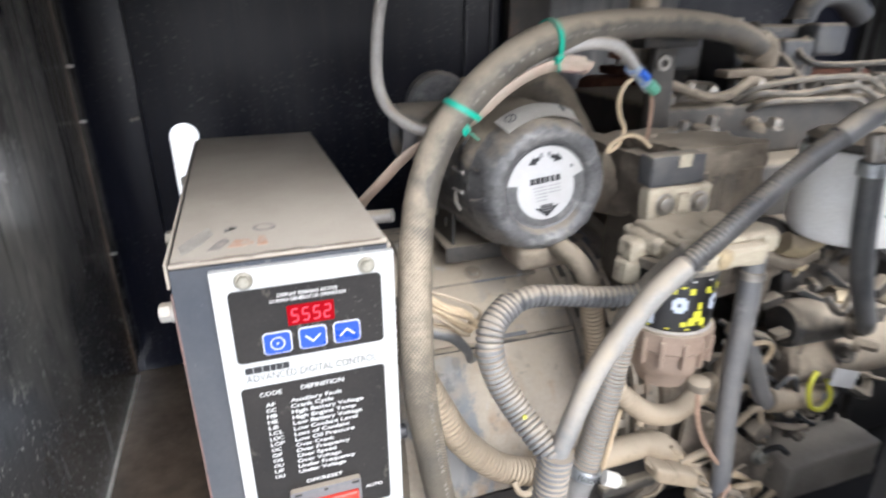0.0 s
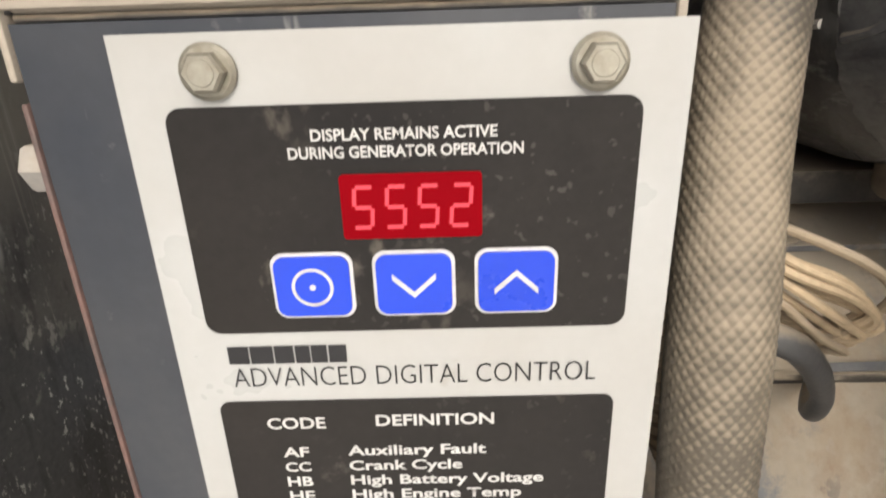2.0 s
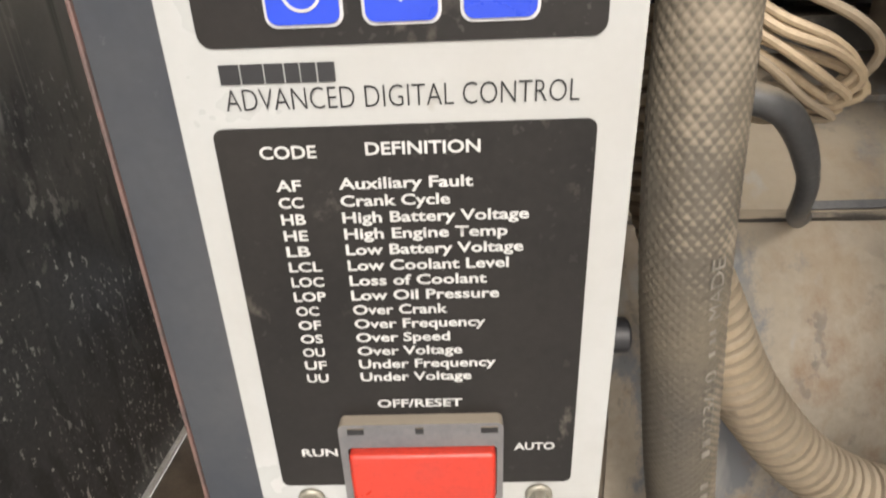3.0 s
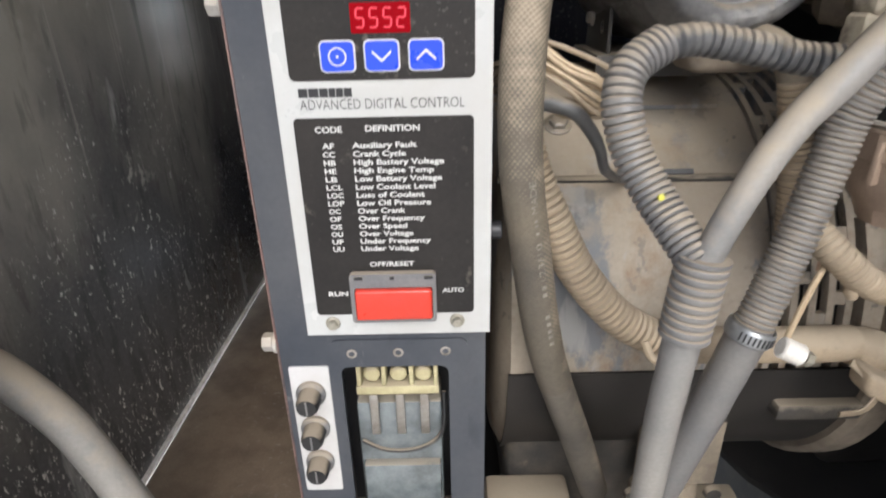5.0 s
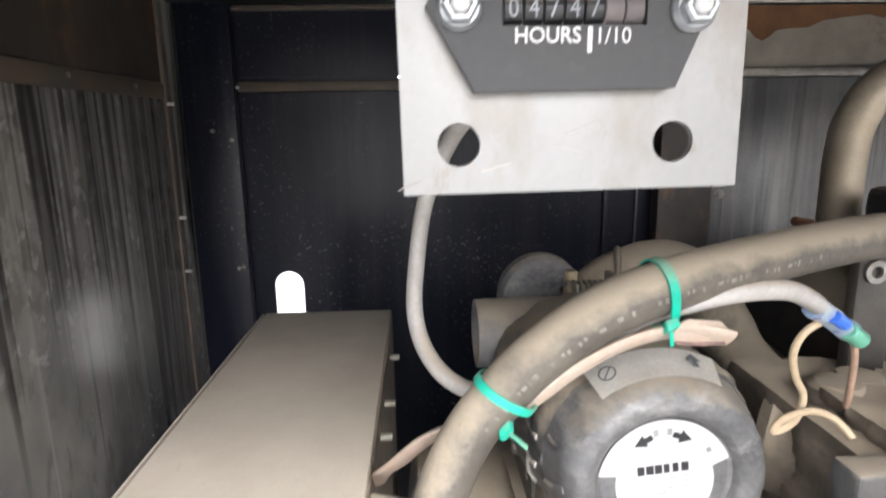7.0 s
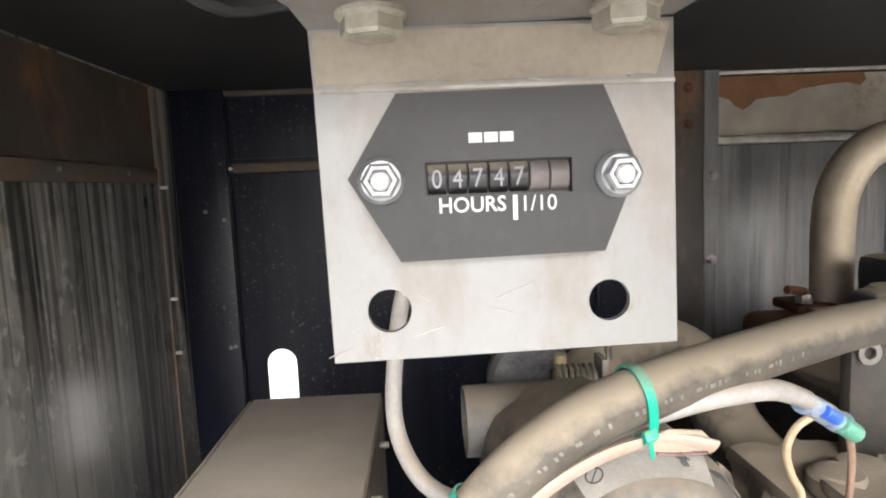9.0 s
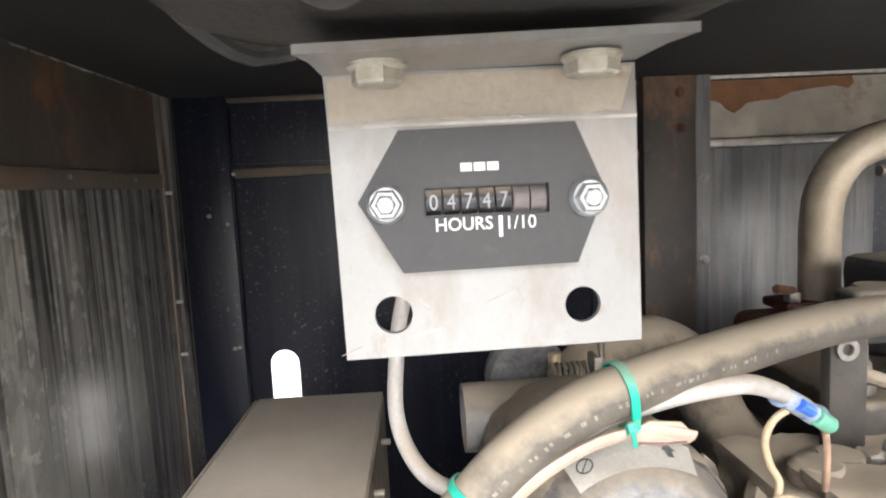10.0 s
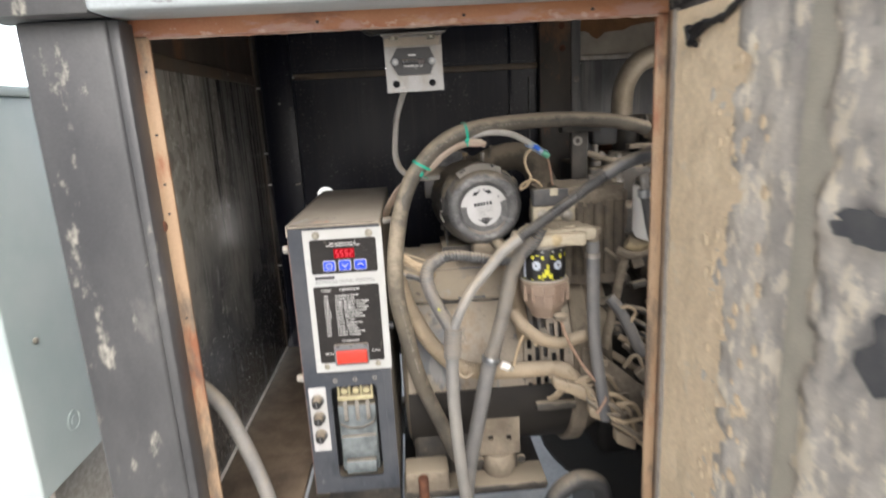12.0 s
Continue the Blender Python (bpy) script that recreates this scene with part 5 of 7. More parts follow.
# ---- air cleaner ----
def air_cleaner():
    c = thing("air_cleaner", "dusty grey round air cleaner with a white round label", "air cleaner", (0.29, 0.60, 0.96))
    cx, cy, cz = 0.2915, 0.508, 1.0350
    prof = [(0, 0.006), (0.0400, 0.006), (0.0425, 0.0072), (0.0450, 0.0062), (0.0468, 0.0018), (0.0495, -0.0010), (0.0545, -0.0026), (0.0600, -0.0016), (0.0640, 0.0016), (0.0662, 0.0060), (0.0680, 0.0100), (0.0705, 0.0190), (0.0735, 0.0280), (0.0748, 0.034), (0, 0.034)]
    shape = lathe((cx, cy, cz), (0, 1, 0), prof, 160, None, 0.016)
    for v in shape.verts:
        d = Vector((v.co.x - cx, 0, v.co.z - cz))
        if d.length > 0.050:
            q = 1.0 * noise.noise(v.co * 38) + 0.8 * noise.noise(v.co * 90) + 0.6 * noise.noise(v.co * 190)
            v.co += d.normalized() * 0.0010 * q + Vector((0, 0.0016 * noise.noise(v.co * 130) + 0.0016 * noise.noise(v.co * 50), 0))
    cap = part("cap", shape, AIRBODY, c, "dusty rubbery end cap")
    cover = lathe((cx, cy + 0.033, cz), (0, 1, 0), [(0, 0), (0.0742, 0), (0.0765, 0.006), (0.0772, 0.012), (0.0782, 0.019), (0.0768, 0.025), (0.0780, 0.031), *[(0.0782, 0.031 + 0.008 * k) for k in range(1, 15)], (0.068, 0.160), (0.040, 0.175), (0, 0.176)], 150, None, 0.015)
    for v in cover.verts:
        d = Vector((v.co.x - cx, 0, v.co.z - cz))
        if d.length > 0.060:
            a = math.atan2(d.z, d.x)
            crease = abs(math.sin(5 * a + 5.0 * noise.noise(Vector((math.cos(a) * 1.7, math.sin(a) * 1.7, v.co.y * 22))))) ** 0.4
            back = max(0.0, v.co.y - cy - 0.036)
            v.co += Vector((-0.09 * back, 0, -0.02 * back)) + d.normalized() * (0.0022 * min(1.0, back * 25) + 0.0030 * (crease - 0.8) + 0.0018 * noise.noise(v.co * 60) + 0.0010 * noise.noise(v.co * 150))
    body = part("body", cover, AIRCOVER, c, "creased dusty black cover", 50)
    rnd = random.Random(21)
    for k in range(15):
        deg = 24 * k + rnd.uniform(-9, 9)
        if 52 < deg < 142:
            continue
        a = radians(deg)
        d = Vector((math.cos(a), 0, math.sin(a)))
        w = Vector((-math.sin(a), 0, math.cos(a))) * rnd.uniform(-0.010, 0.010)
        p = Vector((cx, cy + 0.016, cz)) + d * 0.0672
        part("cap_fold", sweep([p + Vector((0, -0.008, 0)) - d * 0.002, p + d * 0.001 + w * 0.5, p + Vector((0, rnd.uniform(0.012, 0.03), 0)) + d * rnd.uniform(0.003, 0.006) + w], rnd.uniform(0.0016, 0.0036), 8, 0.003, rough=0.5), AIRBODY, cap)
    for k in (150, 196, 245, 30, 330):
        a = radians(k)
        d = Vector((math.cos(a), 0, math.sin(a)))
        t = Vector((-math.sin(a), 0, math.cos(a)))
        p = Vector((cx, cy + 0.060, cz)) + d * 0.0772
        part("clip", sweep([p - t * 0.010, p + d * 0.003, p + t * 0.010], 0.005, 8, 0.004, flat=0.6), STEEL if k == 196 else AIRCOVER, body, "cap clip")
    for deg in (170, 186):
        a = radians(deg)
        d = Vector((math.cos(a), 0, math.sin(a)))
        p = Vector((cx, cy, cz)) + d * 0.0775
        part("clip_ridge", sweep([p + Vector((0, 0.040, 0)), p + Vector((0, 0.055, 0)) + d * 0.002, p + Vector((0, 0.085, 0)) + d * 0.001], 0.0022, 8, 0.004), GREYCABLE, body, "pale worn ridge")
    # round label with a keyhole crown and arrows
    f = cy + 0.0052
    K, TILT = 1.18, radians(6)

    def on_label(u, v):
        u, v = K * (u * math.cos(TILT) - v * math.sin(TILT)), K * (u * math.sin(TILT) + v * math.cos(TILT))
        return cx + u, cz - 0.002 + v

    def printed(name, loop, lift, m, label=""):
        part(name, outline_plate([on_label(*q) for q in loop], [], xz(f - lift), (0, 0.0003, 0)), m, cap, label, 0)

    part("label", outline_plate([on_label(*q) for q in circle(0, 0, 0.0275, 48)], [], xz(f), (0, 0.0006, 0)), LABEL, cap, "white round label", 0)
    crown = [(r * math.cos(radians(a)), r * math.sin(radians(a))) for r, aa in ((0.0376, range(16, 167, 6)), (0.0262, range(164, 13, -6))) for a in aa]
    part("label", outline_plate([on_label(*q) for q in crown], [], xz(f - 0.0003), (0, 0.0006, 0)), LABEL, cap, "white label crown", 0)
    for s in (-1, 1):
        v = [(0.0062, -0.0017), (0.0105, -0.0017), (0.0105, -0.0040), (0.0175, 0), (0.0105, 0.0040), (0.0105, 0.0017), (0.0062, 0.0017)]
        rot = radians(-24 * s)
        printed("arrow", [(s * p * math.cos(rot) - q * math.sin(rot), 0.0312 + s * p * math.sin(rot) + q * math.cos(rot)) for p, q in v], 0.0007, INK)
        printed("arrow_mark", [(s * 0.0022, 0.0287), (s * 0.0050, 0.0283), (s * 0.0054, 0.0325), (s * 0.0024, 0.0329)], 0.0007, GREYINK)
    printed("arrow_mark", [(0.0240, 0.0150), (0.0268, 0.0160), (0.0256, 0.0186), (0.0230, 0.0176)], 0.0007, GREYINK)
    for i, w in enumerate((0.0040, 0.0042, 0.0040, 0.0032, 0.0032, 0.0040)):
        x = -0.0150 + 0.0049 * i
        printed("mark_block", [(x, 0.0060), (x + w, 0.0060), (x + w, 0.0114), (x, 0.0114)], 0.0004, INK, "dark maker's mark")
    for i in range(5):
        z = 0.0022 - 0.0030 * i
        printed("print_line", [(-0.0125 + 0.0008 * i, z), (0.0005, z), (0.0005, z + 0.0009), (-0.0125 + 0.0008 * i, z + 0.0009)], 0.0004, PALEGREY, "fine grey print")
        if i < 3:
            printed("print_line", [(0.0020, z), (0.0135, z), (0.0135, z + 0.0009), (0.0020, z + 0.0009)], 0.0004, PALEGREY, "fine grey print")
    printed("arrow", [(-0.0125, -0.0150), (-0.0060, -0.0170), (-0.0060, -0.0138), (0.0060, -0.0138), (0.0060, -0.0170), (0.0125, -0.0150), (0, -0.0255)], 0.0004, INK)
    for i in range(3):
        printed("print_line", [(-0.0046, -0.0152 - 0.0022 * i), (0.0046, -0.0152 - 0.0022 * i), (0.0046, -0.0144 - 0.0022 * i), (-0.0046, -0.0144 - 0.0022 * i)], 0.0008, GREYINK)
    # grimy sticker on the shoulder, facing up and forward
    bm = bmesh.new()
    rows = []
    for y, r in ((cy + 0.0070, 0.0715), (cy + 0.0190, 0.0765), (cy + 0.0300, 0.0812)):
        rows.append([bm.verts.new((cx + r * math.cos(radians(a)), y, cz + r * math.sin(radians(a)))) for a in range(62, 131, 5)])
    for lo, hi in zip(rows, rows[1:]):
        for i in range(len(lo) - 1):
            bm.faces.new((lo[i], lo[i + 1], hi[i + 1], hi[i]))
    bmesh.ops.solidify(bm, geom=list(bm.faces), thickness=0.0008)
    part("sticker", bm, GRIMWHITE, body, "grimy shoulder sticker")
    for deg, kind in ((118, 0), (76, 1)):
        a = radians(deg)
        d = Vector((math.cos(a), -0.34, math.sin(a))).normalized()
        t = Vector((-math.sin(a), 0, math.cos(a)))
        up = d.cross(t) if d.cross(t).y > 0 else -d.cross(t)
        o = Vector((cx + 0.0770 * math.cos(a), cy + 0.0185, cz + 0.0770 * math.sin(a))) + d * 0.0020
        if kind == 0:
            ring = circle(0, 0, 0.0060, 24)
            part("sticker_sign", outline_plate(ring, [circle(0, 0, 0.0050, 22)], lambda p, q: o + t * p + up * q, d * 0.0002), SLATEDARK, body, "", 0)
            part("sticker_sign", outline_plate([(-0.0040, 0.0034), (-0.0034, 0.0040), (0.0040, -0.0034), (0.0034, -0.0040)], [], lambda p, q: o + t * p + up * q, d * 0.0002), SLATEDARK, body, "", 0)
        else:
            part("sticker_sign", outline_plate([(-0.002, -0.006), (0.002, -0.006), (0.002, 0.000), (0.0048, 0.000), (0, 0.0068), (-0.0048, 0.000), (-0.002, 0.000)], [], lambda p, q: o + t * p + up * q, d * 0.0002), SLATEDARK, body, "", 0)
    # foot bracket
    br = part("bracket", box(0.213, 0.325, 0.6025, 0.700, 0.9430, 0.9460, 0.001), DARKSTEEL, c, "dark steel foot bracket")
    part("bracket_front", box(0.213, 0.325, 0.5985, 0.6020, 0.9260, 0.9460, 0.001), DARKSTEEL, br, "folded bracket front")
    part("bracket_upright", outline_plate([(0.605, 0.9465), (0.690, 0.9465), (0.680, 1.000), (0.650, 1.030), (0.605, 1.030)], [circle(0.628, 0.968, 0.006, 14), circle(0.628, 0.996, 0.006, 14)], lambda u, v: (0.2230, u, v), (0.003, 0, 0)), DARKSTEEL, br, "upright with two holes", 0)
    part("bracket_bolt", hexbolt((0.2215, 0.660, 0.975), (-1, 0, 0), 0.006, 0.006, 0.008), STEEL, br)
    part("tan_clamp", box(0.268, 0.335, 0.520, 0.575, 0.938, 0.968, 0.010, 3), TAN, c, "dusty clamp block")
    # inlet stub
    s = part("inlet_stub", lathe((0.188, 0.718, 1.064), (1, 0.02, 0), [(0.029, 0.010), (0.031, 0.0), (0.033, 0.0), (0.0335, 0.012), (0.0335, 0.085), (0.028, 0.095), (0, 0.095)], 36), GREYPL, c, "grey inlet stub")
    part("stub_stud", rod((0.279, 0.712, 1.096), (0.279, 0.712, 1.126), 0.006, 12), BRASS, s, "rusty stud")
    part("stub_bore", lathe((0.192, 0.718, 1.064), (1, 0.02, 0), [(0, 0.012), (0.030, 0.010)], 24), BLACKPL, s)
    part("rear_disc", lathe((0.262, 0.760, 1.085), (0, 1, 0), [(0, 0), (0.040, 0), (0.045, 0.006), (0.045, 0.02), (0, 0.02)], 32), AIRBODY, c)
    for i in range(7):
        x = 0.272 + 0.0052 * i
        ring = [(x + 0.002, 0.700 + 0.014 * math.cos(t), 1.104 + 0.014 * math.sin(t)) for t in [2 * math.pi * k / 14 for k in range(14)]]
        part("spring_coil", sweep(ring, 0.0018, 7, 0.004, closed=True), STEEL, c, "clamp spring")
    part("clamp_tab", box(0.312, 0.318, 0.690, 0.715, 1.095, 1.125, 0.001), STEEL, c)
    d = thing("intake_duct", "thick dusty grey rubber intake duct curving down to the engine", "duct", (0.46, 0.74, 0.96))
    part("tube", sweep([(0.30, 0.745, 1.075), (0.348, 0.775, 1.098), (0.402, 0.790, 1.106), (0.440, 0.785, 1.088), (0.456, 0.770, 1.055), (0.466, 0.745, 1.022), (0.482, 0.715, 0.998), (0.51, 0.69, 0.980)], 0.032, 20, 0.008, rough=0.03), RUBBER2, d)
    ring = [(0.345 + 0.036 * math.cos(t) * 0.3, 0.775 + 0.0345 * math.cos(t), 1.097 + 0.0345 * math.sin(t)) for t in [2 * math.pi * k / 20 for k in range(20)]]
    part("hose_clip", sweep(ring, 0.0035, 8, 0.006, closed=True), STEEL, d)


air_cleaner()


# ---- engine ----
def engine():
    e = thing("engine", "dust-caked diesel engine with fuel pipes and grey valve cover", "engine", (0.8, 0.75, 0.40))
    bell = part("bell_housing", lathe((0.452, A_Y, A_Z), (1, 0, 0), [(0, 0), (0.232, 0), (0.238, 0.006), (0.238, 0.03), (0.225, 0.04), (0.20, 0.085), (0, 0.085)], 48), TAN, e, "tan dusty bell housing")
    part("block", box(0.52, 1.35, 0.600, 0.90, 0.56, 1.010, 0.012, 3), ENGINE, e, "dark dusty block")
    part("sump", box(0.55, 1.30, 0.615, 0.86, 0.42, 0.56, 0.02, 3), OILBLACK, e)
    part("front_casting", caked(box(0.408, 0.556, 0.492, 0.650, 0.985, 1.056), 14, 0.006, 48), TAN, e, "tan casting thick with dust")
    part("casting_ridge", caked(box(0.430, 0.546, 0.486, 0.570, 1.030, 1.068), 10, 0.006, 60), TAN, e, "dust-caked ridge")
    for k in range(6):
        x = 0.446 + 0.019 * k
        part("casting_flute", caked(rod((x, 0.494, 0.900), (x, 0.494, 1.042), 0.0105, 14), 1, 0.0025, 70), FLUTE, e, "dark fluted side")
    part("casting_boss", lathe((0.448, 0.575, 1.056), (0, 0, 1), [(0.022, 0), (0.021, 0.010), (0.016, 0.014), (0, 0.015)], 20, None, 0.05), TAN, e)
    part("casting_boss", lathe((0.476, 0.590, 1.056), (0, 0, 1), [(0.018, 0), (0.016, 0.012), (0, 0.014)], 18, None, 0.05), TAN, e)
    part("round_end", rod((0.412, 0.610, 1.012), (0.462, 0.570, 1.006), 0.044, 28, 0.008), TAN, e, "round tan port")
    part("port_collar", lathe((0.50, 0.700, 0.985), (1, -0.6, 0.2), [(0, 0), (0.036, 0), (0.038, 0.01), (0.036, 0.03), (0, 0.03)], 24), TAN, e)
    part("side_casting", caked(box(0.430, 0.556, 0.496, 0.600, 0.880, 1.034), 8, 0.004), FLUTE, e)
    head = part("cylinder_head", box(0.53, 1.32, 0.640, 0.88, 1.010, 1.085, 0.008, 3), ENGINE, e)
    cover = part("valve_cover", caked(box(0.690, 0.850, 0.700, 0.880, 1.086, 1.182, 0.010, 2), 4, 0.0015, 40), GREYCOVER, e, "grey valve cover")
    part("cover_bolt", hexbolt((0.742, 0.76, 1.182), (0, 0, 1), 0.009, 0.010, 0.012), STEEL, cover)
    part("filler_cap", rod((0.66, 0.78, 1.085), (0.66, 0.78, 1.16), 0.030, 24, 0.006), DARKSTEEL, e)
    # outlet for the large hose
    part("water_outlet", sweep([(0.655, 0.640, 1.160), (0.685, 0.650, 1.150), (0.700, 0.670, 1.110), (0.702, 0.690, 1.080)], 0.022, 16, 0.006), TAN, e, "water outlet elbow")
    part("hose_clamp", sweep([(0.640 + 0.004 * math.sin(t), 0.632 + 0.018 * math.cos(t), 1.168 + 0.018 * math.sin(t)) for t in [2 * math.pi * k / 18 for k in range(18)]], 0.003, 8, 0.005, closed=True), STEEL, e)
    part("shield_strip", box(0.610, 0.720, 0.625, 0.650, 1.120, 1.130, 0.002), TAN, e)
    # support post with a lug
    post = part("support_post", box(0.487, 0.521, 0.618, 0.632, 1.050, 1.172, 0.004), POSTGREY, e, "dusty flat support post")
    part("post_head", box(0.466, 0.545, 0.612, 0.640, 1.160, 1.176, 0.003), DARKSTEEL, e)
    part("post_lug", lathe((0.499, 0.6165, 1.143), (0, -1, 0), [(0.005, 0), (0.0095, 0), (0.0095, 0.003), (0.005, 0.003), (0.005, 0)], 20), STEEL, post)
    # rocker gear, nozzle holders
    rnd = random.Random(11)
    for i in range(5):
        x = 0.552 + 0.115 * i
        h = part("nozzle_holder", lathe((x, 0.668, 1.083), (0, 0, 1), [(0, 0), (0.013, 0), (0.013, 0.012), (0.009, 0.016), (0.009, 0.030), (0.006, 0.034), (0.006, 0.046), (0, 0.048)], 16), STEEL, e, "nozzle holder")
        part("nozzle_nut", hexbolt((x, 0.668, 1.098), (0, 0, 1), 0.010, 0.012), BRIGHT if i in (0, 1) else STEEL, h)
        yoke = part("nozzle_yoke", outline_plate([(x + 0.018, 1.086), (x + 0.088, 1.082), (x + 0.088, 1.094), (x + 0.072, 1.108), (x + 0.030, 1.112)], [[(x + 0.032, 1.090), (x + 0.050, 1.090), (x + 0.046, 1.103), (x + 0.036, 1.104)], [(x + 0.058, 1.089), (x + 0.076, 1.089), (x + 0.070, 1.101), (x + 0.060, 1.102)]], lambda a, b: (a, 0.655 + (1.112 - b) * 0.5, b), (0, 0.010, 0.004)), STEEL, e, "pale forked yoke")
        part("stud", hexbolt((x + 0.052, 0.690, 1.084), (0, 0, 1), 0.008, 0.020, 0.011), STEEL, e)
    # fuel pipes
    lines = (((0.522, 0.630, 1.116), (0.545, 0.625, 1.108), (0.574, 0.620, 1.099), (0.607, 0.620, 1.099), (0.625, 0.620, 1.106), (0.645, 0.622, 1.116), (0.668, 0.630, 1.112)),
             ((0.640, 0.640, 1.090), (0.655, 0.626, 1.104), (0.676, 0.620, 1.110), (0.746, 0.620, 1.115), (0.847, 0.620, 1.114), (0.886, 0.620, 1.098), (0.925, 0.615, 1.080), (0.94, 0.60, 1.04)),
             ((0.648, 0.650, 1.080), (0.665, 0.620, 1.099), (0.732, 0.620, 1.096), (0.790, 0.620, 1.101), (0.838, 0.620, 1.102), (0.878, 0.620, 1.087), (0.91, 0.61, 1.06)),
             ((0.670, 0.640, 1.074), (0.688, 0.620, 1.087), (0.777, 0.620, 1.086), (0.845, 0.620, 1.083), (0.88, 0.61, 1.06)),
             ((0.720, 0.690, 1.150), (0.722, 0.668, 1.150), (0.728, 0.645, 1.136), (0.735, 0.632, 1.118), (0.742, 0.625, 1.090)),
             ((0.860, 0.70, 1.175), (0.800, 0.685, 1.165), (0.770, 0.668, 1.150), (0.775, 0.648, 1.134), (0.82, 0.638, 1.130), (0.93, 0.632, 1.132)))
    for i, l in enumerate(lines):
        part("fuel_pipe", sweep(l, 0.0066 if i == 0 else 0.0046, 10, 0.006, rough=0.12), TAN if i == 0 else (PIPEGREY if i < 4 else ENGINE), e, "thin steel fuel pipe")
    for x, z in ((0.548, 1.110), (0.585, 1.104), (0.66, 1.112)):
        part("pipe_union", hexbolt((x, 0.626, z - 0.004), (0.6, 0, 0.8), 0.008, 0.012), STEEL, e)
    for i in range(14):
        x, y = rnd.uniform(0.48, 0.68), rnd.uniform(0.575, 0.640)
        k = rnd.random()
        if k < 0.5:
            part("head_nut", hexbolt((x, y, 1.056), (rnd.uniform(-0.2, 0.2), -0.2, 1), rnd.uniform(0.006, 0.010), rnd.uniform(0.010, 0.022), 0.012), STEEL if i % 2 else TAN, e, "dusty nut")
        else:
            part("casting_lump", lathe((x, y, 1.054), (rnd.uniform(-0.3, 0.3), -0.2, 1), [(0.010, 0), (0.0095, 0.006), (0.006, 0.011), (0, 0.012)], 12, None, 0.5), TAN, e, "dust-caked lump")
    for x0, x1, z0, z1 in ((0.545, 0.600, 1.128, 1.178), (0.742, 0.800, 1.120, 1.165), (0.800, 0.860, 1.140, 1.185)):
        part("cover_block", box(x0, x1, 0.665, 0.700, z0, z1, 0.008, 3), GREYCOVER, e, "grey cover block")
    # exhaust
    ex = part("exhaust_pipe", sweep([(0.712, 0.950, 1.100), (0.712, 0.950, 1.150), (0.712, 0.950, 1.215), (0.720, 0.950, 1.262), (0.750, 0.950, 1.306), (0.806, 0.950, 1.328), (0.880, 0.950, 1.336)], 0.0262, 24, 0.008), PIPE, e, "heat-tinted steel exhaust elbow")
    part("flexible_sleeve", sweep([(0.872, 0.950, 1.345), (1.00, 0.950, 1.348), (1.20, 0.955, 1.345), (1.55, 0.96, 1.34)], 0.041, 22, 0.008, ridge=0.0012, pitch=0.010), TAN, ex, "pale flexible sleeve")
    part("exhaust_flange", box(0.650, 0.760, 0.925, 0.985, 1.096, 1.110, 0.004), RUST, e, "rusty exhaust flange")
    for x, dx in ((0.655, -0.03), (0.735, 0.03)):
        part("flange_bolt", rod((x, 0.920, 1.128), (x + dx, 0.912, 1.134), 0.006, 12), RUST, e)
        part("flange_nut", hexbolt((x, 0.922, 1.110), (0, 0, 1), 0.011, 0.016), STEEL, e)
    part("exhaust_log", box(0.60, 1.25, 0.89, 0.985, 1.00, 1.095, 0.02, 3), RUST, e)
    part("sensor", rod((0.790, 0.945, 1.284), (0.930, 0.945, 1.278), 0.008, 12), STEEL, e, "steel sensor rod")
    part("sensor_head", hexbolt((0.925, 0.945, 1.278), (1, 0, 0), 0.014, 0.030), BRASS, e)
    arch = [(0.985 + 0.0, 0.86, 1.13), (0.990, 0.87, 1.175), (1.02, 0.88, 1.215), (1.07, 0.89, 1.232), (1.13, 0.90, 1.225), (1.18, 0.90, 1.19)]
    part("breather_hose", sweep(arch, 0.024, 16, 0.008), BLACKHOSE, e, "black breather hose")
    part("breather_clip", box(0.945, 0.985, 0.84, 0.87, 1.170, 1.190, 0.004), BLACKPL, e)
    # pump and lower clutter
    pump = part("injection_pump", rod((0.60, 0.555, 0.905), (0.78, 0.560, 0.905), 0.040, 28, 0.008), ENGINE, e, "dusty injection pump")
    part("pump_body", box(0.645, 0.85, 0.500, 0.620, 0.800, 0.930, 0.014, 3), ENGINE, e)
    part("brass_union", hexbolt((0.625, 0.500, 0.905), (1, 0.1, 0), 0.017, 0.030, 0.020), BRASS, e, "tarnished brass union")
    part("brass_union", hexbolt((0.690, 0.480, 0.860), (1, -0.3, 0), 0.014, 0.026), BRASS, e)
    part("bore_ring", lathe((0.595, 0.520, 0.940), (-0.4, -1, 0), [(0.020, 0), (0.030, 0), (0.030, 0.012), (0.020, 0.012)], 24), ENGINE, e)
    starter = part("starter", caked(rod((0.635, 0.500, 0.765), (0.86, 0.510, 0.750), 0.044, 32, 0.008), 1, 0.002, 50), TAN, e, "starter motor thick with dust")
    part("solenoid", rod((0.62, 0.480, 0.832), (0.76, 0.480, 0.826), 0.030, 24, 0.006), DARKSTEEL, e)
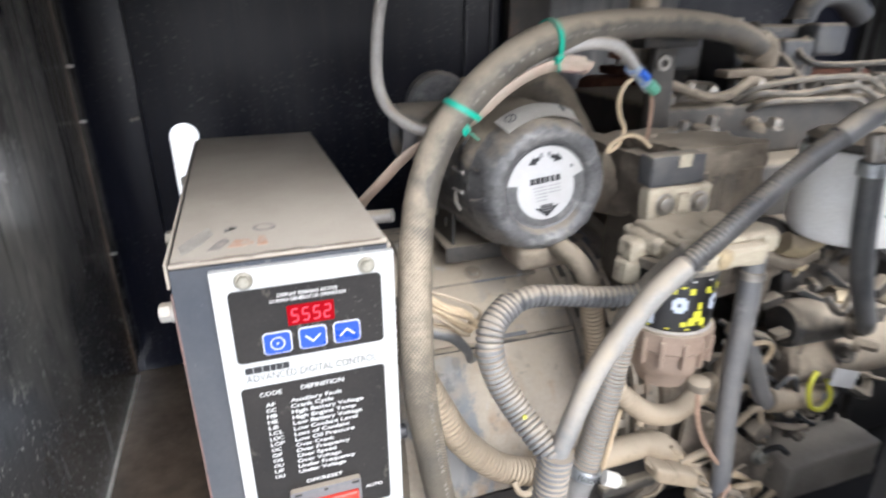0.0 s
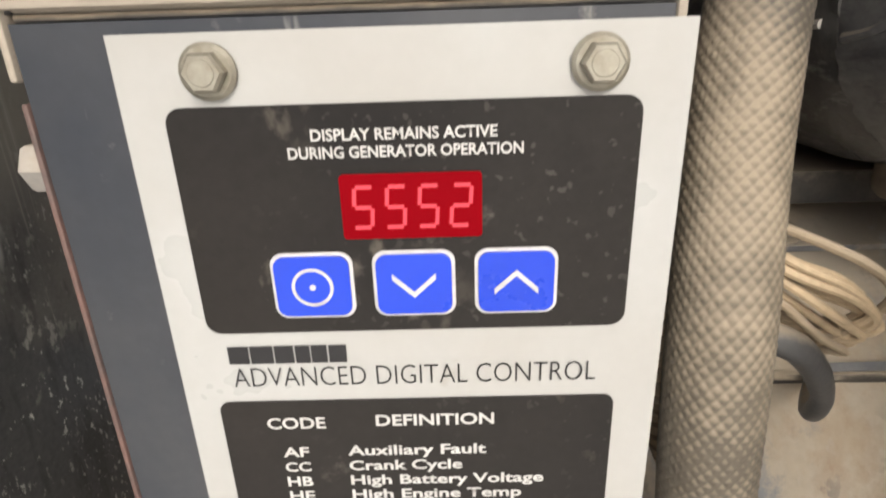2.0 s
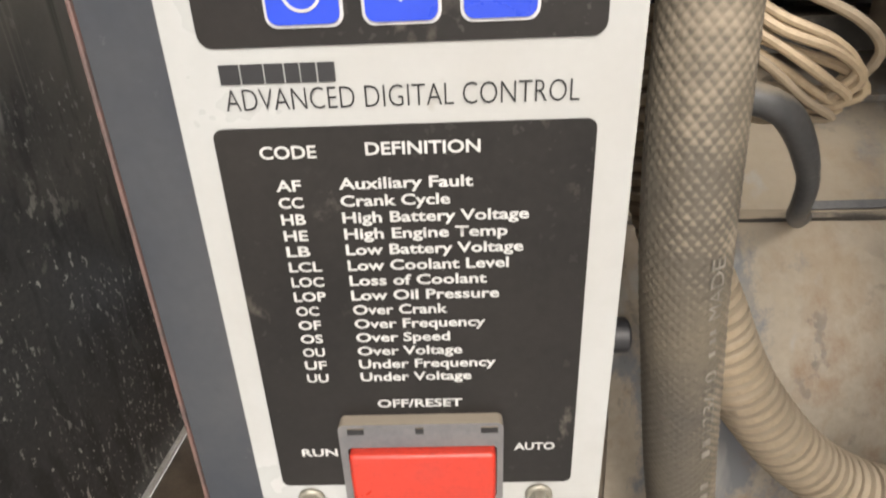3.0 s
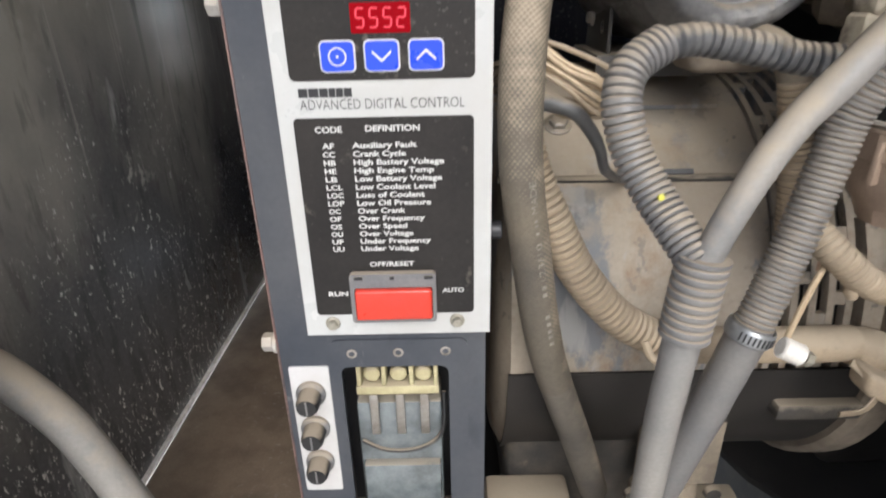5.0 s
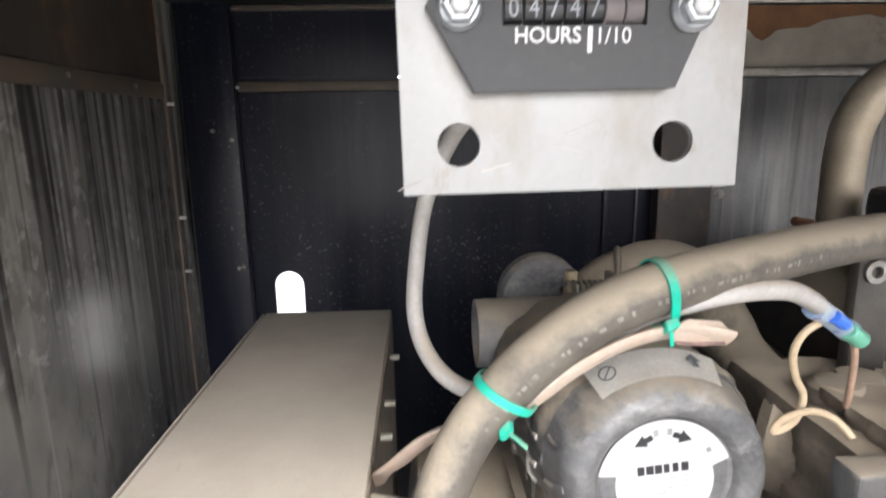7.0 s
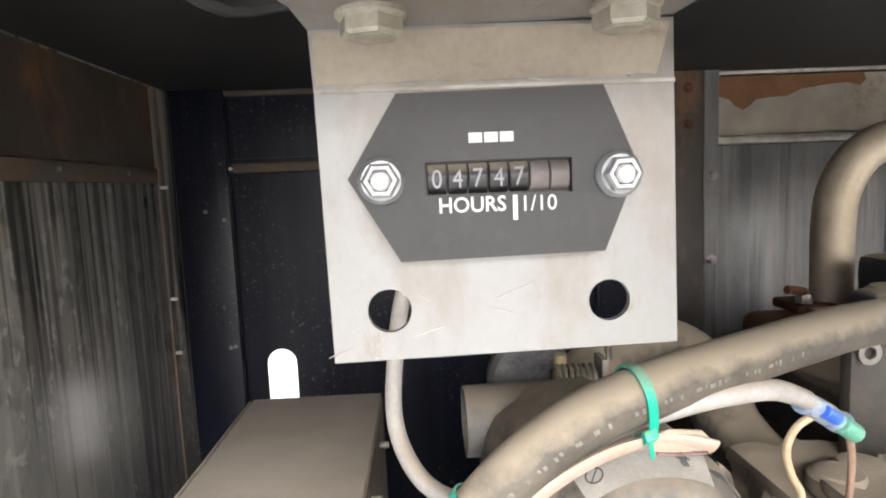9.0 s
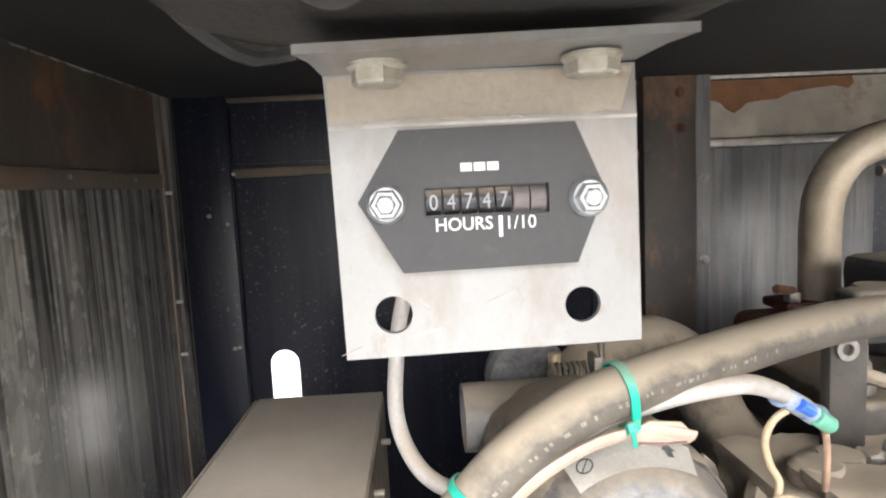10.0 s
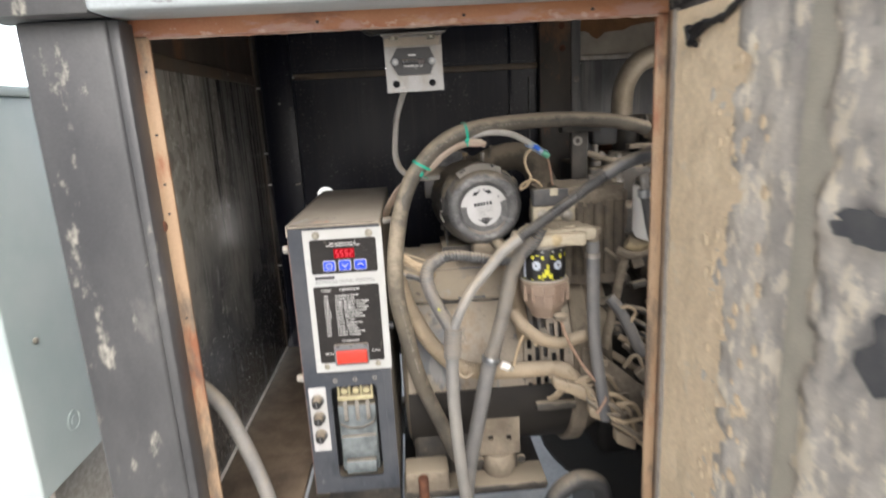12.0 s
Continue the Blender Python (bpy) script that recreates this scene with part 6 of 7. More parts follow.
    for i in range(40):
        x, y, z = rnd.uniform(0.55, 0.86), rnd.uniform(0.455, 0.520), rnd.uniform(0.56, 0.95)
        if i % 3 == 0:
            w, h = rnd.uniform(0.012, 0.034), rnd.uniform(0.010, 0.030)
            part("casting_block", box(x, x + w, y, y + 0.06, z, z + h, 0.004, 2), ENGINE if i % 2 else OILBLACK, e, "dark small casting")
        else:
            part("loose_lead", sweep([(x - 0.03, y + 0.02, z + 0.02), (x, y - 0.012, z + rnd.uniform(-0.01, 0.02)), (x + 0.035, y - 0.006, z - 0.02), (x + 0.07, y + 0.02, z - rnd.uniform(0.0, 0.05))], rnd.uniform(0.003, 0.008), 8, 0.008, rough=0.3), rnd.choice((BLACKHOSE, OILBLACK, ENGINE, TANCON, ENGINE)), e, "dusty lead")
    for i in range(18):
        x, y, z = rnd.uniform(0.54, 0.92), rnd.uniform(0.50, 0.60), rnd.uniform(0.64, 0.97)
        if i % 2:
            part("fitting", hexbolt((x, y, z), (rnd.uniform(-1, 1), -1, rnd.uniform(-0.4, 0.8)), rnd.uniform(0.008, 0.014), rnd.uniform(0.015, 0.035), 0.016), ENGINE if i % 3 else STEEL, e, "small fitting")
        else:
            part("lead", sweep([(x - 0.05, y, z + 0.03), (x, y - 0.03, z), (x + 0.06, y - 0.01, z - 0.05), (x + 0.10, y + 0.02, z - 0.10)], rnd.uniform(0.004, 0.008), 8, 0.008, rough=0.15), BLACKHOSE if i % 4 else TANCON, e, "engine lead")


engine()


def linkage():
    """The crowded governor linkage, leads and fittings in front of the block."""
    l = thing("governor_linkage", "oily dust-caked brackets, leads and fittings on the engine side", "linkage", (0.66, 0.46, 0.70))
    rnd = random.Random(73)
    for i in range(46):
        x, y, z = rnd.uniform(0.535, 0.80), rnd.uniform(0.440, 0.500), rnd.uniform(0.66, 0.955)
        m = rnd.choice((ENGINE, FLUTE, TAN, FLUTE, TAN, POSTGREY))
        k = i % 4
        if k == 0:
            w, h, t = rnd.uniform(0.016, 0.040), rnd.uniform(0.008, 0.022), rnd.uniform(-0.8, 0.8)
            b = caked(box(-w / 2, w / 2, -0.008, 0.008, -h / 2, h / 2, 0.002, 2), 1, 0.0012, 90)
            bmesh.ops.transform(b, matrix=Matrix.Translation((x, y, z)) @ Matrix.Rotation(t, 4, "Y"), verts=b.verts)
            part("bracket_piece", b, m, l)
        elif k == 1:
            part("fitting", hexbolt((x, y, z), (rnd.uniform(-1, 1), -1, rnd.uniform(-0.6, 0.8)), rnd.uniform(0.006, 0.012), rnd.uniform(0.012, 0.028), 0.014), m, l)
        elif k == 2:
            d = Vector((rnd.uniform(-1, 1), rnd.uniform(-0.3, 0.2), rnd.uniform(-0.8, 0.8))).normalized() * rnd.uniform(0.03, 0.07)
            p = Vector((x, y, z))
            part("rod", sweep([p, p + d * 0.5 + Vector((0, -0.008, 0)), p + d], rnd.uniform(0.003, 0.006), 8, 0.006, rough=0.2), m, l)
        else:
            p = Vector((x, y - 0.01, z))
            part("lead", sweep([p, p + Vector((0.02, -0.010, rnd.uniform(-0.03, 0.03))), p + Vector((0.05, 0.0, rnd.uniform(-0.05, 0.02))), p + Vector((0.085, 0.02, rnd.uniform(-0.08, 0.0)))], rnd.uniform(0.003, 0.0065), 8, 0.006, rough=0.25), rnd.choice((OILBLACK, BLACKHOSE, ENGINE, TANCON)), l)
    part("tan_elbow", sweep([(0.535, 0.432, 0.972), (0.552, 0.428, 0.966), (0.575, 0.430, 0.972), (0.605, 0.440, 0.984)], 0.0125, 14, 0.005, rough=0.15), BRASS, l, "dull brass pipe elbow")
    part("tan_elbow", sweep([(0.520, 0.440, 0.955), (0.545, 0.430, 0.948), (0.580, 0.430, 0.956)], 0.0085, 12, 0.005, rough=0.2), TAN, l)
    part("pale_foot", caked(box(0.655, 0.830, 0.440, 0.520, 0.560, 0.622, 0.006, 2), 5, 0.004, 40), RUSTY_PANEL, l, "pale grey casting foot")


linkage()


# ---- filters ----
def fuel_filter():
    f = thing("fuel_filter", "fuel filter with cream head, black and yellow label, brown bowl", "filter", (0.39, 0.41, 0.86))
    cx, cy = 0.390, 0.436
    head = part("head", caked(box(0.360, 0.455, 0.392, 0.482, 0.966, 0.9870, 0.005, 2), 5, 0.0022, 70), CREAM, f, "cream cast head")
    part("head_flange", caked(box(0.366, 0.466, 0.400, 0.4745, 0.9860, 0.9935, 0.004, 2), 6, 0.0030, 60), CREAM, head, "lumpy top of the casting")
    part("head_skirt", lathe((cx, cy, 0.962), (0, 0, 1), [(0, 0), (0.041, 0), (0.043, 0.003), (0.043, 0.010), (0, 0.010)], 36), STEEL, head, "dull lip over the can")
    part("head_step", caked(box(0.353, 0.372, 0.424, 0.470, 0.974, 0.9890, 0.005, 2), 4, 0.0024, 80), CREAM, head, "stepped side of the casting")
    part("head_boss", caked(lathe((0.386, 0.418, 0.990), (0, 0, 1), [(0, 0), (0.013, 0), (0.0125, 0.005), (0.010, 0.007), (0, 0.0075)], 16), 1, 0.0014, 90), CREAM, head, "raised boss")
    part("head_boss", caked(lathe((0.432, 0.432, 0.990), (0, 0, 1), [(0, 0), (0.017, 0), (0.0165, 0.006), (0.013, 0.008), (0, 0.0085)], 18), 1, 0.0014, 90), CREAM, head, "raised boss")
    part("head_ear", caked(box(0.452, 0.474, 0.398, 0.440, 0.972, 0.994, 0.006, 2), 3, 0.0014, 70), CREAM, head, "side ear")
    part("head_plug", hexbolt((0.404, 0.3925, 0.978), (0, -1, 0), 0.008, 0.003, 0.010), BRASS, head, "tarnished plug")
    part("mount_plate", caked(box(0.383, 0.460, 0.4755, 0.493, 0.975, 1.0205, 0.004, 3), 4, 0.0012, 60), CREAM, f, "cream mounting lug")
    part("mount_boss", caked(box(0.4155, 0.4300, 0.4715, 0.478, 0.9950, 1.0140, 0.002, 2), 2, 0.0010, 80), CREAM, f, "square boss on the lug")
    for x, z in ((0.402, 1.004), (0.4435, 1.003)):
        part("bolt", lathe((x, 0.4765, z), (0, -1, 0), [(0, 0), (0.0115, 0), (0.0115, 0.0015), (0.0085, 0.002), (0.0080, 0.006), (0.006, 0.007), (0, 0.007)], 18), STEEL, f, "dull flanged bolt")
    part("black_block", caked(box(0.384, 0.448, 0.477, 0.500, 1.0215, 1.0520, 0.003, 2), 3, 0.0012, 60), BLOCKPL, f, "dark plastic block")
    part("tan_chip", caked(box(0.414, 0.428, 0.475, 0.481, 1.0400, 1.0525), 2, 0.0012), CREAM, f, "pale paint patch")
    part("elbow", caked(box(0.3375, 0.3640, 0.434, 0.458, 0.9665, 0.9860, 0.005, 2), 4, 0.0022, 80), CREAM, f, "lumpy cream elbow block")
    part("elbow_nut", caked(lathe((0.3440, 0.446, 0.9445), (0.05, 0, 1), [(0, 0), (0.0118, 0), (0.0138, 0.002), (0.0138, 0.020), (0.0118, 0.022), (0, 0.023)], 6), 2, 0.0010, 90), CREAM, f, "dusty yellowed hexagon nut")
    part("outlet", lathe((0.475, 0.425, 0.955), (0, 0, 1), [(0, 0), (0.011, 0), (0.011, 0.022), (0.014, 0.024), (0.014, 0.034), (0, 0.036)], 20), TAN, f, "dusty outlet fitting")
    part("outlet_arm", rod((0.475, 0.425, 0.981), (0.446, 0.430, 0.979), 0.011, 16), CREAM, f)
    can = part("can", lathe((cx, cy, 0.905), (0, 0, 1), [(0, 0), (0.038, 0), (0.0395, 0.004), (0.0395, 0.058), (0.037, 0.063), (0, 0.063)], 40), CANLABEL, f, "black can with yellow print")
    rnd = random.Random(5)

    def patch(a0, a1, z0, z1, m, r=0.0399):
        bm = bmesh.new()
        n = 5
        lo = [bm.verts.new((cx + r * math.sin(radians(a0 + (a1 - a0) * k / n)), cy - r * math.cos(radians(a0 + (a1 - a0) * k / n)), z0)) for k in range(n + 1)]
        hi = [bm.verts.new((v.co.x, v.co.y, z1)) for v in lo]
        for k in range(n):
            bm.faces.new((lo[k], lo[k + 1], hi[k + 1], hi[k]))
        part("print_patch", bm, m, can)
    patch(-66, 66, 0.9565, 0.9580, LABEL)
    patch(-62, 60, 0.9445, 0.9505, YELLOW)
    patch(-66, 66, 0.9085, 0.9100, YELLOW)
    for a0, a1, z0, z1, m in ((-57, -49, 0.951, 0.953, YELLOW), (-30, -22, 0.9505, 0.9525, YELLOW), (14, 24, 0.943, 0.9445, YELLOW), (-38, -18, 0.929, 0.939, PALEBLUE), (-34, -22, 0.926, 0.9415, PALEBLUE), (16, 38, 0.928, 0.9385, PALEBLUE), (21, 33, 0.9255, 0.941, PALEBLUE), (-8, 4, 0.917, 0.9275, YELLOW), (-14, -4, 0.913, 0.921, YELLOW), (2, 12, 0.912, 0.9195, YELLOW), (-24, -16, 0.912, 0.917, YELLOW), (-3, 3, 0.929, 0.936, YELLOW), (-31, -27, 0.932, 0.936, CANLABEL), (25, 30, 0.931, 0.936, CANLABEL)):
        patch(a0, a1, z0, z1, m, 0.0399 if m is not CANLABEL else 0.0403)
    patch(-66, -58, 0.911, 0.942, PALEBLUE)
    part("yellow_band", lathe((cx, cy, 0.903), (0, 0, 1), [(0.039, 0), (0.041, 0.0005), (0.041, 0.0025), (0.039, 0.003)], 40), LABEL2, f)
    bowl = part("bowl", lathe((cx + 0.003, cy, 0.832), (0, 0, 1), [(0, 0), (0.016, 0), (0.025, 0.003), (0.029, 0.014), (0.0345, 0.020), (0.0385, 0.030), (0.0395, 0.046), (0.0420, 0.049), (0.0420, 0.066), (0.0400, 0.070), (0, 0.070)], 14, None, 0.07), BOWL, f, "stained brown bowl with flat facets", 25)
    part("bowl_rim", lathe((cx + 0.002, cy, 0.898), (0, 0, 1), [(0.040, 0), (0.0425, 0.001), (0.0425, 0.003), (0.040, 0.004)], 30, None, 0.01), BOWL, bowl)
    for deg in (-68, -44, -16, 10, 34, 60):
        a = radians(deg)
        fin = box(-0.0022, 0.0022, -0.0440, -0.0360, 0.866, 0.894, 0.0010)
        bmesh.ops.transform(fin, matrix=Matrix.Translation((cx + 0.003, cy, 0)) @ Matrix.Rotation(a, 4, "Z"), verts=fin.verts)
        part("bowl_fin", fin, BOWL, bowl)
    part("drain_knob", lathe((0.412, 0.402, 0.834), (0, 0, 1), [(0, 0), (0.010, 0), (0.012, 0.004), (0.012, 0.009), (0.008, 0.012), (0, 0.013)], 14), TAN, f, "tan drain knob")
    f.location += Vector((-0.012, -0.023, 0.020))
    w = thing("drain_wire", "thin pinkish wire hanging below the fuel filter", "wire", (0.44, 0.40, 0.75))
    part("strand", sweep([(0.400, 0.379, 0.856), (0.414, 0.388, 0.816), (0.434, 0.397, 0.776), (0.455, 0.397, 0.742), (0.478, 0.397, 0.712), (0.486, 0.392, 0.690), (0.470, 0.392, 0.662)], 0.0026, 8, 0.006), PINKWIRE, w)


fuel_filter()


def oil_filter():
    o = thing("oil_filter", "white oil filter can with faded dark figures", "filter", (0.625, 0.49, 0.95))
    cx, cy, r = 0.598, 0.418, 0.056
    can = part("can", lathe((cx, cy, 0.978), (0, 0, 1), [(0, 0.004), (0.042, 0), (0.051, 0.004), (r, 0.014), (r, 0.092), (r - 0.002, 0.096), (0, 0.096)], 48), OILWHITE, o, "white painted can")
    part("collar", lathe((cx, cy, 1.0745), (0, 0, 1), [(0, 0), (r - 0.006, 0), (r - 0.004, 0.008), (r - 0.012, 0.014), (0, 0.014)], 40), DARKSTEEL, o, "dark collar")
    word = lettering("lettering", "5333", cx - 0.022, 1.016, 0.054, 0.0150, cy - r - 0.0006, SLATEDARK, can, "blurred dark figures 5333", 0.01)
    for v in word.data.vertices:
        t = (v.co.x - cx) / r
        v.co = Vector((cx + (r + 0.0006) * math.sin(t) + 0.15 * (v.co.z - 1.016), cy - (r + 0.0006) * math.cos(t), v.co.z))


oil_filter()


# ---- hoses and harness ----
BIG = [(0.214, 0.475, 0.545), (0.188, 0.455, 0.625), (0.150, 0.430, 0.740), (0.129, 0.413, 0.850), (0.1210, 0.406, 0.905), (0.1205, 0.411, 0.955), (0.1265, 0.430, 1.005), (0.1385, 0.450, 1.056), (0.157, 0.458, 1.100), (0.180, 0.459, 1.130), (0.202, 0.457, 1.152), (0.229, 0.457, 1.170), (0.260, 0.460, 1.181), (0.305, 0.475, 1.187), (0.372, 0.505, 1.190), (0.432, 0.532, 1.190), (0.515, 0.563, 1.185), (0.585, 0.590, 1.175), (0.638, 0.612, 1.161)]


def big_hose():
    h = thing("coolant_hose", "thick dusty black rubber coolant hose arching over the air cleaner", "hose", (0.2, 0.45, 0.56))
    hose = part("tube", sweep(BIG, 0.0140, 22, 0.005), RUBBER, h)
    # woven relief on the nearest run
    line = spline(BIG, 0.0005)
    bm = bmesh.new()
    rnd = random.Random(2)
    run = [i for i in range(2, len(line) - 2) if 0.62 < line[i].z < 1.050 and line[i].x < 0.16]
    s, prev = 0.0, None
    for i in run:
        t = (line[i + 1] - line[i - 1]).normalized()
        u = Vector((0, -1, 0))
        u = (u - t * u.dot(t)).normalized()
        w = t.cross(u)
        s += (line[i] - line[i - 1]).length
        fade = min(1.0, (i - run[0]) / 200, (run[-1] - i) / 60)
        ring = []
        for j in range(150):
            a = radians(-96 + 192 * j / 149)
            p, q = a / radians(7.2), s / 0.0020
            bulge = abs(math.sin(math.pi * (p + q) / 2) * math.sin(math.pi * (p - q) / 2)) ** 0.8
            rr = 0.01408 + fade * 0.00034 * bulge + 0.0001 * fade * noise.noise(line[i] * 300)
            ring.append(bm.verts.new(line[i] + (u * math.cos(a) + w * math.sin(a)) * rr))
        if prev:
            for j in range(149):
                bm.faces.new((prev[j], prev[j + 1], ring[j + 1], ring[j]))
        prev = ring
    tagged(part("woven_relief", bm, RUBBER2, hose, "fine woven pattern of the hose wall", 60), kind="stuff")
    # faint print: plain dashes along the hose
    def dash(i0, i1, deg, width):
        bm = bmesh.new()
        prev = None
        for i in range(i0, i1 + 1):
            c = line2[i]
            t = (line2[i + 1] - line2[i - 1]).normalized()
            u = Vector((0, -1, 0))
            u = (u - t * u.dot(t)).normalized()
            w = t.cross(u)
            pr = []
            for s in (-1, 1):
                a = radians(deg + s * width)
                pr.append(bm.verts.new(c + (u * math.cos(a) + w * math.sin(a)) * 0.0147))
            if prev:
                bm.faces.new((prev[0], pr[0], pr[1], prev[1]))
            prev = pr
        part("print_dash", bm, HOSEPRINT, hose, "", 0)
    line2 = spline(BIG, 0.0016)
    idx = [i for i in range(2, len(line2) - 3) if 0.165 < line2[i].x < 0.36 and line2[i].z > 1.10]
    i = idx[0]
    while i < idx[-1] - 5:
        n = rnd.choice((1, 1, 2))
        if rnd.random() < 0.7:
            dash(i, i + n, 4 + rnd.uniform(-2, 2), rnd.uniform(3.5, 6.5))
        i += n + 1
    def hose_words(text, z0, z1, deg, tall):
        """Print that runs up the hose."""
        ob = lettering("lettering", text, 0.0, 0.0, z1 - z0, tall, 0.0, HOSEPRINT, hose, "faint print: " + text, 0.0)
        for v in ob.data.vertices:
            z = z0 + v.co.x
            i = min((k for k in range(1, len(line2) - 1) if line2[k].x < 0.22), key=lambda k: abs(line2[k].z - z))
            c = line2[i].lerp(line2[i + 1], max(0.0, min(1.0, (z - line2[i].z) / max(1e-5, line2[i + 1].z - line2[i].z))))
            t = (line2[i + 1] - line2[i - 1]).normalized()
            u = Vector((0, -1, 0))
            u = (u - t * u.dot(t)).normalized()
            w = t.cross(u)
            a = radians(deg) - (v.co.z - tall / 2) / 0.0144
            v.co = c + (u * math.cos(a) + w * math.sin(a)) * 0.01485

    hose_words("MADE", 0.873, 0.895, 20, 0.0046)
    hose_words("123/10", 0.819, 0.850, 20, 0.0046)
    for z in (0.857, 0.862, 0.867):
        i = min((k for k in range(1, len(line2) - 1) if line2[k].x < 0.22), key=lambda k: abs(line2[k].z - z))
        dash(i, i + 1, 20, 5)
    for z in (0.760, 0.766, 0.772, 0.779, 0.786, 0.806, 0.812):
        i = min((k for k in range(1, len(line2) - 1) if line2[k].x < 0.22), key=lambda k: abs(line2[k].z - z))
        dash(i, i + 2, 20, 7)


big_hose()


def cable_tie(at, nearest, tilt, tail):
    """A green tie round the big hose with its lock head and tail."""
    k = thing("cable_tie", "bright green nylon cable tie round the hose", "cable tie", at, "green cable ties")
    line = spline(BIG, 0.004)
    c = min(line, key=lambda p: (p - Vector(nearest)).length)
    i = line.index(c)
    t = (line[i + 1] - line[i - 1]).normalized()
    u = Vector((0, -1, 0))
    u = (u - t * u.dot(t)).normalized()
    w = t.cross(u)
    t2 = (t + u * tilt).normalized()
    bm = bmesh.new()
    n = 30
    ring = []
    for j in range(n):
        a = 2 * math.pi * j / n
        d = u * math.cos(a) + w * math.sin(a)
        low = max(0.0, -d.z)
        rr = 0.0150 + 0.006 * low * low
        p = c + d * rr + t * tilt * 0.010 * math.sin(a)
        ring.append([bm.verts.new(p + t * s + d * h) for s, h in ((-0.0024, 0), (0.0024, 0), (0.0024, 0.0011), (-0.0024, 0.0011))])
    for p, q in zip(ring, ring[1:] + ring[:1]):
        for m in range(4):
            bm.faces.new((p[m], p[(m + 1) % 4], q[(m + 1) % 4], q[m]))
    part("band", bm, GREENTIE, k)
    d = (u * 0.62 - Vector((0, 0, 0.75))).normalized()
    p = c + d * 0.0200
    b = bmesh.new()
    box(-0.0036, 0.0036, -0.0026, 0.0026, -0.0035, 0.0035, 0.0008, 2, b)
    for v in b.verts:
        v.co = p + t * v.co.x + d * v.co.y + d.cross(t) * v.co.z
    part("lock_head", b, GREENTIE, k)
    part("tail", sweep([p, p + Vector(tail) * 0.5, p + Vector(tail)], 0.0022, 8, 0.003, flat=0.35), GREENTIE, k)


cable_tie((0.177, 0.447, 1.12), (0.172, 0.447, 1.130), 0.3, (0.010, -0.003, -0.008))
cable_tie((0.258, 0.452, 1.17), (0.253, 0.452, 1.186), -0.2, (0.001, -0.001, -0.010))


def harness():
    w = thing("wiring_harness", "grey corrugated wiring conduits joining in a fork, dusty", "harness", (0.21, 0.36, 0.50))
    part("trunk", sweep([(0.226, 0.395, 0.450), (0.221, 0.375, 0.520), (0.211, 0.350, 0.640), (0.2055, 0.333, 0.745), (0.2060, 0.326, 0.815), (0.2095, 0.326, 0.862)], 0.0108, 18, 0.006, rough=0.03), CONDUIT2, w, "smooth grey trunk")
    part("fork_collar", sweep([(0.2065, 0.3255, 0.822), (0.2085, 0.326, 0.848), (0.2110, 0.327, 0.872)], 0.0145, 18, 0.002, ridge=0.0022, pitch=0.0052), CONDUIT, w, "ribbed fork collar")
    part("left_branch", sweep([(0.2090, 0.328, 0.868), (0.2005, 0.342, 0.881), (0.191, 0.357, 0.896), (0.1795, 0.371, 0.919), (0.1735, 0.379, 0.945), (0.180, 0.388, 0.963), (0.200, 0.397, 0.975)], 0.0117, 20, 0.002, ridge=0.0026, pitch=0.0045), CONDUIT, w, "grey corrugated branch")
    part("crossing_branch", sweep([(0.194, 0.395, 0.973), (0.220, 0.400, 0.976), (0.256, 0.402, 0.970), (0.292, 0.401, 0.963), (0.322, 0.392, 0.966), (0.350, 0.372, 0.990), (0.366, 0.358, 1.025)], 0.0098, 16, 0.002, ridge=0.0026, pitch=0.0062), BLACKCON, w, "black corrugated branch")
    part("right_branch", sweep([(0.2110, 0.326, 0.868), (0.2230, 0.327, 0.900), (0.2465, 0.336, 0.936), (0.2720, 0.341, 0.963), (0.2985, 0.343, 0.992), (0.326, 0.344, 1.012)], lambda q: 0.0080 + 0.0016 * min(1.0, q / 0.17), 16, 0.005, rough=0.04), CONDUIT2, w, "smooth split branch")
    part("upper_loom", sweep([(0.318, 0.344, 1.0065), (0.334, 0.344, 1.018), (0.362, 0.346, 1.035), (0.404, 0.350, 1.062), (0.440, 0.350, 1.087), (0.470, 0.348, 1.106)], 0.0092, 16, 0.0012, ridge=0.0015, pitch=0.0044), LOOM, w, "black corrugated loom")
    part("loom_tail", sweep([(0.466, 0.348, 1.104), (0.495, 0.346, 1.121), (0.535, 0.348, 1.132), (0.60, 0.39, 1.140), (0.72, 0.46, 1.12)], 0.0105, 14, 0.006), BLACKHOSE, w, "taped loom")
    part("loom_tape", sweep([(0.538, 0.350, 1.133), (0.552, 0.359, 1.136)], 0.0116, 14, 0.004), GREYCABLE, w, "pale tape end")
    part("yellow_dot", lathe((0.190, 0.3445, 0.900), (0, -1, 0.3), [(0.002, 0), (0.0018, 0.0012), (0, 0.0015)], 10), YELLOW, w)
    s = thing("second_conduit", "smooth grey conduit with a bright worm-drive clamp", "conduit", (0.25, 0.37, 0.5))
    part("tube", sweep([(0.222, 0.420, 0.450), (0.232, 0.405, 0.560), (0.257, 0.386, 0.700), (0.270, 0.380, 0.765), (0.278, 0.379, 0.797)], 0.0135, 18, 0.006, rough=0.03), CONDUIT, s)
    part("ribbed_run", sweep([(0.277, 0.379, 0.792), (0.297, 0.388, 0.850), (0.311, 0.395, 0.900), (0.319, 0.396, 0.935), (0.334, 0.385, 0.975), (0.352, 0.366, 1.010)], 0.0128, 18, 0.002, ridge=0.0026, pitch=0.0040), CONDUIT, s, "ribbed grey run")
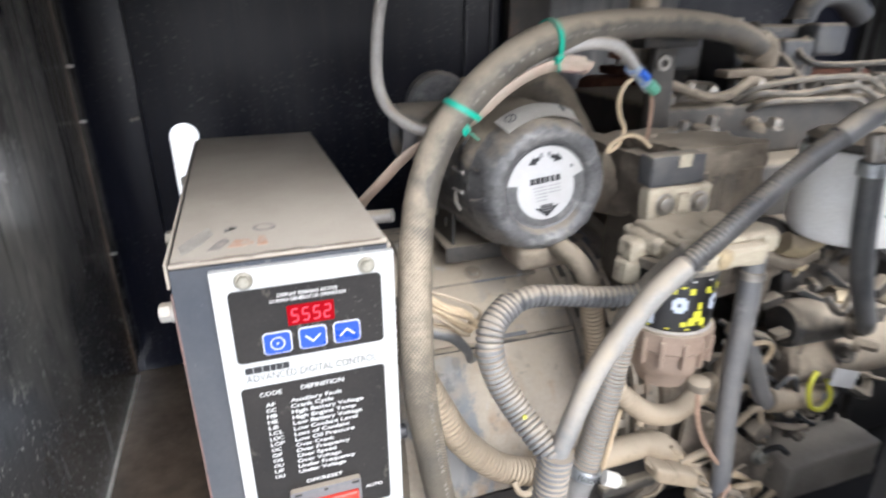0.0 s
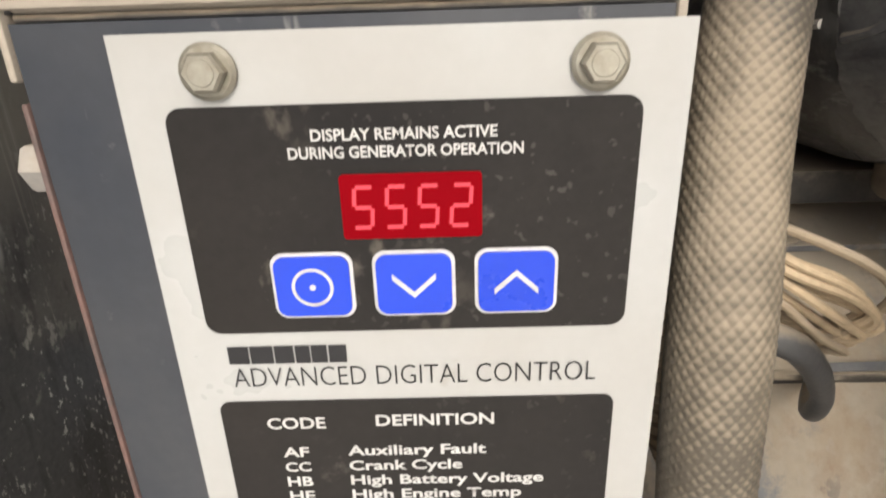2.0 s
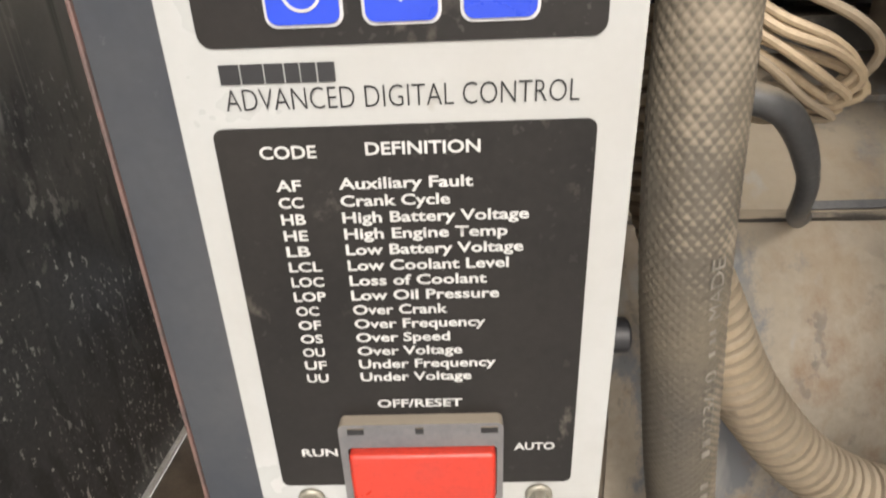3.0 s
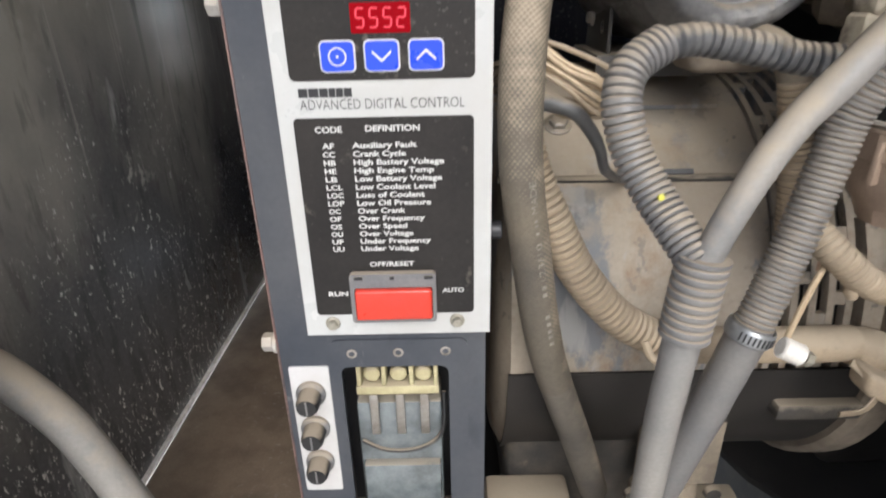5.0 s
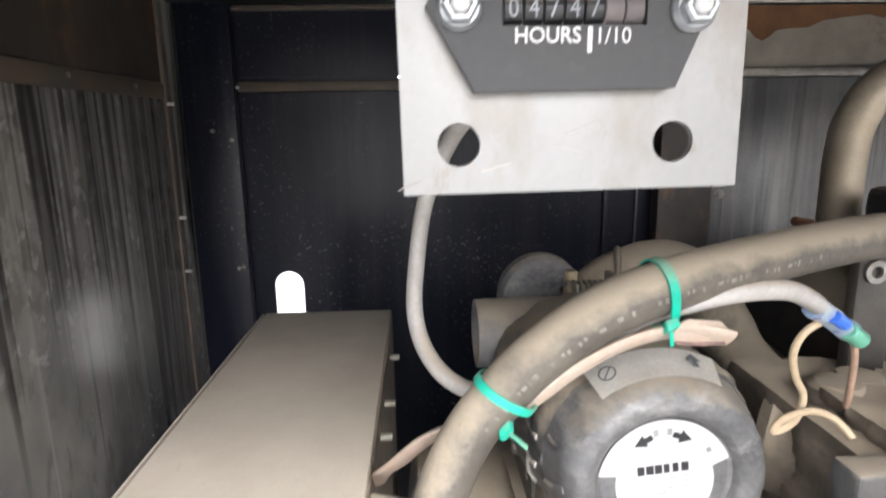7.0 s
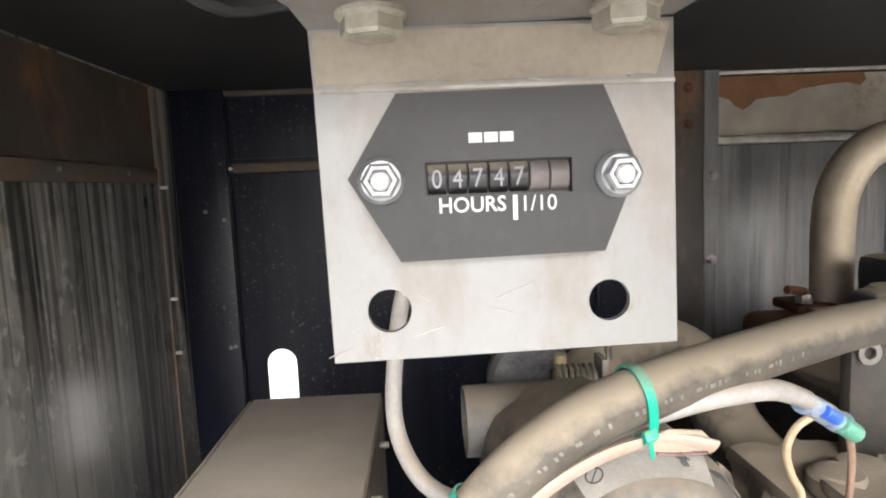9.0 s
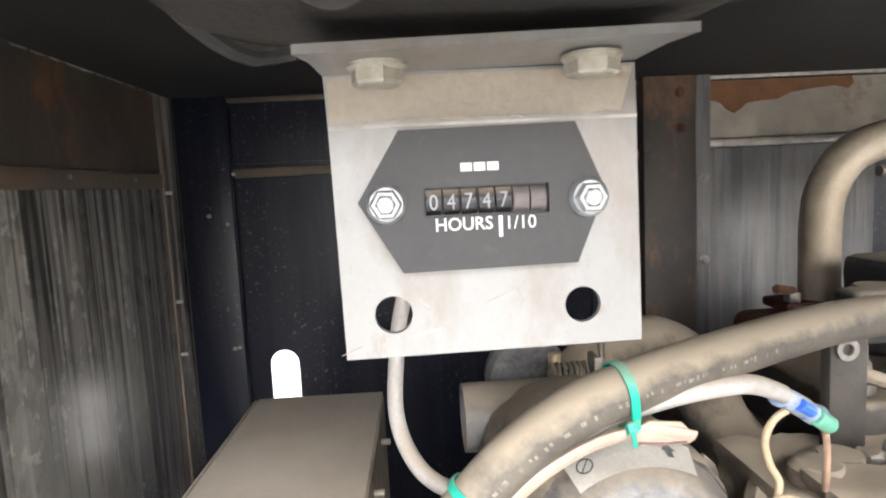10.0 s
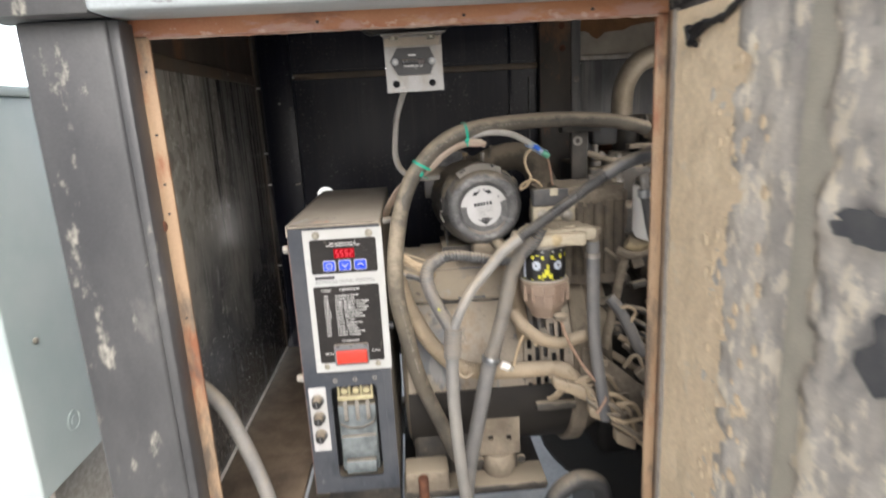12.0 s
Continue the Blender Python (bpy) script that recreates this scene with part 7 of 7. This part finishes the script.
    c, t = Vector((0.2765, 0.379, 0.790)), Vector((0.26, 0.0, 1.0)).normalized()
    u = Vector((0, -1, 0))
    v = t.cross(u)
    ring = [c + (u * math.cos(a) + v * math.sin(a)) * 0.0148 for a in [2 * math.pi * k / 26 for k in range(26)]]
    clamp = part("clamp_band", sweep(ring, 0.0056, 10, 0.004, closed=True, flat=0.22, up=t), BRIGHT, s, "bright steel clamp band")
    for k in range(9):
        a = radians(-50 + 11 * k)
        p = c + (u * math.cos(a) + v * math.sin(a)) * 0.0162
        part("band_slot", sweep([p - t * 0.003, p + t * 0.003], 0.0006, 6, 0.003), INK, clamp)
    part("clamp_screw", rod((0.293, 0.369, 0.784), (0.307, 0.366, 0.778), 0.0075, 14), GRIMWHITE, clamp, "pale clamp screw housing")
    part("clamp_screw", hexbolt((0.307, 0.366, 0.778), (0.9, -0.1, -0.4), 0.0055, 0.007), ZINC, clamp)
    # tan corrugated conduit in front of the shell
    t_ = thing("tan_conduit", "tan dusty corrugated conduit curving along the alternator", "conduit", (0.25, 0.45, 0.72))
    part("corrugated_run", sweep([(0.120, 0.464, 0.960), (0.124, 0.456, 0.925), (0.134, 0.450, 0.885), (0.150, 0.445, 0.849), (0.172, 0.444, 0.806), (0.205, 0.443, 0.766), (0.238, 0.441, 0.746), (0.268, 0.440, 0.739)], 0.0150, 20, 0.0009, ridge=0.0042, pitch=0.0056), TANCON, t_, "corrugated run")
    part("smooth_run", sweep([(0.266, 0.440, 0.739), (0.305, 0.440, 0.737), (0.356, 0.441, 0.736), (0.400, 0.443, 0.735)], 0.0150, 18, 0.006, rough=0.05), TANCON, t_, "smooth dusty run")
    part("hanging_loop", sweep([(0.222, 0.418, 0.757), (0.226, 0.412, 0.747), (0.236, 0.411, 0.743), (0.248, 0.416, 0.749)], 0.0034, 8, 0.004), TANCON, t_)
    v_ = thing("drop_hose", "dusty tan ribbed hose dropping behind the grey conduits", "hose", (0.33, 0.478, 0.80))
    part("upper_run", sweep([(0.306, 0.560, 0.965), (0.312, 0.530, 0.966), (0.318, 0.500, 0.962), (0.325, 0.484, 0.950), (0.330, 0.478, 0.934)], 0.0115, 16, 0.005, rough=0.04), RUBBER2, v_, "smooth upper run")
    part("ribbed_run", sweep([(0.328, 0.478, 0.940), (0.335, 0.478, 0.910), (0.343, 0.476, 0.868), (0.349, 0.474, 0.825), (0.353, 0.472, 0.785)], 0.0125, 18, 0.0009, ridge=0.0022, pitch=0.0050), TANCON, v_, "ribbed lower run")
    z = thing("upper_tan_hose", "short tan ribbed hose below the fuel filter", "hose", (0.42, 0.46, 0.78))
    part("hose", sweep([(0.330, 0.440, 0.850), (0.338, 0.420, 0.838), (0.350, 0.413, 0.826), (0.376, 0.412, 0.806), (0.410, 0.416, 0.796), (0.446, 0.426, 0.800), (0.480, 0.440, 0.806)], 0.0115, 16, 0.003, ridge=0.0010, pitch=0.0040), TANCON, z)
    part("loose_strand", sweep([(0.346, 0.420, 0.822), (0.332, 0.412, 0.795), (0.318, 0.405, 0.752)], 0.0024, 8, 0.005), WIRE, z)
    part("loose_strand", sweep([(0.352, 0.436, 0.806), (0.346, 0.428, 0.826), (0.343, 0.424, 0.845)], 0.0016, 8, 0.005), PINKWIRE, z)
    part("tie_knot", lathe((0.364, 0.414, 0.806), (0, -0.3, -1), [(0.005, 0), (0.006, 0.006), (0.003, 0.012), (0, 0.013)], 10), TANCON, z)


harness()


def right_side_hoses():
    a = thing("fuel_hose", "dusty dark grey rubber fuel hose hanging from the fuel filter", "hose", (0.46, 0.40, 0.66))
    part("clip", lathe((0.4635, 0.4015, 0.955), (0, 0, 1), [(0.0118, 0), (0.0132, 0.0006), (0.0132, 0.009), (0.0118, 0.0096)], 20), STEEL, a, "dull hose clip")
    part("tube", sweep([(0.463, 0.402, 0.985), (0.464, 0.400, 0.930), (0.465, 0.400, 0.850), (0.469, 0.400, 0.790), (0.476, 0.400, 0.735), (0.484, 0.402, 0.690), (0.492, 0.41, 0.64)], 0.0112, 16, 0.006), CONDUIT, a)
    b = thing("oil_hose", "black hose with steel clip in front of the oil filter", "hose", (0.56, 0.37, 0.85))
    part("tube", sweep([(0.538, 0.363, 1.076), (0.545, 0.365, 1.045), (0.556, 0.366, 0.995), (0.574, 0.370, 0.955), (0.601, 0.380, 0.920), (0.640, 0.395, 0.880), (0.70, 0.43, 0.84)], 0.0105, 16, 0.006), BLACKHOSE, b)
    part("clip", lathe((0.5385, 0.363, 1.062), (-0.1, 0, 1), [(0.0105, 0), (0.0125, 0.001), (0.0125, 0.013), (0.0105, 0.014)], 18), BRIGHT, b, "bright hose clip")
    part("nozzle", rod((0.537, 0.363, 1.074), (0.535, 0.366, 1.100), 0.0075, 14), STEEL, b)
    c = thing("angled_lever", "dusty tan lever arm beside the fuel hose", "lever", (0.52, 0.45, 0.8))
    part("arm", sweep([(0.552, 0.46, 0.965), (0.538, 0.450, 0.935), (0.530, 0.448, 0.905), (0.520, 0.450, 0.850), (0.512, 0.455, 0.800), (0.508, 0.46, 0.76)], 0.0095, 12, 0.006, flat=0.6, rough=0.1), TAN, c)
    part("pivot", hexbolt((0.548, 0.450, 0.958), (0, -1, 0), 0.010, 0.012, 0.014), TAN, c)
    d = thing("starter_cable", "grey-white dusty battery cable bending past the starter", "cable", (0.55, 0.43, 0.72))
    part("cable", sweep([(0.510, 0.450, 0.865), (0.527, 0.442, 0.842), (0.548, 0.438, 0.800), (0.566, 0.438, 0.764), (0.590, 0.440, 0.748), (0.64, 0.442, 0.745), (0.70, 0.45, 0.733)], 0.0110, 12, 0.006, rough=0.08), CONDUIT, d)
    part("sleeve", sweep([(0.575, 0.439, 0.756), (0.612, 0.441, 0.746), (0.660, 0.445, 0.741)], 0.0150, 12, 0.006, rough=0.1), TANCON, d)
    part("wire_loop", sweep([(0.520, 0.438, 0.845), (0.540, 0.430, 0.850), (0.553, 0.430, 0.838), (0.545, 0.432, 0.820)], 0.003, 8, 0.004), WIRE, d, "tan wire loop")
    part("white_tag", outline_plate([(0.655, 0.796), (0.648, 0.774), (0.714, 0.744), (0.724, 0.766)], [], lambda u, v: (u, 0.420 + 0.2 * (u - 0.655), v), (0, 0.0012, 0)), LABEL, d, "white paper tag", 0)
    part("yellow_clip", sweep([(0.640, 0.432, 0.786), (0.622, 0.424, 0.774), (0.628, 0.420, 0.746), (0.650, 0.420, 0.738), (0.664, 0.424, 0.750), (0.660, 0.430, 0.772)], 0.003, 8, 0.004), YELLOW, d)
    # taped bundle with connectors
    e = thing("wire_bundle", "tan dusty wire bundle with taped connectors", "wire bundle", (0.5, 0.42, 0.56))
    pts = [(0.395, 0.448, 0.732), (0.430, 0.440, 0.722), (0.462, 0.428, 0.693), (0.500, 0.422, 0.655), (0.545, 0.420, 0.610), (0.590, 0.42, 0.575), (0.66, 0.42, 0.55)]
    part("taped_run", sweep(pts, lambda s: 0.0135 + 0.004 * math.sin(s * 60), 16, 0.004, rough=0.22), TANCON, e, "taped tan bundle")
    rnd = random.Random(8)
    for i in range(26):
        t = rnd.random()
        k = min(int(t * 6), 5)
        p = Vector(pts[k]).lerp(Vector(pts[k + 1]), rnd.random()) + Vector((0, -0.014, rnd.uniform(-0.02, 0.016)))
        q = [p, p + Vector((rnd.uniform(0.01, 0.05), rnd.uniform(-0.02, 0.01), rnd.uniform(-0.04, 0.02))), p + Vector((rnd.uniform(0.04, 0.09), rnd.uniform(-0.01, 0.02), rnd.uniform(-0.07, 0.0)))]
        part("strand", sweep(q, rnd.uniform(0.0022, 0.0045), 8, 0.004, rough=0.15), rnd.choice((WIRE, TANCON, TANCON, TAN)), e)
    for x, z, s in ((0.440, 0.700, 0.020), (0.412, 0.712, 0.018), (0.480, 0.648, 0.018), (0.535, 0.588, 0.022)):
        bm = box(x - s, x + s * 0.8, 0.405, 0.432, z - s * 0.6, z + s * 0.6, 0.006, 3)
        for v in bm.verts:
            v.co += Vector((0, 0.4 * 0.004 * noise.noise(v.co * 80), -0.5 * (v.co.x - x)))
        part("connector", bm, TANCON, e, "dusty plug connector")
    part("torn_tape", sweep([(0.395, 0.430, 0.728), (0.410, 0.415, 0.715), (0.402, 0.410, 0.695), (0.385, 0.414, 0.686)], 0.013, 10, 0.004, flat=0.12, rough=0.3), TANCON, e, "torn tape end")
    part("blue_fitting", rod((0.592, 0.410, 0.588), (0.612, 0.408, 0.578), 0.007, 12), BLUEFIT, e, "blue fitting")
    f = thing("gusset_plate", "dusty tan gusset plate with a bolt", "bracket", (0.55, 0.44, 0.6))
    part("plate", outline_plate([(0.462, 0.768), (0.498, 0.752), (0.612, 0.652), (0.600, 0.624), (0.520, 0.600), (0.450, 0.690)], [], lambda u, v: (u, 0.440 - 0.06 * (0.70 - v), v), (0, 0.006, 0)), TAN, f)
    part("bolt", hexbolt((0.585, 0.4385, 0.668), (0, -1, 0.3), 0.010, 0.008, 0.013), ZINC, f)
    part("bolt", hexbolt((0.500, 0.4420, 0.735), (0, -1, 0.3), 0.007, 0.006, 0.010), TAN, f)
    g = thing("rubber_boot", "round black rubber hose loop low beside the engine", "hose", (0.47, 0.52, 0.40))
    part("loop", sweep([(0.40, 0.50, 0.36), (0.425, 0.50, 0.420), (0.470, 0.505, 0.446), (0.515, 0.51, 0.425), (0.53, 0.52, 0.36)], 0.020, 16, 0.008), BLACKHOSE, g)


right_side_hoses()


# ---- small wiring ----
def small_wiring():
    s = thing("bonding_strap", "dusty pinkish flat strap tied along the coolant hose", "strap", (0.2, 0.46, 1.04))
    part("strap", sweep([(0.100, 0.560, 1.010), (0.106, 0.540, 1.030), (0.118, 0.510, 1.056), (0.140, 0.485, 1.088), (0.165, 0.472, 1.104), (0.190, 0.462, 1.117), (0.216, 0.456, 1.140), (0.242, 0.453, 1.155), (0.268, 0.452, 1.160), (0.290, 0.450, 1.156)], 0.0078, 12, 0.004, flat=0.34, rough=0.05), STRAP, s)
    part("strap_lug", outline_plate([(0.258, 1.163), (0.266, 1.168), (0.283, 1.166), (0.289, 1.160), (0.288, 1.154), (0.272, 1.154), (0.260, 1.155)], [circle(0.279, 1.160, 0.0024, 14)], lambda u, v: (u, 0.4440 + 0.35 * (1.172 - v), v), (0, 0.0016, 0)), STRAP, s, "flattened lug end")
    part("copper_edge", sweep([(0.262, 0.4485, 1.1550), (0.274, 0.4488, 1.1537), (0.287, 0.4490, 1.1537)], 0.0008, 8, 0.003, rough=0.2), COPPER_EDGE, s, "bare copper edge")
    part("strap_stub", rod((0.100, 0.520, 1.022), (0.128, 0.505, 1.026), 0.0065, 12), GREYCABLE, s)
    c = thing("sender_cable", "grey cable ending in blue and green crimp connectors", "cable", (0.34, 0.48, 1.12))
    part("sheath", sweep([(0.225, 0.468, 1.148), (0.250, 0.462, 1.165), (0.272, 0.460, 1.172), (0.300, 0.463, 1.176), (0.337, 0.480, 1.171), (0.366, 0.500, 1.158), (0.376, 0.508, 1.152)], 0.0058, 12, 0.005), GREYCABLE, c)
    part("red_end", sweep([(0.374, 0.506, 1.1535), (0.382, 0.511, 1.149)], 0.0030, 8, 0.004), REDWIRE, c)
    part("clear_sleeve", sweep([(0.374, 0.508, 1.151), (0.388, 0.515, 1.144), (0.402, 0.521, 1.134), (0.412, 0.524, 1.128)], 0.0068, 12, 0.003, rough=0.25), CLEARTUBE, c, "milky blue sleeve")
    part("blue_crimp", rod((0.386, 0.507, 1.1455), (0.397, 0.511, 1.1385), 0.0042, 10), BLUEWIRE, c)
    part("green_crimp", rod((0.404, 0.517, 1.1325), (0.416, 0.520, 1.1240), 0.0060, 12), GREENCAP, c)
    w = thing("looped_wire", "thin tan wire with a loose loop", "wire", (0.38, 0.51, 1.06))
    part("strand", sweep([(0.390, 0.516, 1.141), (0.376, 0.516, 1.133), (0.371, 0.518, 1.118), (0.376, 0.520, 1.100), (0.381, 0.518, 1.088), (0.374, 0.514, 1.073), (0.361, 0.514, 1.066), (0.364, 0.512, 1.075), (0.380, 0.508, 1.083), (0.391, 0.500, 1.080), (0.396, 0.492, 1.072)], 0.0024, 8, 0.003), WIRE, w)
    part("strand", sweep([(0.405, 0.522, 1.130), (0.414, 0.524, 1.122), (0.420, 0.528, 1.105), (0.425, 0.535, 1.078), (0.428, 0.54, 1.068)], 0.0022, 8, 0.004), PINKWIRE, w)
    b = thing("wire_coil", "bundle of folded tan wires beside the hose", "wire bundle", (0.16, 0.45, 0.94))
    rnd = random.Random(17)
    for i in range(9):
        o = Vector((0, rnd.uniform(-0.004, 0.003), -0.0031 * i + rnd.uniform(-0.002, 0.002)))
        e = rnd.uniform(-0.008, 0.005)
        pts = [Vector((0.118, 0.455, 0.984)) + o * 0.5, Vector((0.134, 0.450, 0.975 + rnd.uniform(-0.003, 0.003))) + o * 0.8, Vector((0.155, 0.444, 0.965 + rnd.uniform(-0.003, 0.003))) + o, Vector((0.176 + e, 0.440, 0.955)) + o, Vector((0.186 + e, 0.440, 0.944)) + o * 0.8, Vector((0.178 + e, 0.445, 0.933)) + o * 0.4, Vector((0.158, 0.450, 0.931 + rnd.uniform(-0.004, 0.006))) + o * 0.3, Vector((0.132, 0.454, 0.940)) + o * 0.3]
        part("wire", sweep(pts, rnd.uniform(0.0014, 0.0019), 8, 0.003), WIRE if i % 4 else TANCON, b)
    h = thing("hooked_lead", "short black lead hooked over the shell seam", "cable", (0.18, 0.46, 0.88))
    part("lead", sweep([(0.140, 0.443, 0.934), (0.151, 0.439, 0.932), (0.161, 0.437, 0.928), (0.172, 0.441, 0.916), (0.183, 0.450, 0.899), (0.189, 0.460, 0.885), (0.196, 0.473, 0.875), (0.214, 0.500, 0.861), (0.236, 0.531, 0.850)], lambda s: 0.0060 - 0.03 * s if s < 0.055 else 0.0040, 14, 0.004), BLACKHOSE, h)
    for k in range(4):
        part("stripped_end", sweep([(0.122, 0.448, 0.934 + 0.003 * k), (0.132, 0.444 + 0.002 * (k % 2), 0.933 + 0.0016 * k), (0.143, 0.4425, 0.9325 + 0.0008 * k)], 0.0016, 8, 0.004), GREYCABLE if k % 2 else STEEL, h)
    nut = thing("clamp_bolt", "dull hexagon bolt on the alternator shell", "bolt", on_drum(0.172, 60))
    part("head", hexbolt(on_drum(0.178, 58, A_R), on_drum(0, 58, 1.0) - on_drum(0, 58, 0.0), 0.009, 0.008, 0.013), STEEL, nut)
    g = thing("power_cable", "thick grey dusty power cable hanging inside the jamb", "cable", (-0.13, 0.34, 0.53))
    part("sheath", sweep([(-0.249, 0.318, 0.824), (-0.236, 0.333, 0.815), (-0.216, 0.340, 0.804), (-0.196, 0.340, 0.786), (-0.173, 0.340, 0.751), (-0.153, 0.340, 0.694), (-0.137, 0.341, 0.638), (-0.125, 0.342, 0.584), (-0.119, 0.345, 0.528)], 0.0125, 18, 0.006), CONDUIT2, g)


small_wiring()
